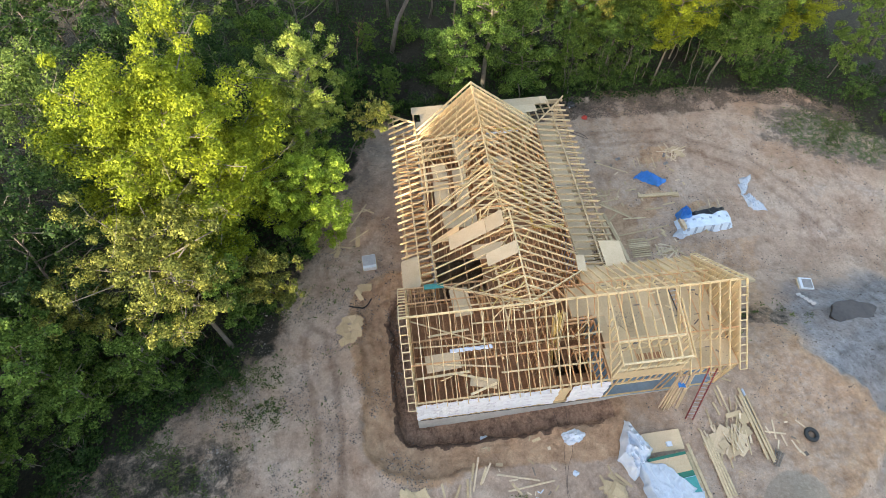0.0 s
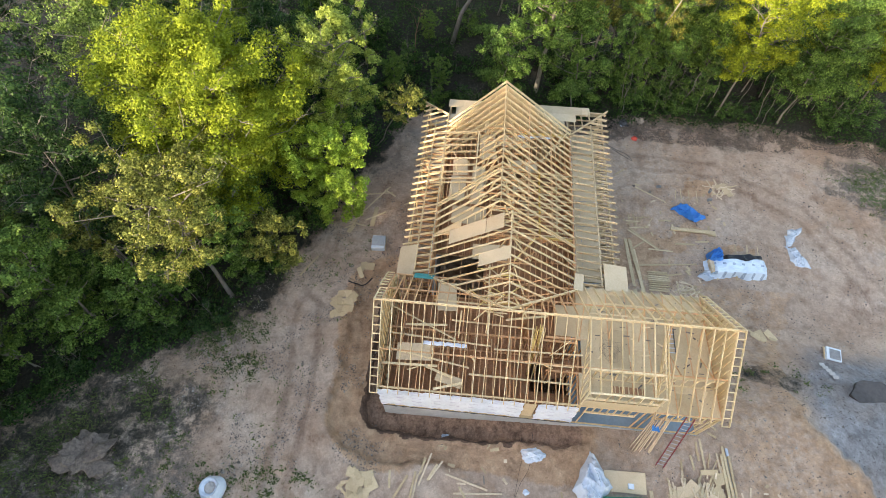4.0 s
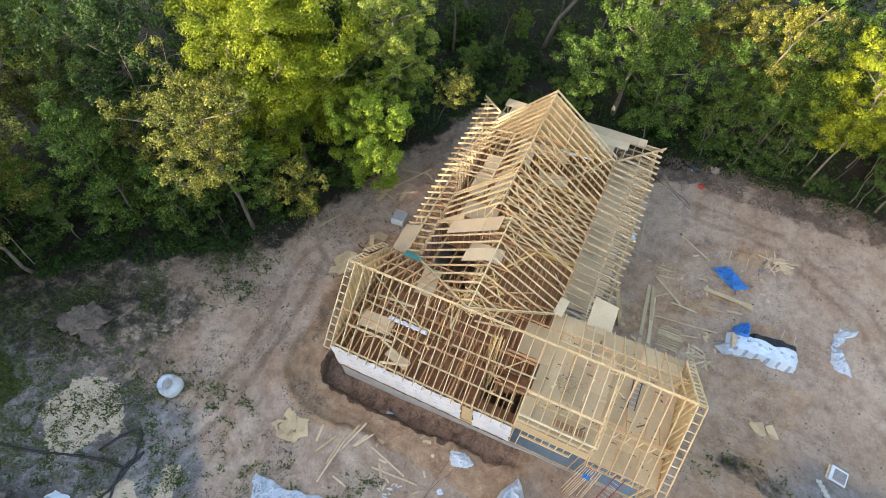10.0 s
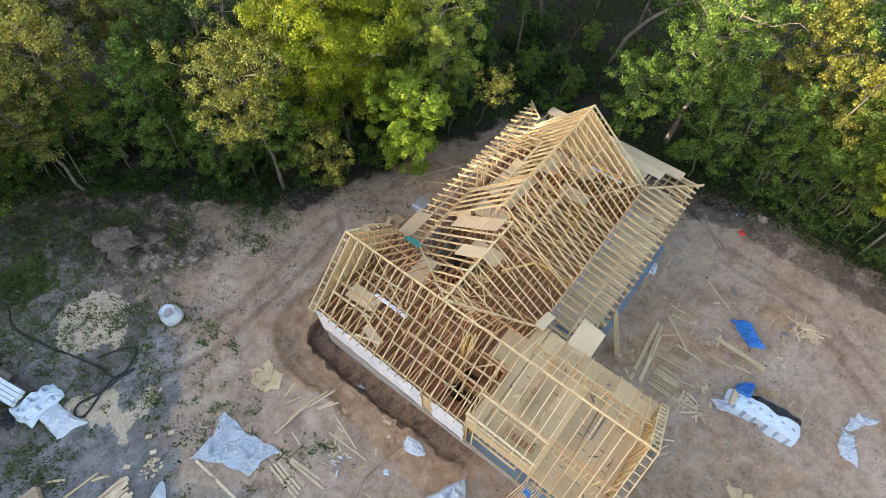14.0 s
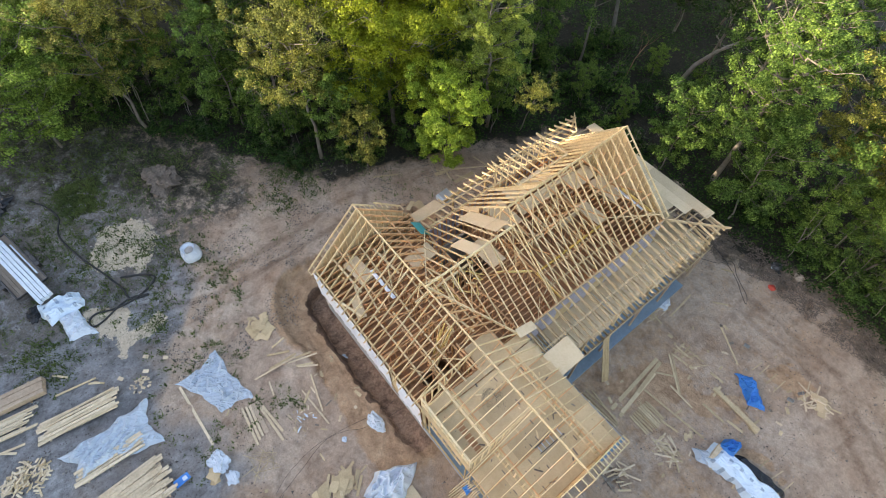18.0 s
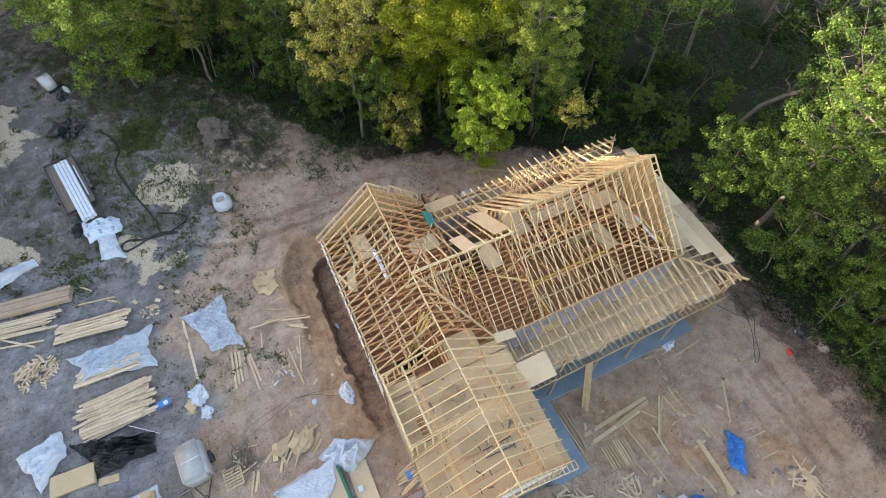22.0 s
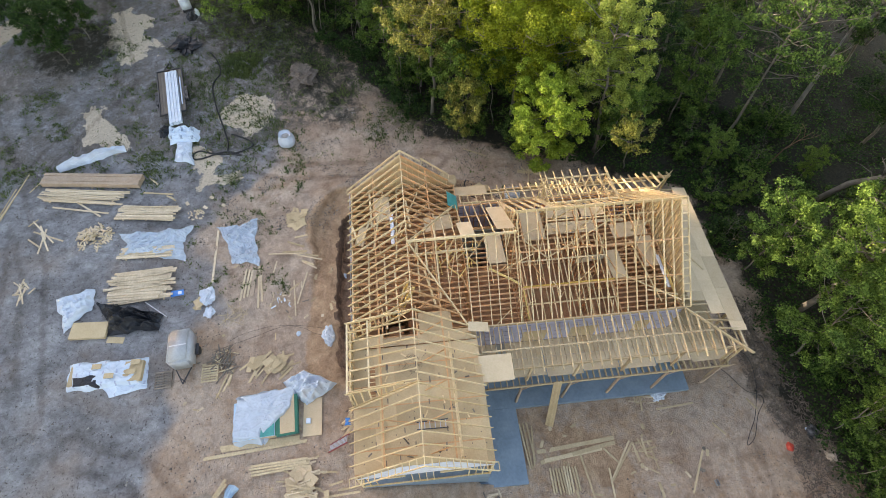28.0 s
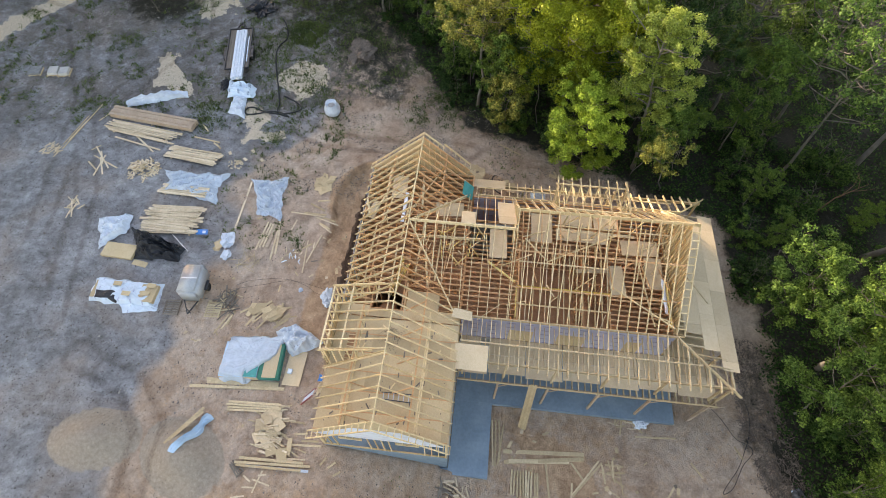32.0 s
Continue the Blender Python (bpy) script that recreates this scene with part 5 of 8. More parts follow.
tree_at("broadleaf_tree", 60, 15.0, 45.8, 16.5, 3.9, 0.40, 27000, 300, "gold", BARK, "tall tree with sunlit golden spring leaves", 70, 0.03, 1.1, 0.105, 28, 0.08)
tree_at("broadleaf_tree", 61, 20.2, 46.4, 13.5, 3.2, 0.42, 18000, 220, "gold", BARK_PALE, "thin golden-leaved tree behind the yard", 10, 0.04, 0.9, 0.11, 22, 0.08)
maple = tree_at("broadleaf_tree", 29, 27.6, 41.9, 16.0, 4.3, 0.34, 40000, 420, "lime", BARK, "tall yellow-green maple behind the yard", 70, 0.02, 0.9, 0.12, 34)
tree_at("broadleaf_tree", 62, 33.6, 41.4, 14.0, 3.9, 0.30, 30000, 340, "bright", BARK, "bright green maple overhanging the yard's edge", 0, -0.02, 0.9, 0.12, 28)
tree_at("broadleaf_tree", 63, -10.2, 38.6, 12.5, 2.5, 0.22, 20000, 230, "green", BARK, "slim green tree in the woods behind the house", 0, 0.03, 0.8, 0.15, 24)
leafy_edge = tree_at("broadleaf_tree", 64, -26.5, -1.1, 12.0, 4.2, 0.20, 36000, 380, "vivid", BARK_PALE, "broad yellow-green tree where the woods meet the field", 30, 0.06, 1.1, 0.125, 30)
brown = tree_at("broadleaf_tree", 14, -26.0, 10.0, 16.5, 3.7, 0.40, 20000, 300, "brown", BARK, "tall tree with sparse brownish spring buds", -40, 0.10, 1.2, 0.11, 28, 0.08)
greenish = tree_at("broadleaf_tree", 11, -20.9, 12.6, 13.0, 2.7, 0.15, 22000, 290, "bright", BARK, "leafy green tree at the wood's edge", 0, 0.05, 0.9, 0.13, 26)
pale = tree_at("broadleaf_tree", 12, -22.0, 27.5, 18.0, 4.2, 0.36, 25000, 340, "olive", BARK_PALE, "tall tree with thin olive leaves and pale limbs", 60, 0.02, 1.3, 0.115, 30)
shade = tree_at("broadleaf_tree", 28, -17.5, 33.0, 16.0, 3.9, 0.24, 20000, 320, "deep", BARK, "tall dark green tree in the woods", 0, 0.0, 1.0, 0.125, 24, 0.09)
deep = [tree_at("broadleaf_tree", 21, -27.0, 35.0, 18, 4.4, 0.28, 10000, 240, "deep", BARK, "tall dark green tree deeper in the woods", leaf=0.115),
        tree_at("broadleaf_tree", 22, -24.5, 40.0, 17, 4.2, 0.34, 10000, 240, "green", BARK, "tall green tree deeper in the woods", leaf=0.115),
        tree_at("broadleaf_tree", 23, -37.0, 21.0, 18, 4.2, 0.42, 9000, 220, "green", BARK, "tall thin-leaved tree deeper in the woods", leaf=0.11)]
shrubs = [make_tree("shrub", 31, 2.6, 1.5, 0.05, 1700, 0.09, 30, "deep", BARK, "low green shrub under the trees", (-13.8, 14.2, -0.6), category="shrub", group="undergrowth shrubs"),
          make_tree("shrub", 32, 3.8, 1.7, 0.08, 2000, 0.09, 34, "green", BARK, "young green sapling at the wood's edge", (-8.9, 23.5, -1.2), category="shrub", group="undergrowth shrubs")]
saplings = [make_tree("young_tree", 33, 10, 1.9, 0.45, 5200, 0.08, 120, "bright", BARK_PALE, "slim young tree with a thin bare trunk", (24.2, 42.6, -3.0), slim=0.55, lean=0.08, puff=0.14, limbs=14, group="young trees"),
            make_tree("young_tree", 34, 12, 2.0, 0.5, 5200, 0.08, 120, "green", BARK, "slim dark-barked young tree leaning to the light", (18.0, 42.2, -3.0), slim=0.5, lean=-0.08, puff=0.14, limbs=14, group="young trees")]


def bare_tree(points, radius, boughs, label, bark=BARK_PALE):
    """A bare trunk through points given from its foot, with boughs from a share of its length by an offset."""
    x, y, _ = points[0]
    foot = Vector((x, y, ground_z(x, y)))
    t = thing("leaning_tree", foot, label, "tree", "leaning trees")
    bm = bmesh.new()
    line = [Vector(p) - foot for p in points]
    line[0].z = -0.4
    n = len(line) - 1
    tube(bm, line, [radius * (1 - 0.85 * k / n) for k in range(n + 1)])
    for f, dx, dy, dz in boughs:
        k = min(n - 1, int(f * n))
        p = line[k].lerp(line[k + 1], f * n - k)
        q = p + Vector((dx, dy, dz))
        mid = p.lerp(q, 0.5) + Vector((0.12 * dz, -0.1 * dx, 0.15))
        tube(bm, [p, mid, q], [radius * 0.36, radius * 0.24, radius * 0.06], 5)
        for g, s in ((0.55, 0.7), (0.8, -0.6)):
            tube(bm, [p.lerp(q, g), p.lerp(q, g) + Vector((-dy * 0.4 * s + 0.2, dx * 0.4 * s, 0.35 * abs(dz) + 0.2))], [radius * 0.14, radius * 0.03], 3)
    part("trunk", bm, bark, t, "", None, True)


bare_tree([(0.4, 47.6, -2), (1.3, 48.1, 2.2), (2.6, 48.5, 4.4), (4.4, 48.7, 6.4), (6.4, 48.3, 8.2), (8.0, 47.6, 9.2)], 0.27, ((0.55, 0.8, -1.2, 2.6), (0.66, 0.6, 1.4, 2.8), (0.8, 1.6, -1.0, 2.0), (0.9, 1.4, 1.0, 1.2), (0.4, -0.6, -0.9, 1.6)), "pale dead tree leaning far over")
bare_tree([(-8.8, 49.4, -2), (-10.2, 50.8, 1.8), (-11.4, 52.0, 4.8), (-12.8, 53.4, 8.0)], 0.26, ((0.6, 0.9, 0.4, 1.8), (0.8, -0.8, 0.5, 1.8)), "bare grey trunk leaning through the woods")
bare_tree([(19.6, 47.2, -3), (19.9, 45.6, 1.4), (20.2, 43.8, 6.0), (20.4, 42.0, 10.6), (20.8, 40.9, 13.0)], 0.12, ((0.45, 1.0, -0.8, 1.4), (0.62, -1.1, -0.6, 1.5), (0.8, 1.0, -0.7, 1.2)), "thin grey tree leaning towards the yard", BARK)
bare_tree([(-17.6, 15.0, -0.5), (-18.3, 15.6, 2.4), (-19.0, 16.1, 4.6), (-19.6, 16.6, 6.2)], 0.15, ((0.8, -0.7, 0.5, 1.2),), "bare grey trunk leaning through the woods")
bare_tree([(22.6, 43.8, -3), (23.6, 45.0, 2.0), (25.0, 46.4, 6.4)], 0.10, ((0.7, 0.8, 0.4, 1.2),), "thin grey pole of a tree leaning over", BARK)
bare_tree([(-3.2, 44.4, -2), (-2.9, 44.8, 2.0), (-2.2, 45.4, 4.6)], 0.08, ((0.5, 1.0, -0.6, 1.6), (0.6, -0.9, 0.6, 1.6), (0.75, 0.8, 0.7, 1.4), (0.85, -0.6, -0.7, 1.2)), "small leafless tree with reddish twigs", TWIG)


def plant(kinds, x, y, size, r):
    return copy_thing(r.choice(kinds), pose(x, y, ground_z(x, y) - 0.1, r.uniform(-4, 4), r.uniform(-4, 4), r.uniform(0, 360)) @ Matrix.Diagonal((size, size, size * r.uniform(0.92, 1.1), 1)))


r = random.Random(3)
spots = [(o.location.x, o.location.y) for o in bpy.data.objects if o.parent is None and o.name.split(".")[0] in ("broadleaf_tree", "leaning_tree")]
# the second row, tree by tree: kind, place, size
for kind, x, y, size in ((brown, -24.4, 5.6, 0.85), (leafy_edge, -28.4, 2.4, 1.0), (leafy_edge, -32.0, -3.2, 0.95), (greenish, -33.5, 2.0, 1.0), (leafy_edge, -38.0, -5.0, 1.0), (pale, -28.0, 16.4, 0.84), (brown, -29.5, 14.0, 0.95),
                         (shade, -15.2, 29.0, 0.8), (pale, -14.5, 38.0, 0.9), (greenish, -18.0, 43.5, 0.95), (shade, -11.5, 33.6, 0.85),
                         (brown, -31.5, 8.0, 0.9), (greenish, -31.0, 18.5, 1.1), (pale, -34.5, 11.5, 0.95),
                         (green, -2.0, 47.3, 0.42), (bright, 22.8, 46.8, 1.0), (maple, 40.5, 42.6, 0.85), (bright, 37.0, 44.5, 1.05), (green, 30.8, 45.5, 1.2), (green, 24.6, 49.5, 1.3), (green, 17.6, 51.0, 1.4),
                         (big, 10.5, 51.0, 0.9), (shade, 5.0, 53.0, 0.95), (shade, -5.0, 54.5, 1.1), (shade, -14.5, 57.0, 1.1), (shade, -20.6, 46.6, 0.95), (shade, -2.5, 58.5, 1.1), (green, 46.8, 40.6, 1.0), (bright, 50.5, 36.0, 1.0), (green, 52.5, 30.5, 1.1), (green, -4.6, 39.8, 0.5), (green, -0.2, 40.8, 0.42)):
    spots.append((x, y))
    plant([kind], x, y, size, r)


def open_wood(x, y):
    """Bare stretches of the forest floor: round the fallen tree, along the old path, behind the porch."""
    return (-6.5 < x < 6 and 37 < y < 49.5) or (abs((x + 18.5) * 0.68 + (y - 51.5) * 0.73) < 3.2 and x < -10 and y > 43) or (-17 < x < -6 and 44.5 < y < 51) or (7 < x < 24 and y < 45) or math.hypot((x + 29) / 9.0, (y - 26) / 5.5) < 1 or math.hypot(x + 12.8, y - 23.8) < 5.5


for k in range(4000):
    x, y = r.uniform(-52, 54), r.uniform(-6, 76)
    w = in_woods(x, y)
    if w < 2.6 or w > 36 or (x > 28 and w > 12) or (x > 2 and w > 20) or open_wood(x, y) or (w < 5.5 and -27 < x < 36):
        continue
    gap = 4.4 if w < 16 else 5.4
    if any((x - a) ** 2 + (y - b) ** 2 < gap * gap for a, b in spots) or len(spots) > 205:
        continue
    spots.append((x, y))
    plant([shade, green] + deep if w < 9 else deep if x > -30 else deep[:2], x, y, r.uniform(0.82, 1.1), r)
for k in range(52):
    for _ in range(60):
        x, y = (r.uniform(16, 40), r.uniform(40, 47)) if k < 24 else (r.uniform(-30, -5), r.uniform(4, 40))
        if 0.9 < in_woods(x, y) < 6.0 and math.hypot(x + 13.3, y - 16.2) > 2 and not (x > -9 and y < 29):
            plant(saplings, x, y, r.uniform(0.6, 1.0), r)
            break
for k in range(150):
    for _ in range(30):
        x, y = r.uniform(-40, 50), r.uniform(0, 54)
        w = in_woods(x, y)
        if (0.4 if x < 8 else 1.7) < w < 12 and not (x > -8.5 and y < 33 and x < 5):
            plant(shrubs, x, y, r.uniform(0.55, 1.2), r)
            break
fl = make_tree("young_pine", 36, 7.6, 2.3, 0.28, 15000, 0.085, 220, "deep", BARK, "young dark green pine in the weedy field", (-21.4, -18.3, ground_z(-21.4, -18.3)), 20, 0.02, 0.9, 0.16, 26, group="field pines")
for x, y, s in ((-24.6, -17.0, 1.0), (-27.6, -20.2, 1.15), (-30.5, -16.5, 1.0), (-26.0, -23.5, 0.8)):
    copy_thing(fl, pose(x, y, ground_z(x, y), 2, -2, x * 40) @ Matrix.Diagonal((s, s, s, 1)))
# unseen far tree line added beyond the field to block low sun; taller drive-side
far = make_tree("broadleaf_tree", 41, 18, 4.8, 0.12, 2600, 0.5, 60, "deep", BARK, "tall dark tree of the unseen tree line added to block sun", (-80, -70, 0), group="far tree line")
for k in range(100):
    a = -62 + 1.26 * k
    d = 80 + (k % 3) * 5
    x, y = 8 + SUN_DIR.x * d / math.cos(radians(SUN_EL)) - a * SUN_DIR.y, 20 + SUN_DIR.y * d / math.cos(radians(SUN_EL)) + a * SUN_DIR.x
    plant([far], x, y, (1.13 + 0.87 * smooth01(-5.5, -1.0, a)) * r.uniform(0.95, 1.06), r)

# ---- weeds and clods, past counting ----
def undergrowth():
    """Low dark leaves over the floor of the woods."""
    g = np.random.default_rng(18)
    cen = []
    while len(cen) < 9500:
        x, y = g.uniform(-36, 50), g.uniform(2, 66)
        w = in_woods(x, y)
        if 0.2 < w < 28 and noise.noise((x * 0.3, y * 0.3, 40)) > -0.22:
            cen.append((x, y, ground_z(x, y)))
    n = 13
    c = np.repeat(np.array(cen), n, 0)
    h = np.repeat(g.uniform(0.1, 1.0, len(cen)), n)
    pos = c + np.stack([g.normal(0, 0.3, len(c)), g.normal(0, 0.3, len(c)), h * g.uniform(0.1, 1.0, len(c))], 1)
    a, s = g.uniform(0, 6.283, len(c)), g.uniform(0.06, 0.15, len(c))
    d = np.stack([np.cos(a), np.sin(a), g.uniform(-0.5, 0.5, len(c))], 1) * s[:, None]
    e = np.stack([-np.sin(a), np.cos(a), g.uniform(-0.5, 0.5, len(c))], 1) * s[:, None] * 0.7
    tri = np.stack([pos - d, pos + d * 0.5 - e, pos + d * 0.5 + e], 1).reshape(-1, 3)
    me = bpy.data.meshes.new("undergrowth")
    me.from_pydata(tri.tolist(), [], np.arange(len(tri)).reshape(-1, 3).tolist())
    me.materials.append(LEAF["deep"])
    tagged(put(new("undergrowth", me), Matrix()), "low dark green undergrowth on the forest floor", "undergrowth", "", "stuff")


undergrowth()


def brush():
    """Grubbed-out twigs and roots thrown up along the edge of the yard."""
    g = np.random.default_rng(28)
    verts, faces = [], []
    n = 0
    while n < 6500:
        x, y = g.uniform(8, 47), g.uniform(34, 42)
        w = in_woods(x, y) + 0.5 * noise.noise((x * 0.5, y * 0.5, 70))
        if not -2.3 < w < 0.9 or (w < -1.4 and x > 34) or noise.noise((x * 0.8, y * 0.8, 71)) < -0.25:
            continue
        n += 1
        z, a, l, t = ground_z(x, y), g.uniform(0, 6.283), g.uniform(0.12, 0.6), g.uniform(0.012, 0.035)
        ca, sa, up = math.cos(a) * l, math.sin(a) * l, g.uniform(0.0, 0.3)
        i = len(verts)
        verts.extend(((x - sa * t / l, y + ca * t / l, z), (x + sa * t / l, y - ca * t / l, z), (x, y, z + 2 * t), (x + ca, y + sa, z + up + t)))
        faces.extend(((i, i + 1, i + 3), (i + 1, i + 2, i + 3), (i + 2, i, i + 3)))
    me = bpy.data.meshes.new("brush")
    me.from_pydata(verts, [], faces)
    me.materials.append(DEBRIS)
    tagged(put(new("brush", me), Matrix()), "grey-brown twigs and roots along the yard's edge", "brushwood", "", "stuff")


DEBRIS = plain("dry_twigs", (0.10, 0.075, 0.06), (0.24, 0.19, 0.155), 6.0, 0.9)
brush()


def tufts():
    g = np.random.default_rng(8)
    verts, faces = [], []
    n = 0
    while n < 30000:
        x, y = g.uniform(-36, 6), g.uniform(-32, 24)
        if g.random() < 0.05:
            x, y = (43.5 + g.normal(0, 3.5), 32.8 + g.normal(0, 2.2)) if g.random() < 0.5 else (-20.0 + g.normal(0, 1.0), -1.8 + g.normal(0, 0.9))
        elif g.random() < 0.012:
            x, y = 25.5 + g.normal(0, 1.9), 13.8 + g.normal(0, 0.7)
        w = in_woods(x, y)
        if w > 3 or rect_d(x, y, -4, 4, 13, 25) < 0 or (y < -4 and x > -4.5 and x < 20):
            continue
        patch = noise.noise((x * 0.33, y * 0.33, 12)) + 0.7 * noise.noise((x * 1.1, y * 1.1, 13)) + 0.9 * noise.noise((x * 2.4, y * 2.4, 14)) + (0.25 if w > -5 else 0) + (0.15 if x > 20 else 0) + (0.6 if math.hypot(x + 20, y + 1.8) < 2 else 0)
        if (x > -9.5 and x < 8 and y > 4.5 and g.random() < 0.85) or patch < 0.42 - 0.40 * smooth01(-4, -9, x) * smooth01(7, 2, y) * smooth01(-13, -6, y + 0.25 * (x + 14)) or (x > -4 and x < 20 and patch < 0.32):
            continue
        n += 1
        z = ground_z(x, y)
        big = 2.0 if g.random() < 0.22 else 1.0
        h = g.uniform(0.03, 0.12) * big
        for k in range(4):
            a, l = g.uniform(0, 6.283), g.uniform(0.03, 0.12) * big
            bx, by = x + g.normal(0, 0.07) * big, y + g.normal(0, 0.07) * big
            px, py = math.cos(a) * 0.03 * big, math.sin(a) * 0.03 * big
            i = len(verts)
            verts.extend(((bx - py, by + px, z - 0.02), (bx + py, by - px, z - 0.02), (bx + math.cos(a) * l, by + math.sin(a) * l, z + h * g.uniform(0.5, 1.1))))
            faces.append((i, i + 1, i + 2))
    me = bpy.data.meshes.new("weeds")
    me.from_pydata(verts, [], faces)
    me.materials.append(leafy("weed_leaf", (0.065, 0.085, 0.03), (0.105, 0.145, 0.042), (0.18, 0.215, 0.08)))
    tagged(put(new("weeds", me), Matrix()), "green weeds in tufts on gravel", "weeds", "", "stuff")


def clods():
    g = np.random.default_rng(9)
    verts, faces = [], []
    shape = [(1, 0, 0), (-0.5, 0.87, 0), (-0.5, -0.87, 0), (0.2, 0.1, 0.8)]
    n = 0
    while n < 27000:
        pick = g.random()
        if pick < 0.42:
            x, y = g.uniform(-14, 0), g.uniform(-2, 27)
        elif pick < 0.78:
            x, y = g.uniform(-34, 20), g.uniform(-26, 3)
        else:
            x, y = g.uniform(14, 46), g.uniform(6, 41)
        w = in_woods(x, y)
        if w > 0.5 or rect_d(x, y, -1.2, 8.5, 20, 34) < 0:
            continue
        if noise.noise((x * 0.4, y * 0.4, 21)) + 0.6 * noise.noise((x * 1.3, y * 1.3, 22)) < (0.12 if x < 14 else -0.05):
            continue
        n += 1
        z, s, a = ground_z(x, y) - 0.01, g.uniform(0.022, 0.075) * (1.8 if g.random() < 0.08 else 1), g.uniform(0, 6.283)
        ca, sa = math.cos(a), math.sin(a)
        i = len(verts)
        verts.extend((x + s * (p * ca - q * sa) * g.uniform(0.7, 1.2), y + s * (p * sa + q * ca) * g.uniform(0.7, 1.2), z + s * t) for p, q, t in shape)
        faces.extend(((i, i + 1, i + 3), (i + 1, i + 2, i + 3), (i + 2, i, i + 3)))
    me = bpy.data.meshes.new("clods")
    me.from_pydata(verts, [], faces)
    m, nt, b = nodes_of("clod_soil")
    isl = nt.nodes.new("ShaderNodeNewGeometry").outputs["Random Per Island"]
    nt.links.new(ramp(nt, isl, [(0.0, (0.09, 0.075, 0.065)), (0.6, (0.17, 0.145, 0.125)), (1.0, (0.40, 0.36, 0.32))]), b.inputs["Base Color"])
    b.inputs["Roughness"].default_value = 0.95
    me.materials.append(m)
    tagged(put(new("clods", me), Matrix()), "dark clods and stones on bare soil", "stones", "", "stuff")


tufts()
clods()


# ---- loose things on the site ----
LUMBER = wood("stacked_lumber", (0.80, 0.66, 0.485), (0.64, 0.505, 0.35))
PLASTIC = sheet_plastic("clear_plastic", (0.66, 0.74, 0.83), 0.32)
PLASTIC_W = sheet_plastic("white_plastic", (0.64, 0.70, 0.78), 0.05)
PLASTIC_K = sheet_plastic("black_plastic", (0.009, 0.011, 0.016), 0.0, 0.42)
TARP = sheet_plastic("blue_tarp", (0.025, 0.21, 0.60), 0.0, 0.4)
PLASTIC_B = sheet_plastic("pale_blue_plastic", (0.42, 0.58, 0.72), 0.0)
GREY_PAINT = plain("grey_shell", (0.36, 0.37, 0.38), (0.46, 0.47, 0.48), 1.5, 0.45, 0.2, 0.08)
STEEL = plain("dark_steel", (0.05, 0.05, 0.055), (0.10, 0.10, 0.105), 5.0, 0.5, 0.6)
WHITE_P = plain("white_siding", (0.54, 0.62, 0.72), (0.68, 0.75, 0.83), 3.0, 0.5, 0.0, 0.05)
GREEN_P = plain("green_edge", (0.01, 0.14, 0.09), (0.02, 0.19, 0.12), 3.0, 0.6)
STONE = plain("stone", (0.30, 0.28, 0.26), (0.42, 0.39, 0.36), 2.0, 0.9, 0.0, 0.6)
BLOCK = plain("concrete_block", (0.20, 0.20, 0.20), (0.32, 0.31, 0.30), 4.0, 0.9, 0.0, 0.5)
RED_P = plain("red_plastic", (0.5, 0.05, 0.03), (0.6, 0.08, 0.05), 6.0, 0.5)
WATER = plain("standing_water", (0.05, 0.042, 0.036), (0.09, 0.075, 0.065), 0.6, 0.25, 0.0, 0.02)
POLY = plain("tank_plastic", (0.60, 0.66, 0.70), (0.72, 0.77, 0.80), 3.0, 0.4)
DIRTY = wood("old_grey_wood", (0.26, 0.22, 0.18), (0.15, 0.12, 0.10))
lr = random.Random(17)


def gz(x, y):
    return ground_z(x, y)


def loose_board(a, b, w=0.14, t=0.04, mat=PINE_GREY, lift=0.0, label="loose sawn board lying on bare soil", name="board", cat="board", group="loose boards"):
    """One board lying on the ground between two plan points."""
    (ax, ay), (bx, by) = a, b
    p = Vector((ax, ay, max(gz(ax, ay), gz((ax + bx) / 2, (ay + by) / 2) - 0.02) + lift + t / 2))
    q = Vector((bx, by, max(gz(bx, by), gz((ax + bx) / 2, (ay + by) / 2) - 0.02) + lift + t / 2))
    ob = stick(name, p, q, w, t, mat, None)
    return tagged(ob, label, cat, group)


def boards(pts, **k):
    for i in range(0, len(pts) - 1, 2):
        loose_board(pts[i], pts[i + 1], **k)


def lumber_stack(a, b, depth, rows, layers, label, mat=LUMBER, w=0.14, t=0.045, messy=0.11, name="lumber_stack", group="stacks of lumber"):
    """Boards side by side and in layers, along a-b, spreading depth across."""
    ax, ay = a
    bx, by = b
    n = math.hypot(bx - ax, by - ay)
    turn = math.degrees(math.atan2(by - ay, bx - ax))
    cx, cy = (ax + bx) / 2, (ay + by) / 2
    z = max(gz(ax, ay), gz(bx, by), gz(cx, cy)) + 0.08
    st = thing(name, (cx, cy, z - 0.08), label, "lumber stack", group, "", turn)
    base = PLACE[st.name]
    for s in (-0.36, 0.0, 0.36):
        stick("bearer", base @ Vector((n * s, -depth / 2, 0.03)), base @ Vector((n * s, depth / 2, 0.03)), 0.09, 0.09, mat, st)
    for L in range(layers):
        for k in range(rows):
            f = 0.0 if rows == 1 else k / (rows - 1) - 0.5
            y = f * (depth - w) * (1 - 0.06 * L)
            j = lr.uniform(-1, 1) * messy * n * 0.5
            sk = lr.uniform(-1, 1) * messy * 0.9
            l2 = n / 2 * (1 - lr.random() * messy * 1.5)
            zz = 0.09 + t * (L + 0.5) + 0.004 * L
            stick("plank", base @ Vector((-l2 + j, y - sk, zz)), base @ Vector((l2 + j, y + sk, zz)), w * lr.uniform(0.85, 1.05), t, mat, st)
    return st


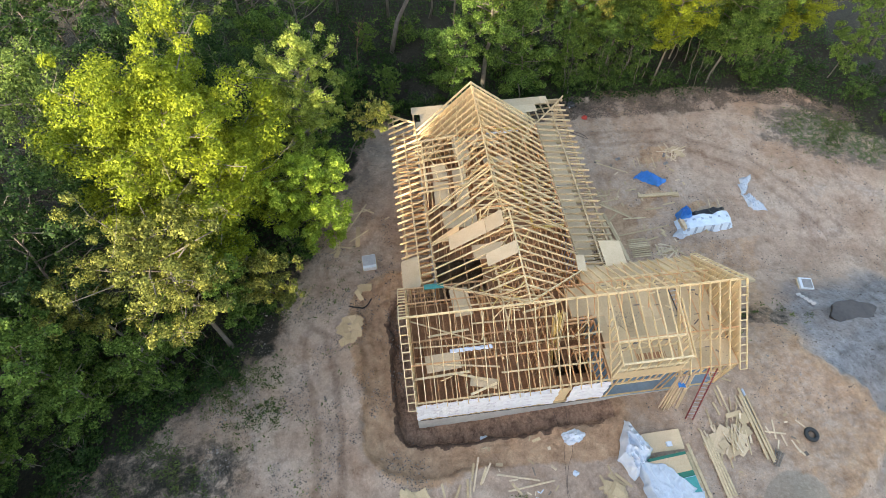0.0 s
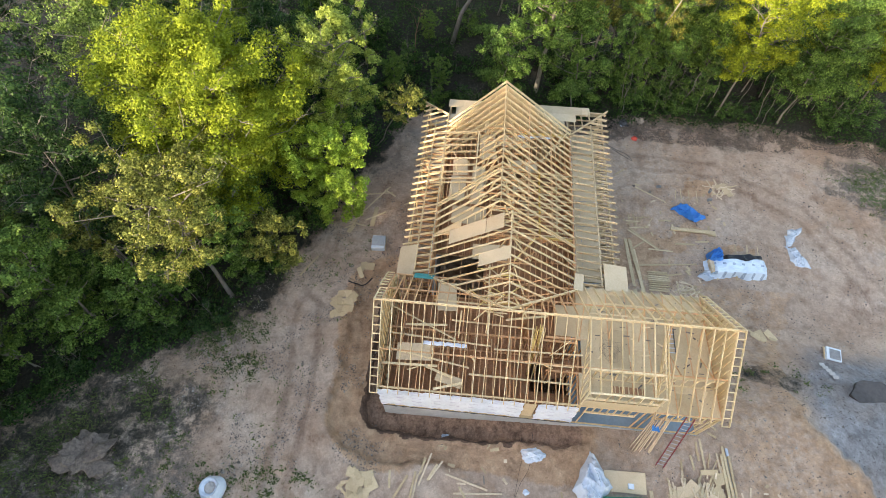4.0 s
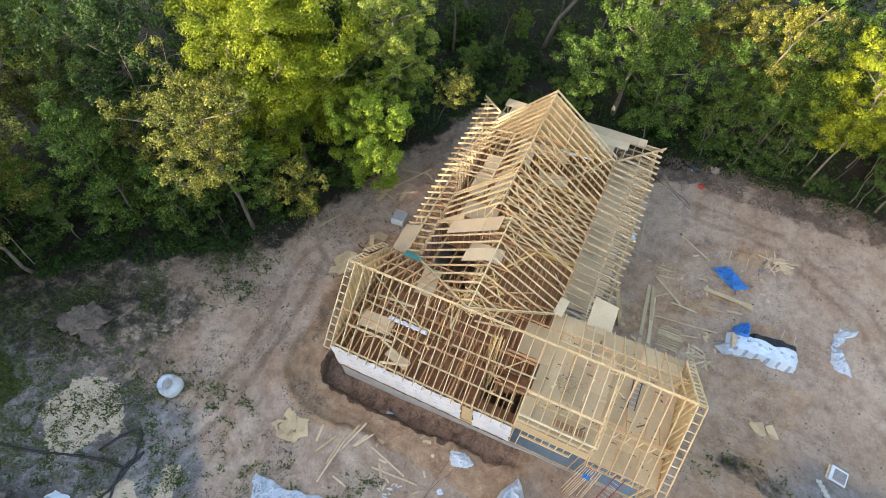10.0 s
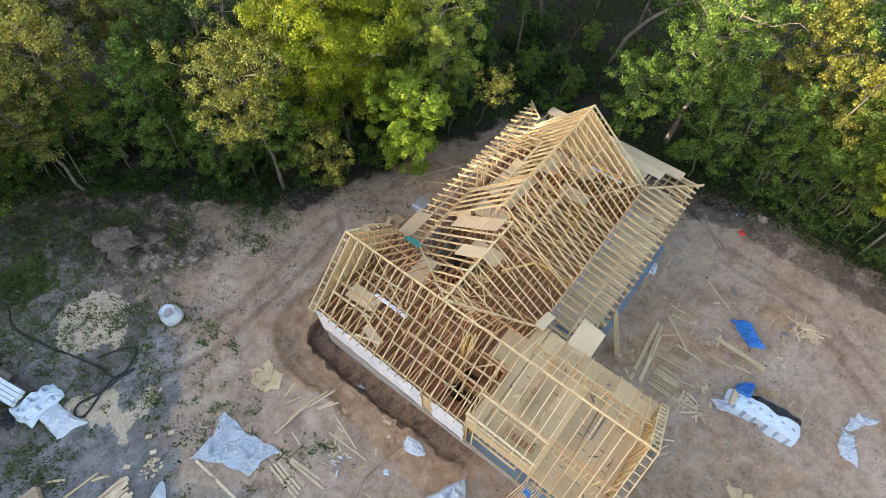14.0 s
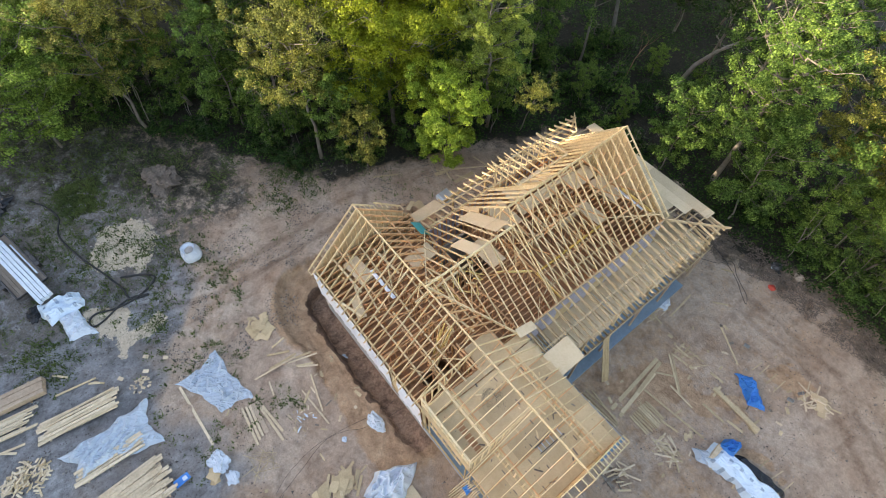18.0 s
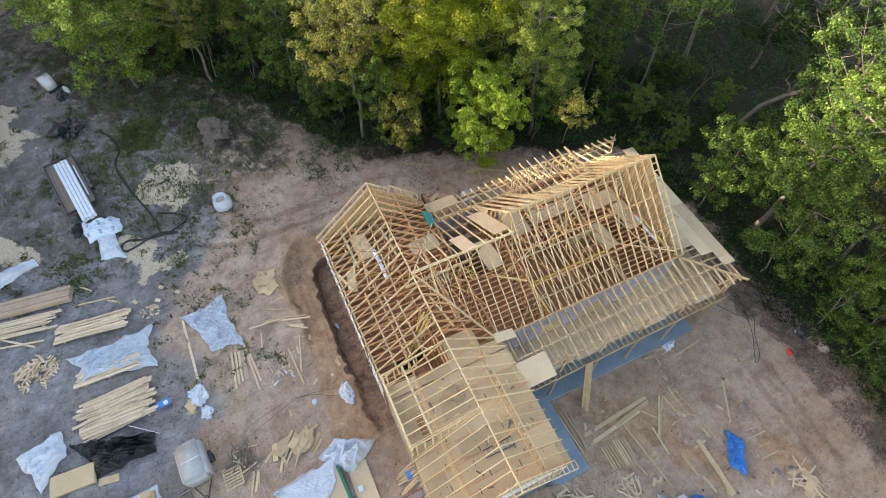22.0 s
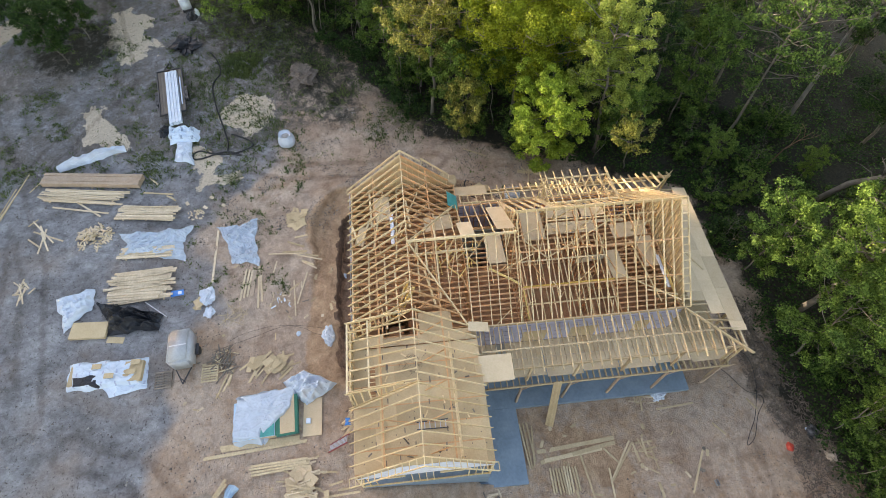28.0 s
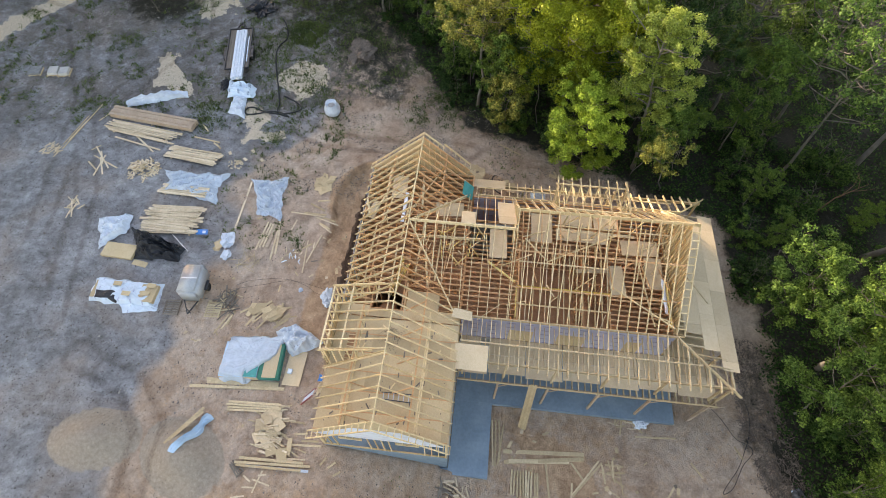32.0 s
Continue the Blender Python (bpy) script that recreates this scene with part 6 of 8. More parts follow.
def scrap_heap(c, rx, ry, n, label, mats=(LUMBER, PINE_GREY), length=(0.3, 0.9), w=0.11, t=0.04, high=0.35, sheets=0, smat=None, turn=None, name="scrap_heap"):
    """Offcuts thrown in a heap, with some broken sheet pieces."""
    h = thing(name, (*c, gz(*c)), label, "scrap heap", "scrap heaps")
    for k in range(n):
        a, d = lr.uniform(0, 6.283), lr.random() ** 0.6
        x, y = c[0] + math.cos(a) * d * rx, c[1] + math.sin(a) * d * ry
        l = lr.uniform(*length) / 2
        b = lr.uniform(0, math.pi) if turn is None else radians(turn) + lr.gauss(0, 0.28)
        z = gz(x, y) + 0.03 + high * (1 - d) * lr.uniform(0.2, 1.0)
        tilt = lr.uniform(-0.12, 0.12) * (1 - d)
        o = Vector((math.cos(b) * l, math.sin(b) * l, tilt))
        stick("offcut", Vector((x, y, z)) - o, Vector((x, y, z)) + o, w * lr.uniform(0.6, 1.2), t, lr.choice(mats), h)
    for k in range(sheets):
        a, d = lr.uniform(0, 6.283), lr.random() ** 0.5 * 0.8
        x, y = c[0] + math.cos(a) * d * rx, c[1] + math.sin(a) * d * ry
        sx, sy = lr.uniform(0.3, 0.95) / 2 * 1.2, lr.uniform(0.25, 0.65) / 2 * 1.2
        b = lr.uniform(0, math.pi)
        z = gz(x, y) + 0.07 + high * (1 - d) * lr.uniform(0.4, 1.0)
        m = pose(x, y, z, lr.uniform(-7, 7), lr.uniform(-7, 7), math.degrees(b))
        cut = lr.uniform(0.0, 0.3)
        panel("sheet_offcut", [m @ Vector(v) for v in ((-sx, -sy, 0), (sx, -sy, 0), (sx * (1 - cut), sy, 0), (-sx, sy * (1 - cut), 0))], 0.012, smat or OSB, h)
    return h


def drape(name, corners, mat, label, lift=0.15, crumple=0.10, seg=30, hump=0.0, seed=0, cat="plastic sheet", wav=1.0, ragged=0.12, base=None, pinch=0.0):
    """A rumpled sheet over the ground between four plan corners, with folds, thickness and an uneven hem."""
    r2 = random.Random(seed)
    seg = int(seg * 1.5)
    c = [Vector((*p, 0)) for p in corners]
    cx, cy = sum(p.x for p in c) / 4, sum(p.y for p in c) / 4
    ox, oy = r2.uniform(0, 50), r2.uniform(0, 50)
    t = thing(name, (cx, cy, gz(cx, cy)), label, cat)
    bm = bmesh.new()
    grid = []
    for j in range(seg + 1):
        row = []
        for i in range(seg + 1):
            u, v = i / seg, j / seg
            p = c[0].lerp(c[1], u).lerp(c[3].lerp(c[2], u), v)
            edge = min(u, v, 1 - u, 1 - v)
            p = p.lerp(Vector((cx, cy, 0)), pinch * (1 - min(abs(2 * u - 1), abs(2 * v - 1))))
            rag = 0.9 * ragged * max(0, 1 - edge * 5)
            p.x += rag * 2 * noise.noise((p.x * 1.1 + ox, p.y * 1.1, 1)) + 0.10 * noise.noise((p.x * 2, p.y * 2 + oy, 2))
            p.y += rag * 2 * noise.noise((p.x * 1.1, p.y * 1.1 + oy, 3)) + 0.10 * noise.noise((p.x * 2 + ox, p.y * 2, 4))
            crease = lambda q: max(0.0, 1 - 4.5 * abs(q))
            fold = crease(noise.noise(((p.x + p.y * 0.6) * 1.1 * wav + ox, (p.y - p.x * 0.4) * 0.55 * wav + oy, 5)))
            fine = 0.55 * crease(noise.noise(((p.x - p.y * 0.7) * 1.9 * wav + ox, (p.y + p.x * 0.5) * 1.1 * wav, 6))) + 0.3 * crease(noise.noise((p.x * 3.6 + oy, p.y * 3.2 + ox, 9)))
            ridge = hump * 2.2 * max(0.0, 0.62 - 1.7 * abs(noise.noise((u * 2.2 + ox, v * 5.5 + oy, 12)))) * min(1, edge * 6)
            h = ridge + lift * min(1, edge * 9) + hump * math.sin(math.pi * u) * math.sin(math.pi * v)
            g0 = gz(p.x, p.y) if base is None else base
            p.z = g0 + 0.03 + h + crumple * (1.3 * fold + 1.1 * fine) * (0.35 + 0.65 * min(1, edge * 7))
            row.append(bm.verts.new(p))
        grid.append(row)
    for j in range(seg):
        for i in range(seg):
            bm.faces.new((grid[j][i], grid[j][i + 1], grid[j + 1][i + 1], grid[j + 1][i]))
    low = bmesh.ops.extrude_face_region(bm, geom=bm.faces[:])
    bmesh.ops.translate(bm, vec=(0, 0, -0.012), verts=[e for e in low["geom"] if isinstance(e, bmesh.types.BMVert)])
    bmesh.ops.recalc_face_normals(bm, faces=bm.faces[:])
    bmesh.ops.transform(bm, matrix=PLACE[t.name].inverted(), verts=bm.verts[:])
    part("sheet", bm, mat, t, "", None, False)
    return t


def blob(name, at, size, mat, label, cat, seed=1, tie=False, rough=0.22):
    """A rumpled bag or stone."""
    bm = bmesh.new()
    bmesh.ops.create_icosphere(bm, subdivisions=4, radius=1.0)
    for v in bm.verts:
        n = v.co.normalized()
        k = 1 + rough * 1.5 * noise.noise(n * 1.4 + Vector((seed * 3.1, 0, 0))) + rough * 0.9 * max(0.0, 0.8 - 3.5 * abs(noise.noise(n * 1.9 + Vector((0, seed * 2.3, 0)))))
        v.co = Vector((n.x * size[0] * k, n.y * size[1] * k, max(-0.35, n.z) * size[2] * k))
        if tie and n.z > 0.85:
            v.co.z += size[2] * 0.35 * (n.z - 0.85) / 0.15
    t = thing(name, (*at, gz(*at) + 0.33 * size[2]), label, cat)
    part("body", bm, mat, t, "", None, False)
    return t


def hose(name, pts, r, mat, label, cat, lift=0.0):
    """A hose or cable lying on the ground through plan points, smoothed."""
    P = [Vector((*p, 0)) for p in pts]
    out = []
    for k in range(len(P) - 1):
        a, b, c, d = P[max(0, k - 1)], P[k], P[k + 1], P[min(len(P) - 1, k + 2)]
        for s in range(7):
            t = s / 7
            q = 0.5 * ((2 * b) + (c - a) * t + (2 * a - 5 * b + 4 * c - d) * t * t + (3 * b - a - 3 * c + d) * t ** 3)
            q.z = gz(q.x, q.y) + r * 0.9 + lift
            out.append(q)
    t = thing(name, out[0], label, cat)
    bm = bmesh.new()
    tube(bm, out, [r] * len(out), 6)
    bmesh.ops.transform(bm, matrix=PLACE[t.name].inverted(), verts=bm.verts[:])
    part("line", bm, mat, t, "", None, True)


def pallet(at, turn, mat, label, load=None):
    t = thing("pallet", (*at, gz(*at)), label, "pallet", "pallets", "", turn)
    b = PLACE[t.name]
    for y in (-0.5, 0, 0.5):
        stick("runner", b @ Vector((-0.58, y, 0.06)), b @ Vector((0.58, y, 0.06)), 0.09, 0.09, mat, t)
    for k in range(7):
        x = -0.54 + k * 0.18
        stick("slat", b @ Vector((x, -0.56, 0.115)), b @ Vector((x, 0.56, 0.115)), 0.10, 0.02, mat, t)
    return t


# covered pack of sheets in front of the garage
pk = thing("sheet_pack", (14.5, 3.0, gz(14.5, 3)), "pack of teal-edged wall sheets beside the garage", "sheet pack", "", "", 4)
pz = gz(14.5, 3.0)
B = PLACE[pk.name]


def in_box(name, m, lo, hi, mat, parent, label=""):
    lo, hi = Vector(lo), Vector(hi)
    ob = new(name, box_mesh(mat))
    put(ob, m @ Matrix.Translation((lo + hi) / 2) @ Matrix.Diagonal((*(hi - lo), 1)), parent)
    return tagged(ob, label)


for k in range(3):
    in_box("bearer", B, (-1.1 + k, -2.1, 0.0), (-1.0 + k, 2.1, 0.1), PINE_GREY, pk)
for k in range(12):
    in_box("teal_sheet", B, (-1.22, 0.55, 0.1 + k * 0.042), (1.22, 1.95, 0.138 + k * 0.042), GREEN_P if k % 2 else TEAL, pk)
for k in range(13):
    in_box("pale_sheet", B, (-1.22, -2.05, 0.1 + k * 0.042), (1.22, 0.53, 0.138 + k * 0.042), PLASTIC_B if k == 12 else OSB_PALE, pk)
in_box("top_board", B, (-1.2, 0.85, 0.606), (1.2, 1.78, 0.624), OSB_PALE, pk, "bare board lying on the pack")
for y, x, col in ((-0.1, 0.9, TEAL),):
    in_box("teal_sheet", B, (0.2, -0.4, 0.645), (1.2, 0.5, 0.66), col, pk)
drape("plastic_cover", [(12.85, 0.7), (12.4, 5.3), (14.0, 4.6), (15.98, 2.9)], PLASTIC, "clear plastic cover pulled half off a sheet pack", 0.66, 0.05, 26, 0.0, 3, wav=1.3)
drape("plastic_cover", [(15.95, 0.9), (12.95, 0.75), (13.6, 3.6), (15.98, 2.7)], PLASTIC, "clear plastic cover over a sheet pack", 0.68, 0.03, 26, 0.0, 4, wav=1.3)
drape("plastic_bundle", [(12.2, 3.9), (11.5, 5.2), (12.6, 7.5), (13.9, 5.5)], PLASTIC_W, "bunched white plastic sheet trailing on soil", 0.35, 0.16, 24, 0.3, 5)
ply = thing("plywood_sheet", (14.62, 5.85, gz(14.62, 5.85)), "pale plywood sheet lying on bare soil", "plywood sheet")
panel("board", [(13.41, 5.25, gz(13.4, 5.3) + 0.08), (15.83, 5.25, gz(15.8, 5.3) + 0.08), (15.84, 6.47, gz(15.8, 6.4) + 0.08), (13.41, 6.44, gz(13.4, 6.4) + 0.08)], 0.018, OSB_PALE, ply)
tin = thing("nail_box", (14.9, 5.62, gz(14.62, 5.85) + 0.07), "white carton of nails on plywood", "box")
in_box("carton", PLACE[tin.name], (-0.16, -0.14, 0), (0.16, 0.14, 0.22), WHITE_P, tin)
boards([(15.99, 0.14), (15.8, 5.04), (16.17, 0.22), (15.97, 5.05), (16.58, -0.8), (16.1, 5.52)], w=0.2, mat=PINE_GREY, group="boards beside the sheet pack")
lumber_stack((17.6, 2.05), (17.4, 5.8), 0.62, 4, 1, "short row of pale boards beside the scrap heap", PINE_GREY, messy=0.06)
scrap_heap((18.75, 5.3), 1.6, 0.95, 46, "heap of offcuts and broken boards before the garage", (LUMBER, PINE_GREY), (0.5, 1.7), 0.1, 0.04, 0.4, 14, OSB_PALE, 85)
scrap_heap((19.9, 6.6), 0.7, 1.4, 20, "sawn offcuts scattered by the garage", (LUMBER, PINE_GREY), (0.4, 1.6), 0.1, 0.04, 0.25, 3, OSB, 80)
lumber_stack((20.85, 3.7), (20.75, 8.5), 0.6, 3, 1, "long weathered planks lying by the drive", PINE_GREY, 0.16)
boards([(21.05, 4.3), (20.95, 8.4)], w=0.16, mat=METAL, label="long galvanised strip lying by the drive", group="metal strips")
lumber_stack((20.95, 3.55), (21.6, 4.4), 0.45, 4, 1, "short grey boards in a row", DIRTY, 0.08)
boards([(19.15, 8.62), (19.2, 7.51), (19.41, 8.84), (19.51, 6.95), (18.14, 7.44), (18.05, 6.2), (18.72, 7.8), (18.87, 6.97), (20.0, 9.3), (20.5, 9.0), (20.2, 9.9), (20.6, 9.5), (20.7, 10.3), (21.0, 9.9)], w=0.12)
boards([(22.0, 6.25), (21.75, 5.1), (23.55, 6.05), (24.0, 5.45), (21.2, 5.6), (22.5, 5.3), (22.2, 5.3), (22.25, 4.6), (22.7, 4.9), (22.9, 4.1), (22.75, 4.5), (23.1, 3.9), (21.6, 4.5), (21.9, 5.0), (21.4, 5.9), (21.5, 5.4)], w=0.09, mat=LUMBER, label="short pale offcut thrown on the drive", group="short offcuts", name="offcut", cat="offcut")
drape("plastic_scrap", [(20.9, 0.0), (18.2, 0.95), (18.45, 1.55), (21.0, 0.5)], PLASTIC_B, "twisted strip of pale blue plastic on a sand heap", 0.06, 0.09, 18, 0.08, 8)
boards([(20.5, -0.5), (17.95, 0.8), (20.3, -0.3), (18.2, 0.85)], w=0.16, mat=PINE_GREY, label="board lying on a sand heap")
# tyre
ty = thing("tyre", (24.04, 5.04, gz(24.04, 5.04)), "black tyre lying flat on bare soil", "tyre")
bm = bmesh.new()
ring = [[bm.verts.new(((0.33 + 0.13 * math.cos(b)) * math.cos(a), (0.33 + 0.13 * math.cos(b)) * math.sin(a), 0.12 + 0.11 * math.sin(b))) for b in (6.2832 * j / 10 for j in range(10))] for a in (6.2832 * i / 28 for i in range(28))]
for i in range(28):
    for j in range(10):
        bm.faces.new((ring[i][j], ring[(i + 1) % 28][j], ring[(i + 1) % 28][(j + 1) % 10], ring[i][(j + 1) % 10]))
bmesh.ops.recalc_face_normals(bm, faces=bm.faces[:])
part("tread", bm, BLACK, ty, "", None, True)

# extension ladder and the leaning bundle at the garage front
ld = thing("extension_ladder", (16.7, 7.0, gz(16.7, 7.0)), "red and silver extension ladder leaning on the eave", "ladder")
la, lb = Vector((16.75, 6.95, gz(16.75, 6.95))), Vector((17.25, 8.75, 4.3))
sd = Vector((0.22, -0.05, 0))
for s in (-1, 1):
    stick("rail", la + sd * s, lb + sd * s, 0.04, 0.09, RED, ld)
for k in range(13):
    p = la.lerp(lb, (k + 0.6) / 13.5)
    stick("rung", p - sd, p + sd, 0.03, 0.03, METAL, ld)
bd = thing("leaning_lumber", (15.6, 8.1, gz(15.6, 8.1)), "bundle of boards leaning against the garage front", "lumber bundle")
for k in range(9):
    x = 15.15 + 0.12 * k
    stick("board", (x - 0.1 * lr.random() + 0.25 * (k > 5), 7.65 + 0.35 * lr.random(), gz(x, 7.8)), (x + 0.35, 8.85, 3.0 + 0.5 * lr.random()), 0.04, 0.14, LUMBER, bd)
drape("blue_tarp", [(15.55, 8.3), (16.05, 8.3), (16.05, 8.62), (15.6, 8.62)], TARP, "folded blue tarp wedged on leaning boards", 0.0, 0.08, 10, 0.0, 9, "tarp", base=2.55)
bl = thing("leaning_planks", (15.95, 21.7, gz(15.95, 21.7)), "long planks leaning against the yard porch", "lumber bundle")
for k in range(4):
    stick("plank", (15.95 + 0.05 * k, 21.5 + 0.13 * k, gz(15.95, 21.7)), (14.42, 21.62 + 0.13 * k, 1.35 + 0.1 * (k % 2)), 0.14, 0.045, PINE_GREY, bl)

# stacks of lumber along the drive
st = thing("beam_pack", (-6.45, -12.5, gz(-6.45, -12.5)), "tight pack of brown laminated beams", "beam pack", "stacks of lumber", "", 82.9)
for L in range(1):
    for k in range(4):
        in_box("beam", PLACE[st.name], (-4.05 + 0.04 * lr.random(), -0.72 + 0.28 * k, 0.1 + 0.3 * L), (4.0 + 0.1 * lr.random(), -0.46 + 0.28 * k, 0.52 + 0.04 * (k % 2)), BEAM, st)
for x in (-3, 0, 3):
    in_box("bearer", PLACE[st.name], (x, -0.8, 0.0), (x + 0.1, 0.8, 0.1), PINE_GREY, st)
drape("plastic_roll", [(-8.2, -16.1), (-10.1, -10.9), (-9.4, -10.6), (-7.6, -15.6)], PLASTIC_W, "long bunched roll of white plastic on weeds", 0.12, 0.12, 24, 0.26, 11)
lumber_stack((-5.3, -16.4), (-4.2, -9.5), 1.35, 8, 2, "loose pile of long pale boards", LUMBER, 0.13, 0.04, 0.12)
boards([(-6.4, -16.2), (-5.6, -9.2), (-4.0, -15.2), (-2.9, -10.6), (-4.4, -13.5), (-2.7, -11.2)], w=0.14, mat=LUMBER, lift=0.03)
lumber_stack((-2.85, -9.95), (-2.3, -4.95), 1.35, 6, 2, "neat row of pale planks on bearers", LUMBER, 0.17, 0.045, 0.12)
scrap_heap((-0.7, -11.2), 1.25, 1.35, 115, "heap of short pale lumber offcuts", (LUMBER, LUMBER, PINE_GREY), (0.22, 0.6), 0.1, 0.04, 0.5)
lumber_stack((1.15, -8.9), (1.15, -4.9), 1.0, 5, 2, "boards half under a plastic sheet", LUMBER, 0.16, 0.05, 0.08)
drape("plastic_sheet", [(-0.8, -9.4), (-1.3, -3.7), (2.05, -4.0), (1.25, -8.9)], PLASTIC, "translucent plastic sheet over boards", 0.22, 0.17, 40, 0.0, 12, wav=1.3, pinch=0.22)
boards([(-4.8, -8.3), (-4.5, -5.9), (-4.4, -6.4), (-4.0, -5.8), (-4.3, -6.1), (-3.8, -5.6), (-6.3, -8.0), (-5.6, -7.3)], w=0.13)
scrap_heap((-2.4, -3.8), 0.55, 0.7, 34, "small scatter of yellow wood blocks", (LUMBER,), (0.1, 0.25), 0.09, 0.06, 0.12)
boards([(-4.25, -3.0), (-4.0, -2.75), (-3.4, -2.0), (-3.2, -1.75), (-3.7, -4.8), (-3.4, -4.6), (-3.2, -3.4), (-3.0, -3.1)], w=0.24, mat=LUMBER, label="short sawn block on weeds", group="sawn blocks", name="wood_block", cat="wood block")
drape("plastic_sheet", [(-1.15, -2.1), (-1.8, 0.95), (2.75, 1.55), (2.6, -0.5)], PLASTIC, "pale plastic sheet spread over weeds and boards", 0.05, 0.20, 40, 0.0, 13, wav=1.3, pinch=0.18)
boards([(-0.75, -1.95), (4.0, -1.8)], w=0.16, mat=LUMBER, label="long pale board beside a plastic sheet")
boards([(3.0, 0.6), (5.7, 0.35), (3.1, 0.85), (5.5, 0.6), (3.2, 1.05), (5.4, 0.85), (2.8, 1.5), (6.4, 1.7), (3.7, 1.7), (5.9, 1.95)], w=0.15, mat=LUMBER)
boards([(3.2, 1.25), (5.4, 1.15)], w=0.3, mat=BEAM, label="broad brown board on soil")
lumber_stack((2.95, -8.5), (2.75, -4.3), 0.3, 2, 1, "pair of boards beside the plank pile", LUMBER)
lumber_stack((4.2, -8.95), (4.1, -4.25), 2.5, 11, 3, "large pile of long pale planks", LUMBER, 0.19, 0.05, 0.2)
tag = thing("lumber_wrapper", (4.9, -4.2, gz(4.9, -4.2) + 0.25), "torn blue and white paper wrapper on planks", "wrapper")
panel("paper", [(4.7, -4.5, gz(4.9, -4.2) + 0.30), (5.2, -4.4, gz(4.9, -4.2) + 0.30), (5.1, -3.5, gz(4.9, -4.2) + 0.31), (4.65, -3.6, gz(4.9, -4.2) + 0.31)], 0.01, TARP, tag)
panel("paper", [(4.8, -3.98, gz(4.9, -4.2) + 0.325), (5.05, -3.94, gz(4.9, -4.2) + 0.325), (5.03, -3.68, gz(4.9, -4.2) + 0.326), (4.78, -3.72, gz(4.9, -4.2) + 0.326)], 0.006, WHITE_P, tag)
boards([(5.4, -6.2), (6.7, -4.5)], w=0.05, mat=METAL, lift=0.1, label="thin metal rod on soil", group="metal strips")
drape("plastic_sheet", [(4.6, -12.6), (3.9, -9.9), (5.6, -9.8), (7.4, -11.3)], PLASTIC_W, "crumpled white plastic sheet on gravel", 0.12, 0.2, 24, 0.1, 14, pinch=0.06)
drape("black_tarp", [(5.0, -9.6), (6.5, -4.6), (7.7, -4.9), (7.9, -8.2)], PLASTIC_K, "rumpled black tarp covering something low", 0.18, 0.26, 24, 0.28, 15, "tarp", pinch=0.13)
sp = thing("osb_pack", (7.4, -9.45, gz(7.4, -9.45)), "small stack of pressed boards on gravel", "board stack", "", "", 87)
for k in range(8):
    in_box("board", PLACE[sp.name], (-1.22, -0.6, 0.05 + 0.03 * k), (1.22, 0.6, 0.076 + 0.03 * k), OSB, sp)
loose_board((8.1, -8.2), (8.25, -7.1), 0.45, 0.02, OSB, label="small pressed board on gravel")
wp = thing("wrapped_pack", (10.6, -7.6, gz(10.6, -7.6)), "low pack of sheets under torn white wrap", "wrapped pack", "", "", 90)
for k in range(6):
    in_box("sheet", PLACE[wp.name], (-2.3, -0.72, 0.06 + 0.05 * k), (2.35, 0.62, 0.105 + 0.05 * k), OSB, wp)
drape("torn_wrap", [(9.7, -10.3), (9.65, -5.2), (11.5, -4.95), (11.6, -9.95)], WRAP_FLAT, "torn white printed wrap over a pack", 0.40, 0.06, 26, 0.0, 16)
drape("torn_wrap", [(11.0, -7.9), (10.9, -5.2), (11.7, -4.9), (12.3, -7.3)], WRAP_FLAT, "loose flap of white wrap on gravel", 0.06, 0.08, 14, 0.0, 17)
drape("black_tarp", [(10.75, -9.75), (10.7, -7.9), (11.5, -7.7), (11.55, -9.6)], PLASTIC_K, "black plastic strip on a wrapped pack", 0.43, 0.05, 14, 0.0, 18, "tarp")
for x, y in ((10.25, -8.1), (10.95, -7.2), (10.75, -5.9), (10.1, -5.7)):
    loose_board((x, y - 0.3), (x, y + 0.3), 0.34, 0.02, OSB, 0.62, "pressed board offcut weighing down wrap", "board_weight", "offcut", "wrap weights")

# small enclosed trailer
bt = thing("box_trailer", (9.55, -2.75, gz(9.55, -2.75)), "small silver enclosed trailer with rounded roof", "trailer", "", "", 5)
T = PLACE[bt.name]
bm = bmesh.new()
bmesh.ops.create_cube(bm, size=1.0)
bmesh.ops.scale(bm, vec=(2.4, 1.5, 1.25), verts=bm.verts[:])
bmesh.ops.bevel(bm, geom=[e for e in bm.edges if e.verts[0].co.z > 0 or e.verts[1].co.z > 0], offset=0.2, segments=4, affect="EDGES")
bmesh.ops.translate(bm, vec=(0, 0, 1.02), verts=bm.verts[:])
body = part("body", bm, GREY_PAINT, bt, "", None, True)
in_box("roof_band", T, (-0.03, -0.55, 1.642), (0.03, 0.55, 1.652), METAL, bt)
in_box("rear_door", T, (-1.215, -0.6, 0.45), (-1.202, 0.6, 1.4), GREY_PAINT, bt)
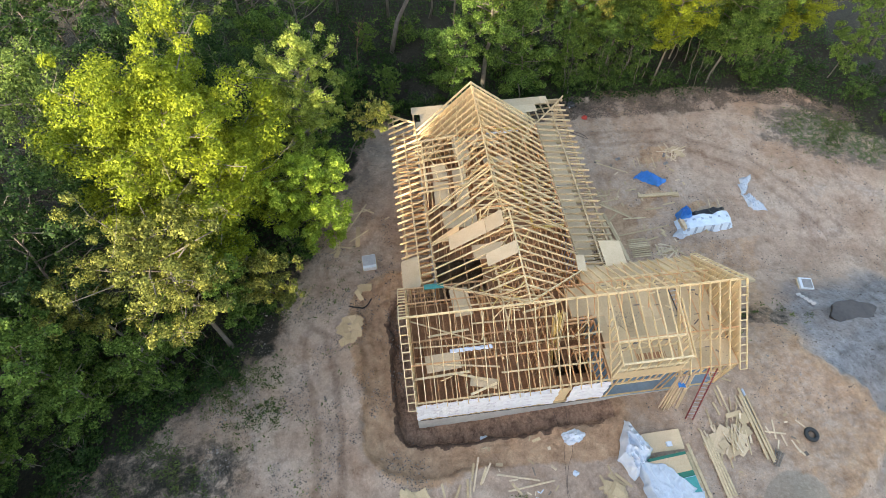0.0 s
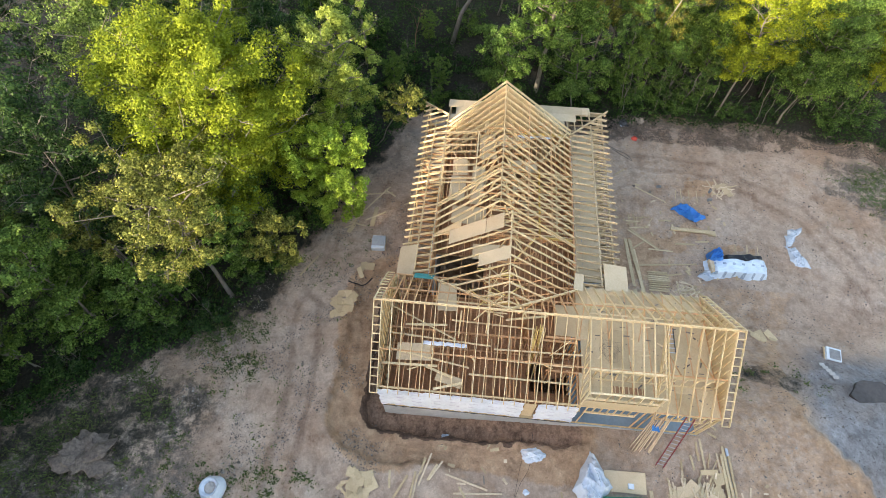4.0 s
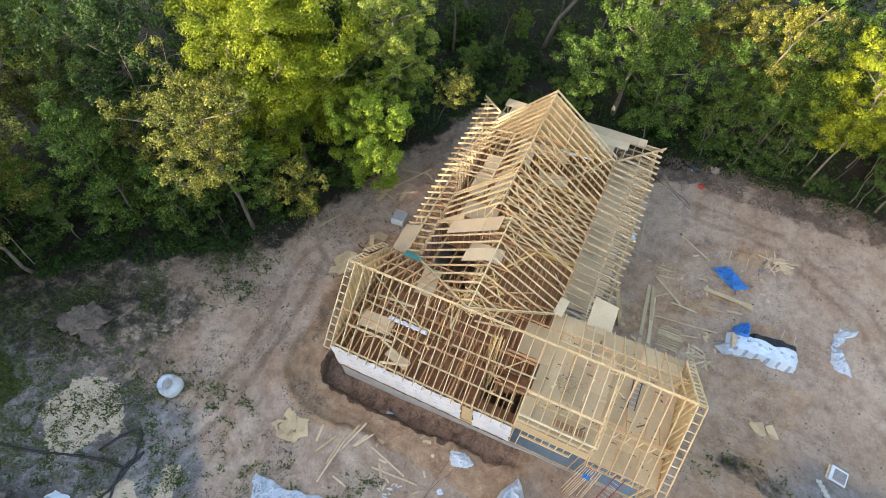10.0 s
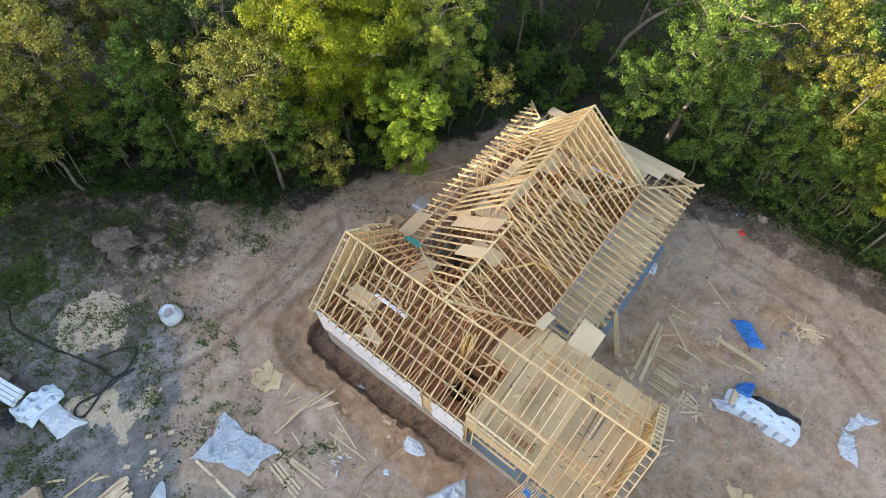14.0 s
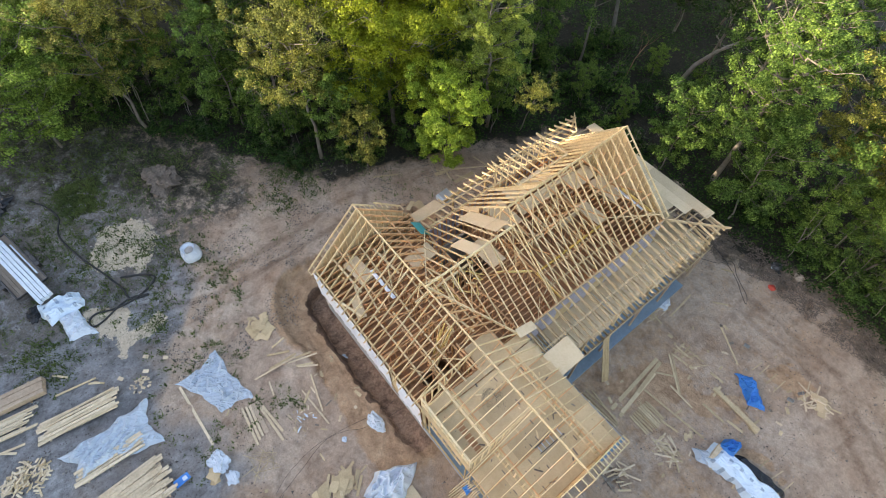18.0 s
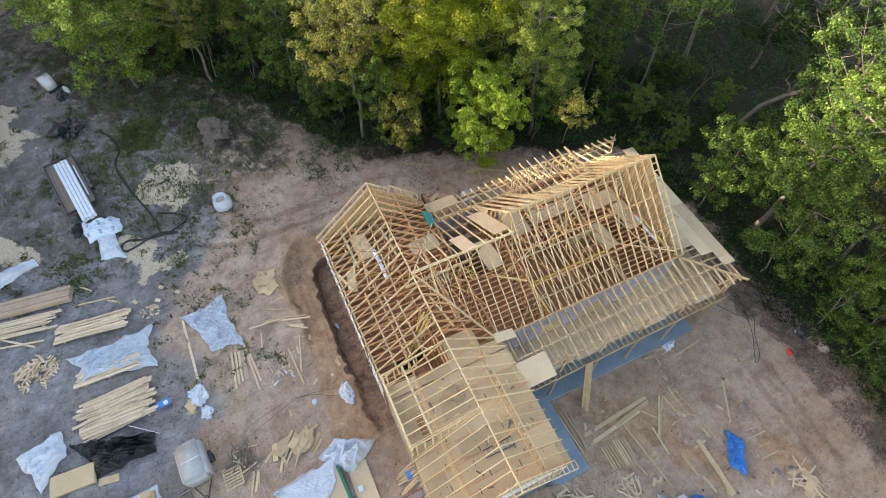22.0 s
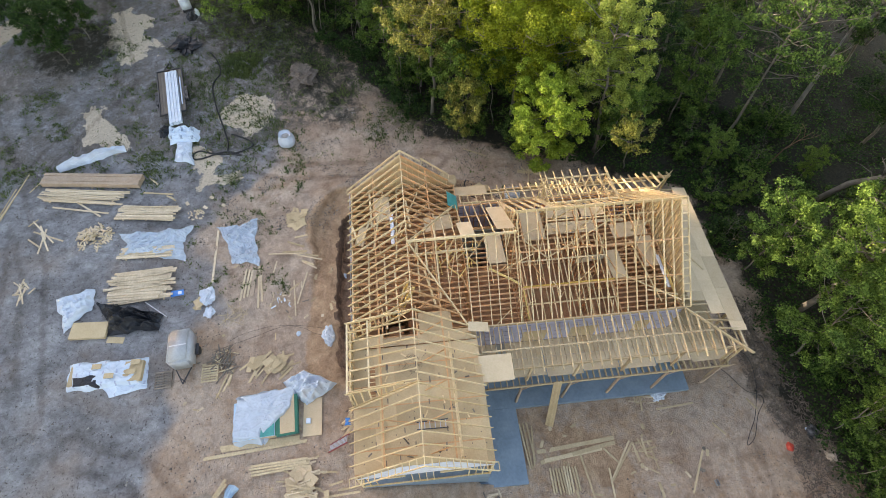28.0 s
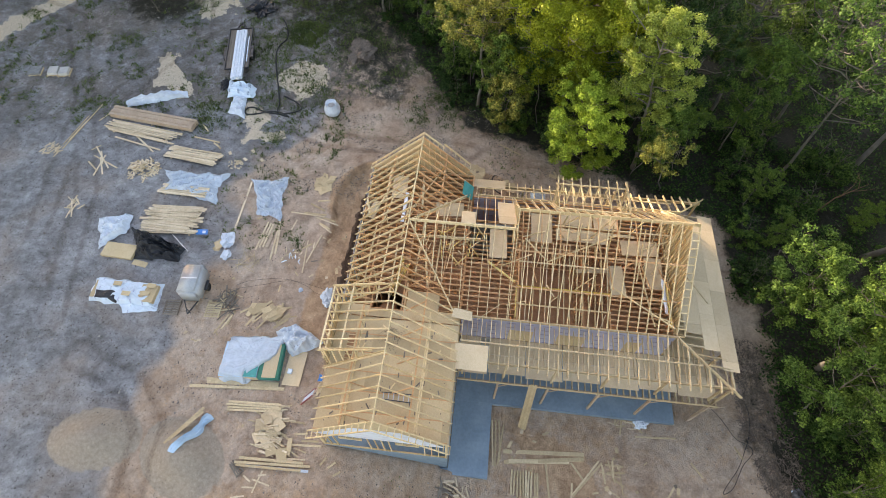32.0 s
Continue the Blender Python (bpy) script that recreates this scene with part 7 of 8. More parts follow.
for s in (-1, 1):
    in_box("fender", T, (-0.4, s * 0.77 - 0.02, 0.55), (0.4, s * 0.93 + 0.02, 0.6), STEEL, bt)
    bm = bmesh.new()
    bmesh.ops.create_cone(bm, cap_ends=True, segments=20, radius1=0.3, radius2=0.3, depth=0.18)
    bmesh.ops.bevel(bm, geom=[e for e in bm.edges if abs(e.verts[0].co.z - e.verts[1].co.z) < 1e-4], offset=0.04, segments=2, affect="EDGES")
    bmesh.ops.rotate(bm, cent=(0, 0, 0), matrix=Matrix.Rotation(radians(90), 3, "X"), verts=bm.verts[:])
    bmesh.ops.translate(bm, vec=(0, s * 0.86, 0.3), verts=bm.verts[:])
    part("wheel", bm, BLACK, bt, "", None, True)
for s in (-1, 1):
    stick("tongue", T @ Vector((1.2, s * 0.5, 0.42)), T @ Vector((2.25, 0, 0.42)), 0.06, 0.08, STEEL, bt)
stick("jack_leg", T @ Vector((2.0, 0, 0.0)), T @ Vector((2.0, 0, 0.7)), 0.05, 0.05, STEEL, bt)
pallet((11.3, -4.0), 5, DIRTY, "old grey pallet standing by the trailer tongue")
pallet((11.05, -1.1), 3, PINE_GREY, "grey slatted pallet on bare soil")
scrap_heap((10.3, -0.3), 0.9, 0.8, 34, "heap of dark old lumber and broken sticks", (DIRTY, PINE_GREY, DIRTY), (0.5, 1.7), 0.07, 0.05, 0.4)
boards([(11.2, 0.1), (12.8, -0.5), (10.9, 0.4), (12.0, 0.2), (11.3, 0.3), (12.4, -0.1)], w=0.12, mat=PINE_GREY)
scrap_heap((10.9, 2.7), 0.95, 1.7, 22, "broken pressed boards heaped on soil", (OSB, PINE_GREY), (0.5, 1.3), 0.14, 0.02, 0.25, 15, OSB)
scrap_heap((5.6, -2.2), 0.4, 0.6, 3, "small scraps of board by plastic", (OSB,), (0.5, 0.9), 0.3, 0.02, 0.05, 1)
blob("plastic_bag", (5.2, -1.95), (0.55, 0.42, 0.3), PLASTIC_W, "crumpled white plastic bag on soil", "plastic bag", 5, False, 0.5)
blob("plastic_bag", (6.5, -1.7), (0.4, 0.3, 0.15), PLASTIC_W, "flat white plastic scrap on soil", "plastic bag", 6, False, 0.5)
scrap_heap((6.0, 3.3), 0.75, 0.85, 28, "scatter of small white and pale scraps", (LUMBER, WHITE_P, PINE_GREY), (0.1, 0.6), 0.07, 0.03, 0.12)
scrap_heap((6.9, 0.0), 0.7, 0.8, 16, "thin sticks fanned on bare soil", (PINE_GREY,), (0.8, 1.6), 0.03, 0.03, 0.1)
boards([(1.8, 2.1), (2.2, 5.0), (2.3, 4.4), (2.9, 6.3), (4.4, 4.2), (7.3, 4.45), (3.85, 5.2), (6.4, 4.55), (2.5, 2.8), (3.5, 2.6), (2.9, 4.8), (3.6, 5.9)], w=0.1, mat=LUMBER)
boards([(0.48, 5.1), (0.6, 4.1), (2.57, 6.0), (2.3, 5.0), (3.3, 5.7), (2.8, 4.75), (2.05, 5.15), (1.8, 3.2), (1.6, 4.9), (0.85, 3.55), (4.7, 4.6), (5.2, 3.9)], w=0.13, mat=PINE_GREY)
scrap_heap((-1.5, 4.2), 1.2, 0.75, 6, "broken pressed boards scattered on soil", (OSB,), (0.5, 1.0), 0.2, 0.015, 0.15, 13, OSB)
blob("plastic_bag", (9.1, 6.85), (0.62, 0.38, 0.4), PLASTIC_W, "white plastic bag tied shut on the trench bank", "plastic bag", 2, True, 0.35)
bulk = thing("bulk_bag", (-9.65, 3.0, gz(-9.65, 3.0)), "full white bulk bag with an open top on weeds", "bulk bag")
bm = bmesh.new()
rings = []
for h, rad in ((0.0, 0.56), (0.15, 0.66), (0.45, 0.70), (0.75, 0.66), (0.95, 0.52), (1.12, 0.46), (1.20, 0.50), (1.08, 0.40), (0.92, 0.30), (0.86, 0.05)):
    ring = []
    for k in range(28):
        a = 6.2832 * k / 28
        f = rad * (1 + 0.10 * noise.noise((math.cos(a) * 1.6, math.sin(a) * 1.6, h * 2.0)) + 0.07 * abs(math.sin(2 * a)) + (0.10 * noise.noise((math.cos(a) * 4, math.sin(a) * 4, h)) if h > 0.9 else 0))
        ring.append(bm.verts.new((f * math.cos(a), f * math.sin(a), h + 0.05 * noise.noise((math.cos(a) * 3, math.sin(a) * 3, 9 + h)))))
    rings.append(ring)
for p, q in zip(rings, rings[1:]):
    for k in range(28):
        bm.faces.new((p[k], p[(k + 1) % 28], q[(k + 1) % 28], q[k]))
bm.faces.new(rings[-1])
part("bag", bm, PLASTIC_W, bulk, "", None, True)
bm = bmesh.new()
bmesh.ops.create_icosphere(bm, subdivisions=3, radius=1.0)
for v in bm.verts:
    v.co = Vector((v.co.x * 0.33, v.co.y * 0.33, 0.93 + 0.09 * v.co.z + 0.05 * noise.noise(v.co * 3)))
part("fill", bm, STONE, bulk, "grey sandy fill")
for a in (0.5, 2.1, 3.7, 5.2):
    e = Vector((0.5 * math.cos(a), 0.5 * math.sin(a), 1.1))
    stick("strap", PLACE[bulk.name] @ e, PLACE[bulk.name] @ (e * 1.35 - Vector((0, 0, 0.75))), 0.06, 0.012, WRAP, bulk)
heap = blob("burnt_heap", (-18.0, 4.0), (1.25, 0.95, 0.38), DEBRIS, "low burnt heap of roots and ash on weeds", "ash heap", 51, False, 0.75)
hr = random.Random(52)
for k in range(40):
    a, d = hr.uniform(0, 6.283), hr.uniform(0.2, 1.4)
    x, y, b, l = -18.0 + d * math.cos(a), 4.0 + 0.8 * d * math.sin(a), hr.uniform(0, 3.14), hr.uniform(0.2, 0.6)
    stick("root", (x, y, gz(x, y) + 0.05), (x + l * math.cos(b), y + l * math.sin(b), gz(x, y) + hr.uniform(0.1, 0.45)), 0.04, 0.04, DIRTY, heap)
blob("litter", (3.66, 7.75), (0.3, 0.12, 0.1), WHITE_P, "white litter in the trench", "litter", 8, False, 0.4)
blob("litter", (8.7, 4.7), (0.16, 0.14, 0.12), WHITE_P, "white carton litter on soil", "litter", 9, False, 0.3)
hose("power_cable", [(9.2, 8.6), (8.9, 6.2), (8.3, 5.0), (8.0, 3.6), (8.6, 1.6), (9.3, -0.6), (9.6, -1.2)], 0.010, BLACK, "thin black power cable across bare soil", "cable")
hose("power_cable", [(8.4, 8.7), (8.5, 7.0), (8.2, 5.4), (7.9, 3.2), (8.2, 1.2), (8.9, -0.3)], 0.009, BLACK, "thin black power cable across bare soil", "cable")

# flat trailer with siding, tank, hose on the weeds
ut = thing("utility_trailer", (-15.85, -7.5, gz(-15.85, -7.5)), "weathered flat utility trailer loaded with white siding", "trailer", "", "", 13.2)
T = PLACE[ut.name]
for k in range(9):
    in_box("deck_plank", T, (-3.0, -1.05 + 0.235 * k, 0.52), (3.0, -0.83 + 0.235 * k, 0.56), DIRTY, ut)
for s in (-1, 1):
    in_box("side_rail", T, (-3.05, s * 1.1 - 0.04, 0.5), (3.05, s * 1.1 + 0.04, 0.68), STEEL, ut)
    in_box("fender", T, (-0.2, s * 1.28 - 0.13, 0.58), (1.5, s * 1.28 + 0.13, 0.64), STEEL, ut)
    for x in (0.25, 1.05):
        bm = bmesh.new()
        bmesh.ops.create_cone(bm, cap_ends=True, segments=18, radius1=0.33, radius2=0.33, depth=0.2)
        bmesh.ops.rotate(bm, cent=(0, 0, 0), matrix=Matrix.Rotation(radians(90), 3, "X"), verts=bm.verts[:])
        bmesh.ops.translate(bm, vec=(x, s * 1.28, 0.33), verts=bm.verts[:])
        part("wheel", bm, BLACK, ut, "", None, True)
for x in (-3.05, 3.0):
    in_box("end_rail", T, (x, -1.1, 0.5), (x + 0.06, 1.1, 0.66), STEEL, ut)
for s in (-1, 1):
    stick("tongue", T @ Vector((-3.0, s * 0.6, 0.5)), T @ Vector((-4.2, 0, 0.5)), 0.07, 0.09, STEEL, ut)
sg = thing("siding_bundle", (-15.0, -7.1, gz(-15.85, -7.5) + 0.57), "long bundle of white siding cartons on a trailer", "siding", "", "", 13.2)
for k in range(4):
    for L in range(2):
        in_box("carton", PLACE[sg.name], (-3.4 + 0.1 * lr.random(), -0.52 + 0.26 * k, 0.17 * L), (3.6 + 0.15 * lr.random(), -0.29 + 0.26 * k, 0.16 + 0.17 * L), WHITE_P, sg)
in_box("spare_length", PLACE[sg.name], (-2.6, 0.62, 0), (1.2, 0.72, 0.1), WHITE_P, sg)
drape("plastic_sheet", [(-11.9, -7.4), (-11.5, -4.6), (-10.2, -4.7), (-9.9, -6.9)], WRAP_SKY, "crumpled printed plastic at the trailer's end", 0.2, 0.2, 20, 0.15, 21)
drape("plastic_sheet", [(-10.2, -6.4), (-10.1, -5.2), (-7.7, -4.7), (-8.1, -6.4)], PLASTIC_W, "white plastic trailing on sand", 0.1, 0.16, 20, 0.06, 22)
blob("black_bag", (-11.4, -7.6), (0.5, 0.4, 0.35), PLASTIC_K, "black plastic bag beside a trailer", "plastic bag", 12, False, 0.4)
blob("black_tarp_heap", (-22.7, -7.3), (1.0, 1.05, 0.45), PLASTIC_K, "black tarp heaped on weeds", "tarp", 13, False, 0.6)
hose("drain_pipe", [(-21.7, -4.9), (-20.6, -4.2), (-18.9, -3.7), (-17.2, -4.2), (-14.7, -3.7), (-12.1, -2.8), (-10.2, -2.2), (-8.9, -2.0), (-8.6, -0.9), (-9.0, -2.3), (-8.2, -4.5), (-8.7, -4.9), (-9.1, -4.3), (-8.75, -2.9), (-8.9, -1.2), (-9.6, 0.0), (-10.4, -0.6), (-11.1, -2.1)], 0.07, BLACK, "black corrugated drain pipe looped on weeds", "pipe")
tt = thing("water_tank", (-28.5, -8.0, gz(-28.5, -8.0)), "white caged water tank on a pallet", "water tank", "", "", 25)
T = PLACE[tt.name]
in_box("pallet_base", T, (-0.6, -0.5, 0), (0.6, 0.5, 0.14), STEEL, tt)
bm = bmesh.new()
bmesh.ops.create_cube(bm, size=1.0)
bmesh.ops.scale(bm, vec=(1.12, 0.94, 0.98), verts=bm.verts[:])
bmesh.ops.bevel(bm, geom=bm.edges[:], offset=0.09, segments=3, affect="EDGES")
bmesh.ops.translate(bm, vec=(0, 0, 0.64), verts=bm.verts[:])
part("tank", bm, POLY, tt, "", None, True)
for k in range(6):
    for s in (-1, 1):
        stick("cage_bar", T @ Vector((-0.55 + 0.22 * k, s * 0.49, 0.14)), T @ Vector((-0.55 + 0.22 * k, s * 0.49, 1.14)), 0.02, 0.02, METAL, tt)
for k in range(6):
    stick("top_bar", T @ Vector((-0.55 + 0.22 * k, -0.49, 1.15)), T @ Vector((-0.55 + 0.22 * k, 0.49, 1.15)), 0.02, 0.02, METAL, tt)
for z in (0.4, 0.65, 0.9, 1.13):
    for s in (-1, 1):
        stick("cage_rail", T @ Vector((-0.58, s * 0.495, z)), T @ Vector((0.58, s * 0.495, z)), 0.02, 0.02, METAL, tt)
blob("pump", (-27.0, -7.3), (0.45, 0.4, 0.5), STEEL, "dark pump beside a water tank", "pump", 14, False, 0.35)
blob("canister", (-27.6, -6.8), (0.22, 0.22, 0.5), POLY, "white canister beside a water tank", "canister", 15, False, 0.1)
for at, tn in (((-11.2, -26.4), 12), ((-11.3, -24.6), 12), ((-11.4, -23.6), 12)):
    p = pallet(at, tn, PINE_GREY, "pallet carrying pale paving slabs")
    pz = gz(*at) + 0.13
    if at[1] > -26:
        sl = thing("slab_pack", (*at, pz), "low pack of pale paving slabs on a pallet", "slab pack", "slab packs", "", tn)
        for k in range(3):
            in_box("slab", PLACE[sl.name], (-0.5, -0.42, 0.085 * k), (0.5, 0.42, 0.08 + 0.085 * k), CONCRETE, sl)
    else:
        sl = thing("block_pack", (*at, pz), "rows of dark concrete blocks on a pallet", "block pack", "slab packs", "", tn)
        for i in range(3):
            for j in range(5):
                in_box("block", PLACE[sl.name], (-0.55 + 0.37 * i, -0.52 + 0.21 * j, 0), (-0.2 + 0.37 * i, -0.34 + 0.21 * j, 0.19), BLOCK, sl)
boards([(-2.1, -19.1), (-7.7, -18.1), (-3.2, -19.05), (-6.8, -18.3), (-2.6, -19.3), (-6.2, -18.7), (-5.7, -17.5), (-6.7, -16.9), (-2.3, -16.6), (-2.9, -16.0)], w=0.08, mat=PINE_GREY)
boards([(-1.7, -16.0), (-0.6, -13.5), (0.4, -15.1), (-1.9, -15.1), (-2.7, -16.3), (-0.5, -14.2), (-1.6, -15.4), (0.2, -14.4), (-2.2, -15.6), (-0.9, -14.9), (-1.0, -16.2), (-0.1, -15.0)], w=0.12, mat=LUMBER, lift=0.04)
scrap_heap((-2.0, -20.0), 0.8, 0.9, 26, "small heap of pale offcuts on gravel", (LUMBER,), (0.2, 0.7), 0.09, 0.04, 0.25)
scrap_heap((3.6, -15.3), 0.9, 0.8, 18, "scattered pale offcuts on gravel", (LUMBER,), (0.4, 1.0), 0.11, 0.04, 0.2)


def concrete_block(x, y, turn):
    t = thing("concrete_block", (x, y, gz(x, y)), "grey hollow concrete block on bare soil", "concrete block", "concrete blocks", "", turn)
    T = PLACE[t.name]
    for lo, hi in (((-0.2, -0.1, 0), (0.2, -0.065, 0.19)), ((-0.2, 0.065, 0), (0.2, 0.1, 0.19)), ((-0.2, -0.063, 0), (-0.165, 0.063, 0.19)), ((-0.018, -0.063, 0), (0.018, 0.063, 0.19)), ((0.165, -0.063, 0), (0.2, 0.063, 0.19))):
        in_box("shell", T, lo, hi, BLOCK, t)


for x, y, tn in ((-5.05, -9.45, 80), (25.17, 30.92, 20), (25.37, 31.93, 60), (20.84, 32.06, 10)):
    concrete_block(x, y, tn)

# the yard behind
FIELDSTONE = plain("fieldstone", (0.26, 0.20, 0.15), (0.42, 0.34, 0.27), 3.0, 0.9, 0.0, 0.5)
drape("blue_tarp", [(21.4, 29.6), (22.5, 30.35), (24.4, 28.8), (23.4, 28.2)], TARP, "bright blue tarp crumpled on bare soil", 0.08, 0.26, 22, 0.10, 31, "tarp", ragged=0.2)
loose_board((21.25, 27.35), (25.0, 27.25), 0.3, 0.16, PINE_GREY, 0.05, "heavy timber beam on blocks in the yard", "timber_beam", "beam", "timber beams")
loose_board((23.0, 27.5), (25.0, 27.0), 0.24, 0.12, PINE_GREY, 0.05, "heavy timber beam on blocks in the yard", "timber_beam", "beam", "timber beams")
boards([(21.45, 25.85), (23.15, 25.95), (23.25, 26.25), (24.4, 26.4), (20.4, 28.25), (21.45, 28.3), (21.5, 27.9), (21.6, 26.9), (24.6, 28.0), (24.5, 26.9)], w=0.16, mat=PINE_GREY)
yp = thing("wrapped_pack", (25.9, 23.75, gz(25.9, 23.75)), "long pack of lumber under white printed wrap", "wrapped pack", "", "", 5)
for k in range(7):
    for j in range(6):
        in_box("plank", PLACE[yp.name], (-2.1, -0.55 + 0.2 * j, 0.12 + 0.075 * k), (2.15, -0.37 + 0.2 * j, 0.19 + 0.075 * k), LUMBER, yp)
for x in (-1.6, 0, 1.5):
    in_box("bearer", PLACE[yp.name], (x, -1.0, 0.0), (x + 0.12, 0.9, 0.11), PINE_GREY, yp)
drape("torn_wrap", [(23.6, 22.75), (28.45, 22.95), (28.5, 24.5), (23.6, 24.4)], WRAP_SKY, "white wrap with dark print over lumber", 0.74, 0.07, 26, 0.0, 32, ragged=0.2)
drape("black_tarp", [(24.8, 24.2), (28.3, 24.3), (28.3, 25.0), (25.0, 24.85)], PLASTIC_K, "black underside of wrap folded back", 0.60, 0.08, 16, 0.0, 33, "tarp")
drape("blue_tarp", [(23.7, 23.9), (25.0, 23.95), (24.8, 25.2), (23.9, 25.1)], TARP, "bright blue tarp bunched on a wrapped pack", 0.72, 0.2, 16, 0.2, 34, "tarp")
drape("plastic_sheet", [(22.8, 22.8), (23.7, 23.6), (25.0, 22.9), (23.5, 22.4)], PLASTIC, "crumpled clear plastic beside a wrapped pack", 0.08, 0.14, 16, 0.06, 35)
drape("plastic_strip", [(31.0, 24.5), (32.2, 24.7), (31.4, 26.6), (30.6, 26.4)], PLASTIC, "crumpled end of a clear plastic strip on soil", 0.05, 0.14, 18, 0.04, 36, ragged=0.3)
drape("plastic_strip", [(30.6, 26.4), (31.4, 26.6), (32.7, 28.6), (31.2, 28.3)], PLASTIC, "long strip of clear plastic on pale soil", 0.05, 0.14, 18, 0.04, 37, ragged=0.25, pinch=0.1)
scrap_heap((26.4, 32.3), 1.0, 0.8, 26, "heap of pale offcuts in the yard", (PINE_GREY, LUMBER), (0.6, 1.8), 0.1, 0.04, 0.3, 4, OSB_PALE)
boards([(18.7, 31.9), (21.3, 30.3), (17.7, 27.2), (20.0, 25.2), (18.1, 23.4), (22.95, 23.95), (17.9, 25.1), (18.9, 25.9), (15.7, 29.6), (15.5, 32.4), (19.9, 25.2), (17.6, 27.0)], w=0.12, mat=PINE_GREY)
boards([(17.3, 26.0), (17.7, 20.5), (17.6, 26.0), (18.4, 20.6), (17.9, 25.0), (18.3, 20.9)], w=0.26, t=0.06, mat=PINE_GREY, label="broad heavy plank on bare soil", group="broad planks")
for k in range(10):
    y = 21.15 + 0.19 * k
    loose_board((18.75 + 0.15 * lr.random(), y), (20.35 + 0.25 * lr.random(), y + lr.uniform(-0.06, 0.06)), 0.12, 0.06, PINE_GREY, 0.02, "short plank in a row on bare soil", "board", "board", "row of short planks")
boards([(15.7, 19.6), (18.7, 19.85), (15.65, 19.85), (18.75, 20.0), (15.6, 20.1), (18.3, 20.3), (15.9, 20.45), (18.6, 20.15)], w=0.1, mat=PINE_GREY)
scrap_heap((22.0, 21.4), 1.1, 0.7, 26, "scattered sawn offcuts behind the garage", (PINE_GREY, LUMBER), (0.3, 1.2), 0.1, 0.04, 0.15)
scrap_heap((20.9, 17.3), 0.9, 1.2, 30, "offcuts heaped at the corner of the slab", (PINE_GREY, LUMBER, DIRTY), (0.4, 1.5), 0.1, 0.05, 0.3)
scrap_heap((26.6, 17.8), 1.0, 0.5, 3, "broken boards lying on pale soil", (OSB,), (0.5, 0.9), 0.2, 0.02, 0.06, 5, OSB)
scrap_heap((22.1, 23.1), 0.3, 0.5, 4, "small blocks on bare soil", (PINE_GREY,), (0.3, 0.6), 0.2, 0.05, 0.05)
scrap_heap((14.75, 29.0), 0.5, 1.0, 14, "offcuts along the slab edge", (PINE_GREY, LUMBER), (0.4, 1.3), 0.1, 0.04, 0.12)
blob("plastic_bag", (14.7, 30.0), (0.35, 0.4, 0.28), PLASTIC_W, "white plastic bag at the slab edge", "plastic bag", 21, False, 0.5)
boards([(17.8, 28.6), (17.8, 27.4), (18.2, 28.7), (18.3, 27.5), (17.5, 27.9), (18.6, 27.9), (20.8, 24.3), (20.7, 23.8), (19.6, 26.9), (19.7, 26.5)], w=0.12, mat=PINE_GREY)
hose("power_cable", [(11.5, 36.4), (12.7, 37.6), (14.4, 37.6), (15.8, 37.0), (17.1, 36.3), (18.2, 35.4), (18.75, 35.1), (18.3, 35.8), (16.8, 36.7), (15.9, 37.5), (15.4, 37.3), (15.0, 36.5), (13.4, 35.4), (12.6, 34.4)], 0.022, BLACK, "black power cable looped on bare soil", "cable")
blob("red_can", (19.17, 37.87), (0.28, 0.22, 0.22), RED_P, "small red can on bare soil", "can", 22, False, 0.2)
blob("boulder", (20.0, 40.4), (0.36, 0.30, 0.26), FIELDSTONE, "tan boulder at the wood's edge", "boulder", 23, False, 0.3)
blob("boulder", (18.3, 40.0), (0.4, 0.35, 0.3), STEEL, "dark stump at the wood's edge", "stump", 24, False, 0.4)
pp = pallet((31.2, 16.5), -12, PINE_GREY, "pallet with a pale board load")
ps = thing("white_pack", (31.2, 16.5, gz(31.2, 16.5) + 0.13), "white wrapped pack on a pallet", "pack", "", "", -12)
in_box("load", PLACE[ps.name], (-0.5, -0.5, 0), (0.5, 0.5, 0.22), POLY, ps)
in_box("grey_board", PLACE[ps.name], (-0.3, -0.4, 0.224), (0.42, 0.36, 0.25), BLOCK, ps)
pl = pallet((-3.2, 22.2), 3, PINE_GREY, "pallet beside the side porch")
gp = thing("covered_pack", (-3.2, 22.2, gz(-3.2, 22.2) + 0.13), "low pack under grey plastic on a pallet", "pack", "", "", 3)
in_box("load", PLACE[gp.name], (-0.52, -0.6, 0), (0.52, 0.6, 0.4), POLY, gp)
in_box("cover", PLACE[gp.name], (-0.5, -0.35, 0.404), (0.5, 0.55, 0.43), GREY_PAINT, gp)
for k in range(5):
    x, y = 29.9 + 0.1 * k, 15.6 - 0.27 * k
    loose_board((x, y), (x + 0.35, y + 0.02), 0.22, 0.06, CONCRETE, 0.0, "pale paving stone on bare soil", "paving_stone", "paving stone", "paving stones")
boards([(22.72, 30.85), (22.76, 32.09), (24.09, 30.57), (24.16, 31.91), (22.2, 30.8), (22.3, 31.8), (23.4, 30.7), (23.5, 31.9)], w=0.07, mat=PINE_GREY, label="thin stick lying in a dug patch", group="sticks in dug patches", name="stick", cat="stick")
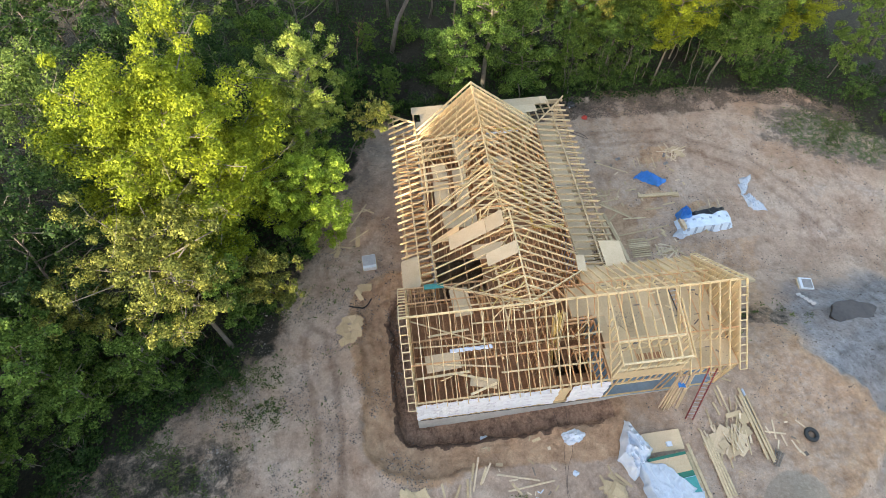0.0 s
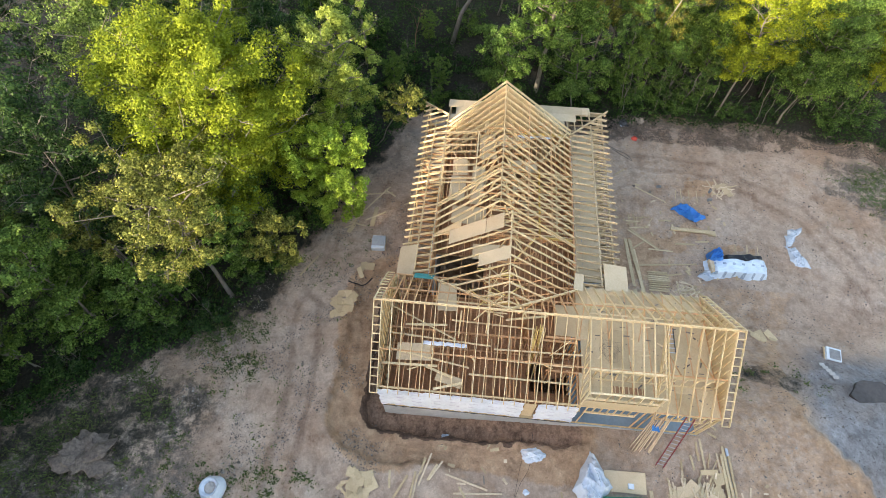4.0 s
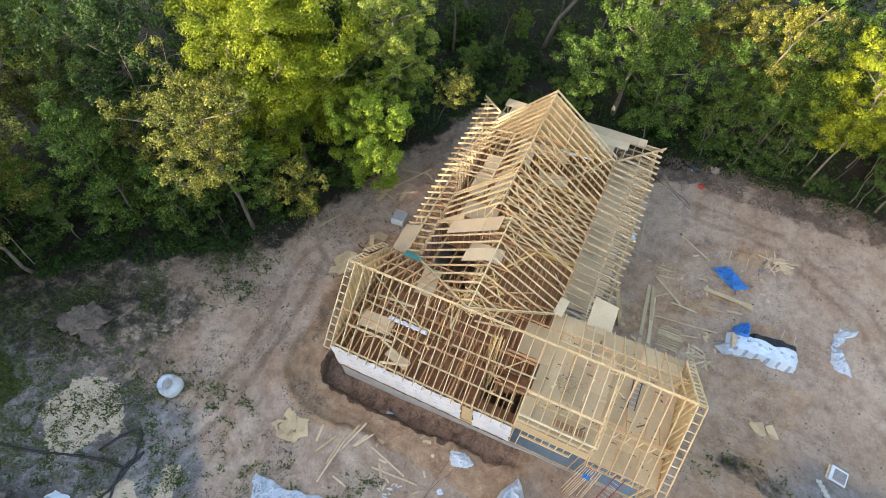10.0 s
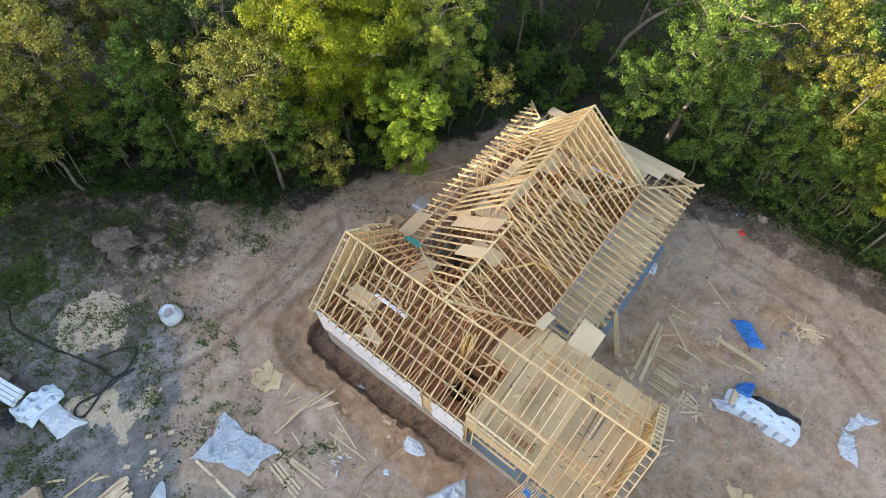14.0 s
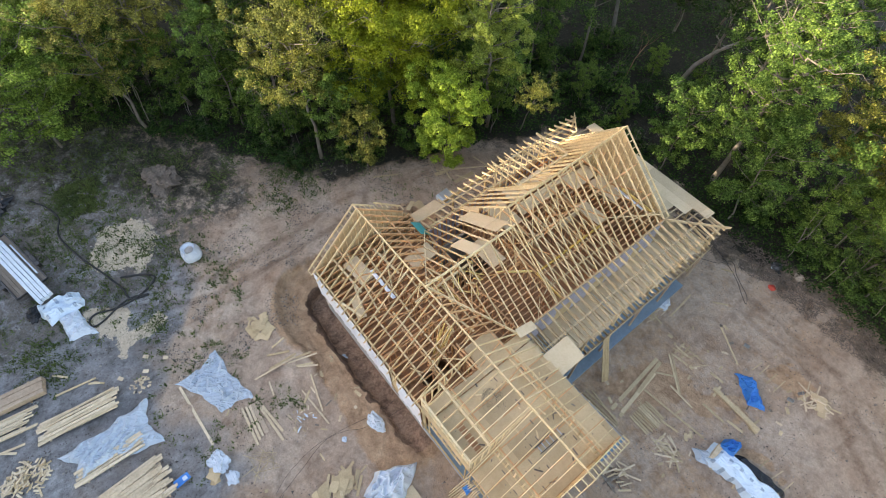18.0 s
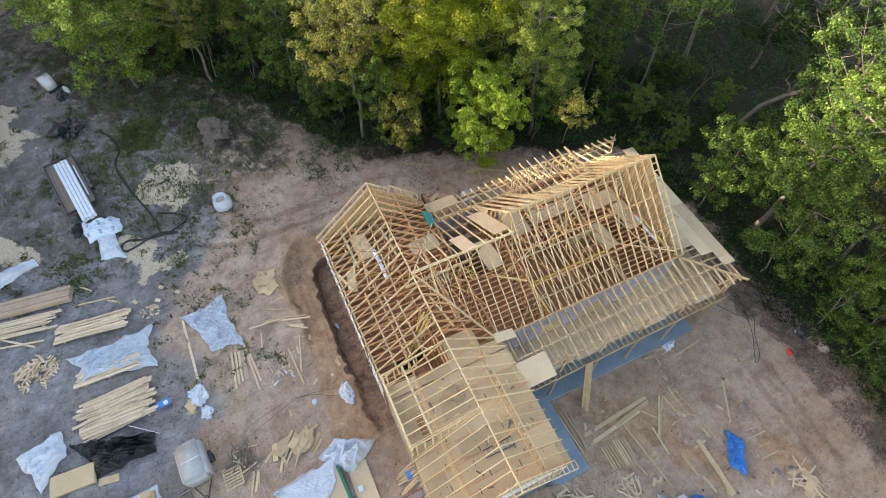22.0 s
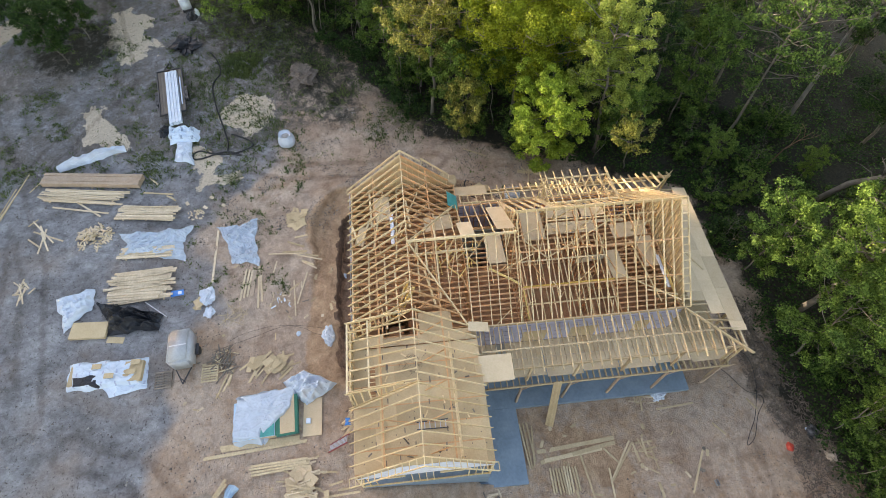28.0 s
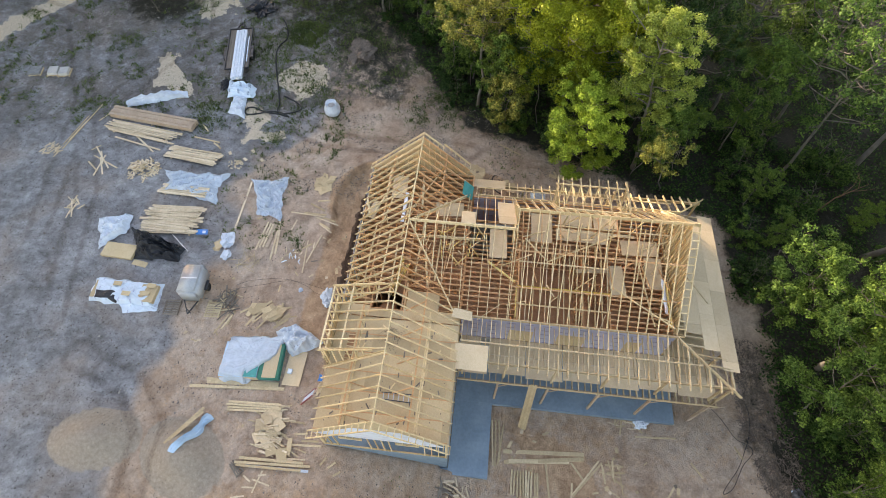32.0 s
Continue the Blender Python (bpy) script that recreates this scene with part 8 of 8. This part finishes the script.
boards([(26.4, 25.3), (26.5, 26.2), (27.3, 25.3), (27.5, 26.3), (28.2, 25.2), (28.3, 26.2), (17.7, 28.3), (19.6, 28.5), (18.3, 27.0), (18.5, 28.4), (19.2, 27.3), (19.9, 28.5), (17.5, 27.6), (18.9, 28.0)], w=0.07, mat=PINE_GREY, label="thin stick lying in a dug patch", group="sticks in dug patches", name="stick", cat="stick")
boards([(17.83, 27.2), (19.02, 27.36), (19.19, 25.16), (21.2, 25.04), (20.53, 28.27), (21.32, 28.34), (15.58, 36.34), (16.43, 36.8), (18.59, 27.86), (19.06, 28.58), (20.3, 22.6), (21.6, 22.9), (17.0, 33.2), (17.9, 33.9)], w=0.12, mat=PINE_GREY)
for x, y in ((18.23, 39.71), (18.62, 39.66)):
    blob("work_glove", (x, y), (0.22, 0.13, 0.07), BLACK if x > 18.4 else WHITE_P, "dropped work glove at the yard's edge", "glove", 41, False, 0.3)
# left side of the house
boards([(-6.3, 23.6), (-1.3, 26.7), (-6.0, 24.0), (-3.2, 28.3), (-6.2, 24.3), (-4.6, 23.95), (-5.4, 27.2), (-2.9, 27.7), (-3.6, 27.9), (-2.6, 27.3), (-8.8, 18.6), (-7.8, 20.6)], w=0.13, mat=PINE_GREY)
boards([(-5.9, 23.2), (-5.1, 25.3), (-4.1, 24.0), (-4.0, 26.0)], w=0.36, t=0.02, mat=OSB, label="narrow pressed board on gravel", group="narrow boards")
scrap_heap((-4.8, 16.3), 0.95, 1.3, 8, "broken pressed boards heaped beside the house", (OSB, PINE_GREY), (0.4, 0.9), 0.14, 0.02, 0.2, 14, OSB)
scrap_heap((-3.9, 19.6), 0.5, 0.6, 1, "two pressed board pieces on gravel", (OSB,), (0.5, 0.9), 0.2, 0.02, 0.05, 3, OSB)
hose("rubber_strip", [(-4.9, 18.4), (-4.3, 18.2), (-3.6, 18.6), (-3.2, 19.2)], 0.05, BLACK, "bent black rubber strip on gravel", "strip")

# ---- loose sheets and gear up in the frame ----
JZ = PL + 0.225


def up_sheet(c, sx, sy, turn, mat=OSB_PALE, z=JZ, label="loose sheet lying across attic joists", tilt=0.0):
    t = thing("osb_sheet", (*c, z), label, "board sheet", "loose attic sheets", "", turn)
    m = PLACE[t.name] @ pose(0, 0, 0, 0, tilt, 0)
    panel("board", [m @ Vector(v) for v in ((-sx / 2, -sy / 2, 0.015), (sx / 2, -sy / 2, 0.015), (sx / 2, sy / 2, 0.015), (-sx / 2, sy / 2, 0.015))], 0.014, mat, t)

pu = thing("puddle", (32.3, 13.0, ground_z(32.3, 13.0)), "shallow dark puddle in the drive", "puddle", "", "structure")
bm = bmesh.new()
pv = [bm.verts.new((1.7 * math.cos(a) * (1 + 0.35 * noise.noise((math.cos(a) * 1.5, math.sin(a) * 1.5, 2))), 1.1 * math.sin(a) * (1 + 0.4 * noise.noise((math.cos(a) * 2, math.sin(a) * 2, 5))), 0.16)) for a in (6.2832 * k / 40 for k in range(40))]
bm.faces.new(pv)
low = bmesh.ops.extrude_face_region(bm, geom=bm.faces[:])
bmesh.ops.translate(bm, vec=(0, 0, -0.3), verts=[e for e in low["geom"] if isinstance(e, bmesh.types.BMVert)])
bmesh.ops.recalc_face_normals(bm, faces=bm.faces[:])
part("water", bm, WATER, pu)

# short offcuts thrown about the site
orr = random.Random(71)
count = 0
while count < 75:
    x, y = (orr.uniform(15, 27), orr.uniform(19.5, 33)) if count % 2 else (orr.uniform(1, 24), orr.uniform(-5, 8))
    if in_house(x, y) or rect_d(x, y, -2, 7, 19.8, 19.6) < 0 or rect_d(x, y, 1, 16, 14.9, 34) < 0 or rect_d(x, y, 12.4, 0.4, 16.2, 6.8) < 0 or rect_d(x, y, 18, -8, 24, 3) < 0 or (x < 8.5 and y < -1 and y > -10.5):
        continue
    if noise.noise((x * 0.22, y * 0.22, 81)) < 0.02:
        continue
    count += 1
    a, l = orr.uniform(0, 3.14), orr.uniform(0.12, 0.55)
    loose_board((x, y), (x + math.cos(a) * l, y + math.sin(a) * l), orr.choice((0.09, 0.09, 0.14, 0.2)), 0.035, orr.choice((LUMBER, PINE_GREY, OSB, DIRTY)), 0.0, "short wooden offcut on trodden soil", "offcut", "offcut", "scattered offcuts")

up_sheet((5.55, 18.85), 2.35, 1.2, 2)
up_sheet((3.9, 21.8), 2.44, 1.5, 0)
up_sheet((2.9, 24.2), 1.15, 2.3, -2)
up_sheet((2.95, 26.3), 1.1, 1.7, 3)
up_sheet((4.9, 28.5), 1.2, 2.5, 3)
up_sheet((4.35, 24.6), 0.95, 3.6, -1)
up_sheet((6.8, 29.3), 2.4, 1.15, 1)
up_sheet((7.6, 26.8), 2.2, 1.0, 4)
up_sheet((7.05, 25.15), 0.32, 2.1, 6)
up_sheet((1.35, 11.3), 2.1, 1.1, 3)
up_sheet((3.6, 9.75), 1.6, 0.6, -14)
up_sheet((3.0, 15.2), 1.2, 2.0, 4)
near_z = lambda x: NR_Z - (NR_X - x) * (NR_Z - EZ) / (NR_X - EL) + 0.02
for xa, xb, ya, yb in ((2.75, 5.1, 18.55, 19.7), (5.12, 6.2, 18.6, 19.75), (4.8, 6.6, 16.2, 17.1)):
    t = thing("osb_sheet", ((xa + xb) / 2, (ya + yb) / 2, near_z((xa + xb) / 2)), "pale sheet lying on sloping rafters", "board sheet", "sheets on the rafters")
    panel("board", [(xa, ya, near_z(xa)), (xb, ya + 0.05, near_z(xb)), (xb, yb + 0.05, near_z(xb)), (xa, yb, near_z(xa))], 0.014, OSB_PALE, t)
panel("sheathing", [(1.95, STEP_Y - 0.06, 4.35), (3.5, STEP_Y - 0.06, 4.35), (3.5, STEP_Y - 0.06, 6.0), (1.95, STEP_Y - 0.06, 4.7)], 0.012, OSB_PALE, main_roof)
for (xa, ya), (xb, yb), w in (((7.2, 29.85), (9.75, 29.8), 0.22), ((1.85, 11.95), (4.5, 11.9), 0.26)):
    t = thing("wrap_roll", ((xa + xb) / 2, (ya + yb) / 2, JZ), "loose white house wrap strip on joists", "house wrap", "wrap strips")
    bm = bmesh.new()
    n = 16
    rows_ = [[bm.verts.new((xa + (xb - xa) * k / n, (ya + yb) / 2 + s * w * (0.5 + 0.25 * noise.noise((k * 0.7, s, xa))), JZ + 0.03 + 0.10 * abs(noise.noise((k * 0.5, s * 2, ya))))) for s in (-1, -0.3, 0.3, 1)] for k in range(n + 1)]
    for k in range(n):
        for j in range(3):
            bm.faces.new((rows_[k][j], rows_[k + 1][j], rows_[k + 1][j + 1], rows_[k][j + 1]))
    low = bmesh.ops.extrude_face_region(bm, geom=bm.faces[:])
    bmesh.ops.translate(bm, vec=(0, 0, -0.015), verts=[e for e in low["geom"] if isinstance(e, bmesh.types.BMVert)])
    bmesh.ops.transform(bm, matrix=PLACE[t.name].inverted(), verts=bm.verts[:])
    part("sheet", bm, WRAP, t, "", None, True)
YELLOW = wood("yellow_beam", (0.66, 0.42, 0.10), (0.56, 0.34, 0.07))
for a, b, w, d, m in (((8.88, 20.25, PL + 0.42), (8.85, 26.35, PL + 0.42), 0.09, 0.24, YELLOW), ((4.6, 22.8, 4.95), (4.68, 27.9, 4.95), 0.24, 0.04, PINE_GREY), ((5.7, 12.7, 4.3), (5.6, 17.6, 4.3), 0.09, 0.24, PINE)):
    t = stick("attic_beam", a, b, w, d, m, main_roof)
al = thing("step_ladder", (16.9, 13.5, PL + 0.13), "dark ladder lying on the garage attic floor", "ladder", "", "", 90)
T = PLACE[al.name]
for s in (-1, 1):
    stick("rail", T @ Vector((-0.9, s * 0.2, 0.05)), T @ Vector((0.9, s * 0.24, 0.05)), 0.04, 0.07, STEEL, al)
for k in range(6):
    stick("rung", T @ Vector((-0.75 + 0.3 * k, -0.21, 0.06)), T @ Vector((-0.75 + 0.3 * k, 0.21, 0.06)), 0.05, 0.03, METAL, al)
tr = random.Random(5)
for k in range(26):        # tools, offcuts and bracing left in the attic
    x, y, a = tr.uniform(12, 18.8), tr.uniform(9.6, 16.2), tr.uniform(0, 3.14)
    l = tr.uniform(0.15, 0.5)
    t = stick("attic_offcut", (x, y, PL + 0.145), (x + math.cos(a) * l, y + math.sin(a) * l, PL + 0.145), 0.08, 0.04, tr.choice((PINE, DIRTY, DIRTY)), None)
    tagged(t, "short wooden offcut on the attic floor", "offcut", "attic offcuts")
for k in range(18):
    x, y = tr.uniform(2.2, 10.4), tr.uniform(17.2, 29.4)
    t = stick("temporary_brace", (x, y, PL + 0.25), (x + tr.uniform(-1.6, 1.6), y + tr.uniform(-1.8, 1.8), min(tr.uniform(4.6, 6.4), 7.2 - 0.75 * abs(x - 6))), 0.04, 0.09, PINE, main_roof)
for k in range(5):
    x, y = tr.uniform(0.4, 10.0), tr.uniform(9.6, 12.2)
    t = stick("temporary_brace", (x, y, PL + 0.23), (x + tr.uniform(-1.5, 1.5), y + tr.uniform(-0.8, 1.4), tr.uniform(4.2, 5.4)), 0.04, 0.09, PINE, wing_roof)

# pine with sunlight put into its colour, for pieces the sun catches
LIT = wood("sunlit_yellow_pine", (0.90, 0.71, 0.30), (0.78, 0.56, 0.20))
for k in range(26):       # props and blocking crowded where the roofs meet
    x, y = tr.uniform(4.6, 7.4), tr.uniform(14.0, 17.4)
    l, a = tr.uniform(0.5, 1.6), tr.uniform(-0.5, 0.5)
    top = min(NR_Z, wing_z(y)) - 0.9 - 0.5 * abs(x - NR_X)
    z0 = tr.uniform(PL + 0.25, max(PL + 0.4, top - 0.5))
    stick("blocking", (x - l / 2, y - l * a, z0), (x + l / 2, y + l * a, z0 + tr.uniform(0, 0.5)), 0.045, 0.09, tr.choice((LIT, LIT, PINE)), main_roof)
for k in range(12):       # long studs leaned up through the stair opening
    x = tr.uniform(8.5, 9.1)
    stick("prop", (x, tr.uniform(11.3, 11.9), F + 0.05), (x + tr.uniform(-0.25, 0.12), tr.uniform(12.6, 13.2), tr.uniform(4.9, 5.9)), 0.045, 0.09, tr.choice((LIT, LIT, PINE)), wing_roof)
# beams in the same painted sunlit yellow
for a, b in (((8.9, 20.2, 4.2), (11.1, 20.2, 4.1)), ((7.2, 18.2, 4.2), (8.6, 20.1, 4.2)), ((7.6, 29.9, 4.3), (10.8, 29.9, 4.3))):
    stick("yellow_beam", a, b, 0.06, 0.2, LIT, main_roof)
for y in steps(WR_Y + 1.1, 29.5, 1.83):      # long ties tying rafters to joists
    rx, rz_ = (NR_X, NR_Z) if y < STEP_Y else (RR_X, RR_Z)
    stick("web", (rx + 0.3, y, rz_ - 0.6), (rx + tr.uniform(1.0, 2.6), y + tr.uniform(-0.5, 0.5), PL + 0.3), 0.04, 0.09, PINE, main_roof)
    stick("web", (rx - 0.3, y, rz_ - 0.6), (rx - tr.uniform(0.8, 2.2), y + tr.uniform(-0.5, 0.5), PL + 0.3), 0.04, 0.09, PINE, main_roof)
# floor opening and short boards behind the front dormer
# opening drawn as a thin sheet in the shaded board colour
sl = slab_box("floor_opening", (13.2, 9.95, PL + 0.124), (14.95, 10.35, PL + 0.13), OSB_SHADED, attic, "red-brown slot in the attic floor")
for k in range(7):
    stick("joist", (13.3 + 0.26 * k, 9.95, PL + 0.15), (13.3 + 0.26 * k, 10.35, PL + 0.15), 0.05, 0.04, PINE, sl)
for k in range(60):       # stamped marks and knots of dark tape on the attic boards
    x, y = tr.uniform(12.1, 18.9), tr.uniform(9.4, 16.4)
    slab_box("stamp", (x, y, PL + 0.123), (x + tr.choice((0.06, 0.3)), y + 0.06, PL + 0.126), DIRTY, attic)
wr = thing("cable_tangle", (13.2, 12.6, PL + 0.13), "loose tangle of thin black cable on the attic floor", "cable")
cv = bpy.data.curves.new("cable", "CURVE")
cv.dimensions, cv.bevel_depth, cv.bevel_resolution = "3D", 0.004, 1
sp = cv.splines.new("POLY")
sp.points.add(119)
for k in range(120):
    a = k * 0.42
    sp.points[k].co = (0.85 * math.cos(a) * (0.55 + 0.9 * noise.noise((k * 0.31, 1, 0))) + 0.5 * noise.noise((k * 0.05, 3, 0)), 0.8 * math.sin(a) * (0.6 + 0.9 * noise.noise((k * 0.33, 5, 0))) + 0.4 * noise.noise((k * 0.04, 8, 0)), 0.015 + 0.02 * (k % 3), 1)
cv.materials.append(BLACK)
put(new("cable", cv), PLACE[wr.name], wr)
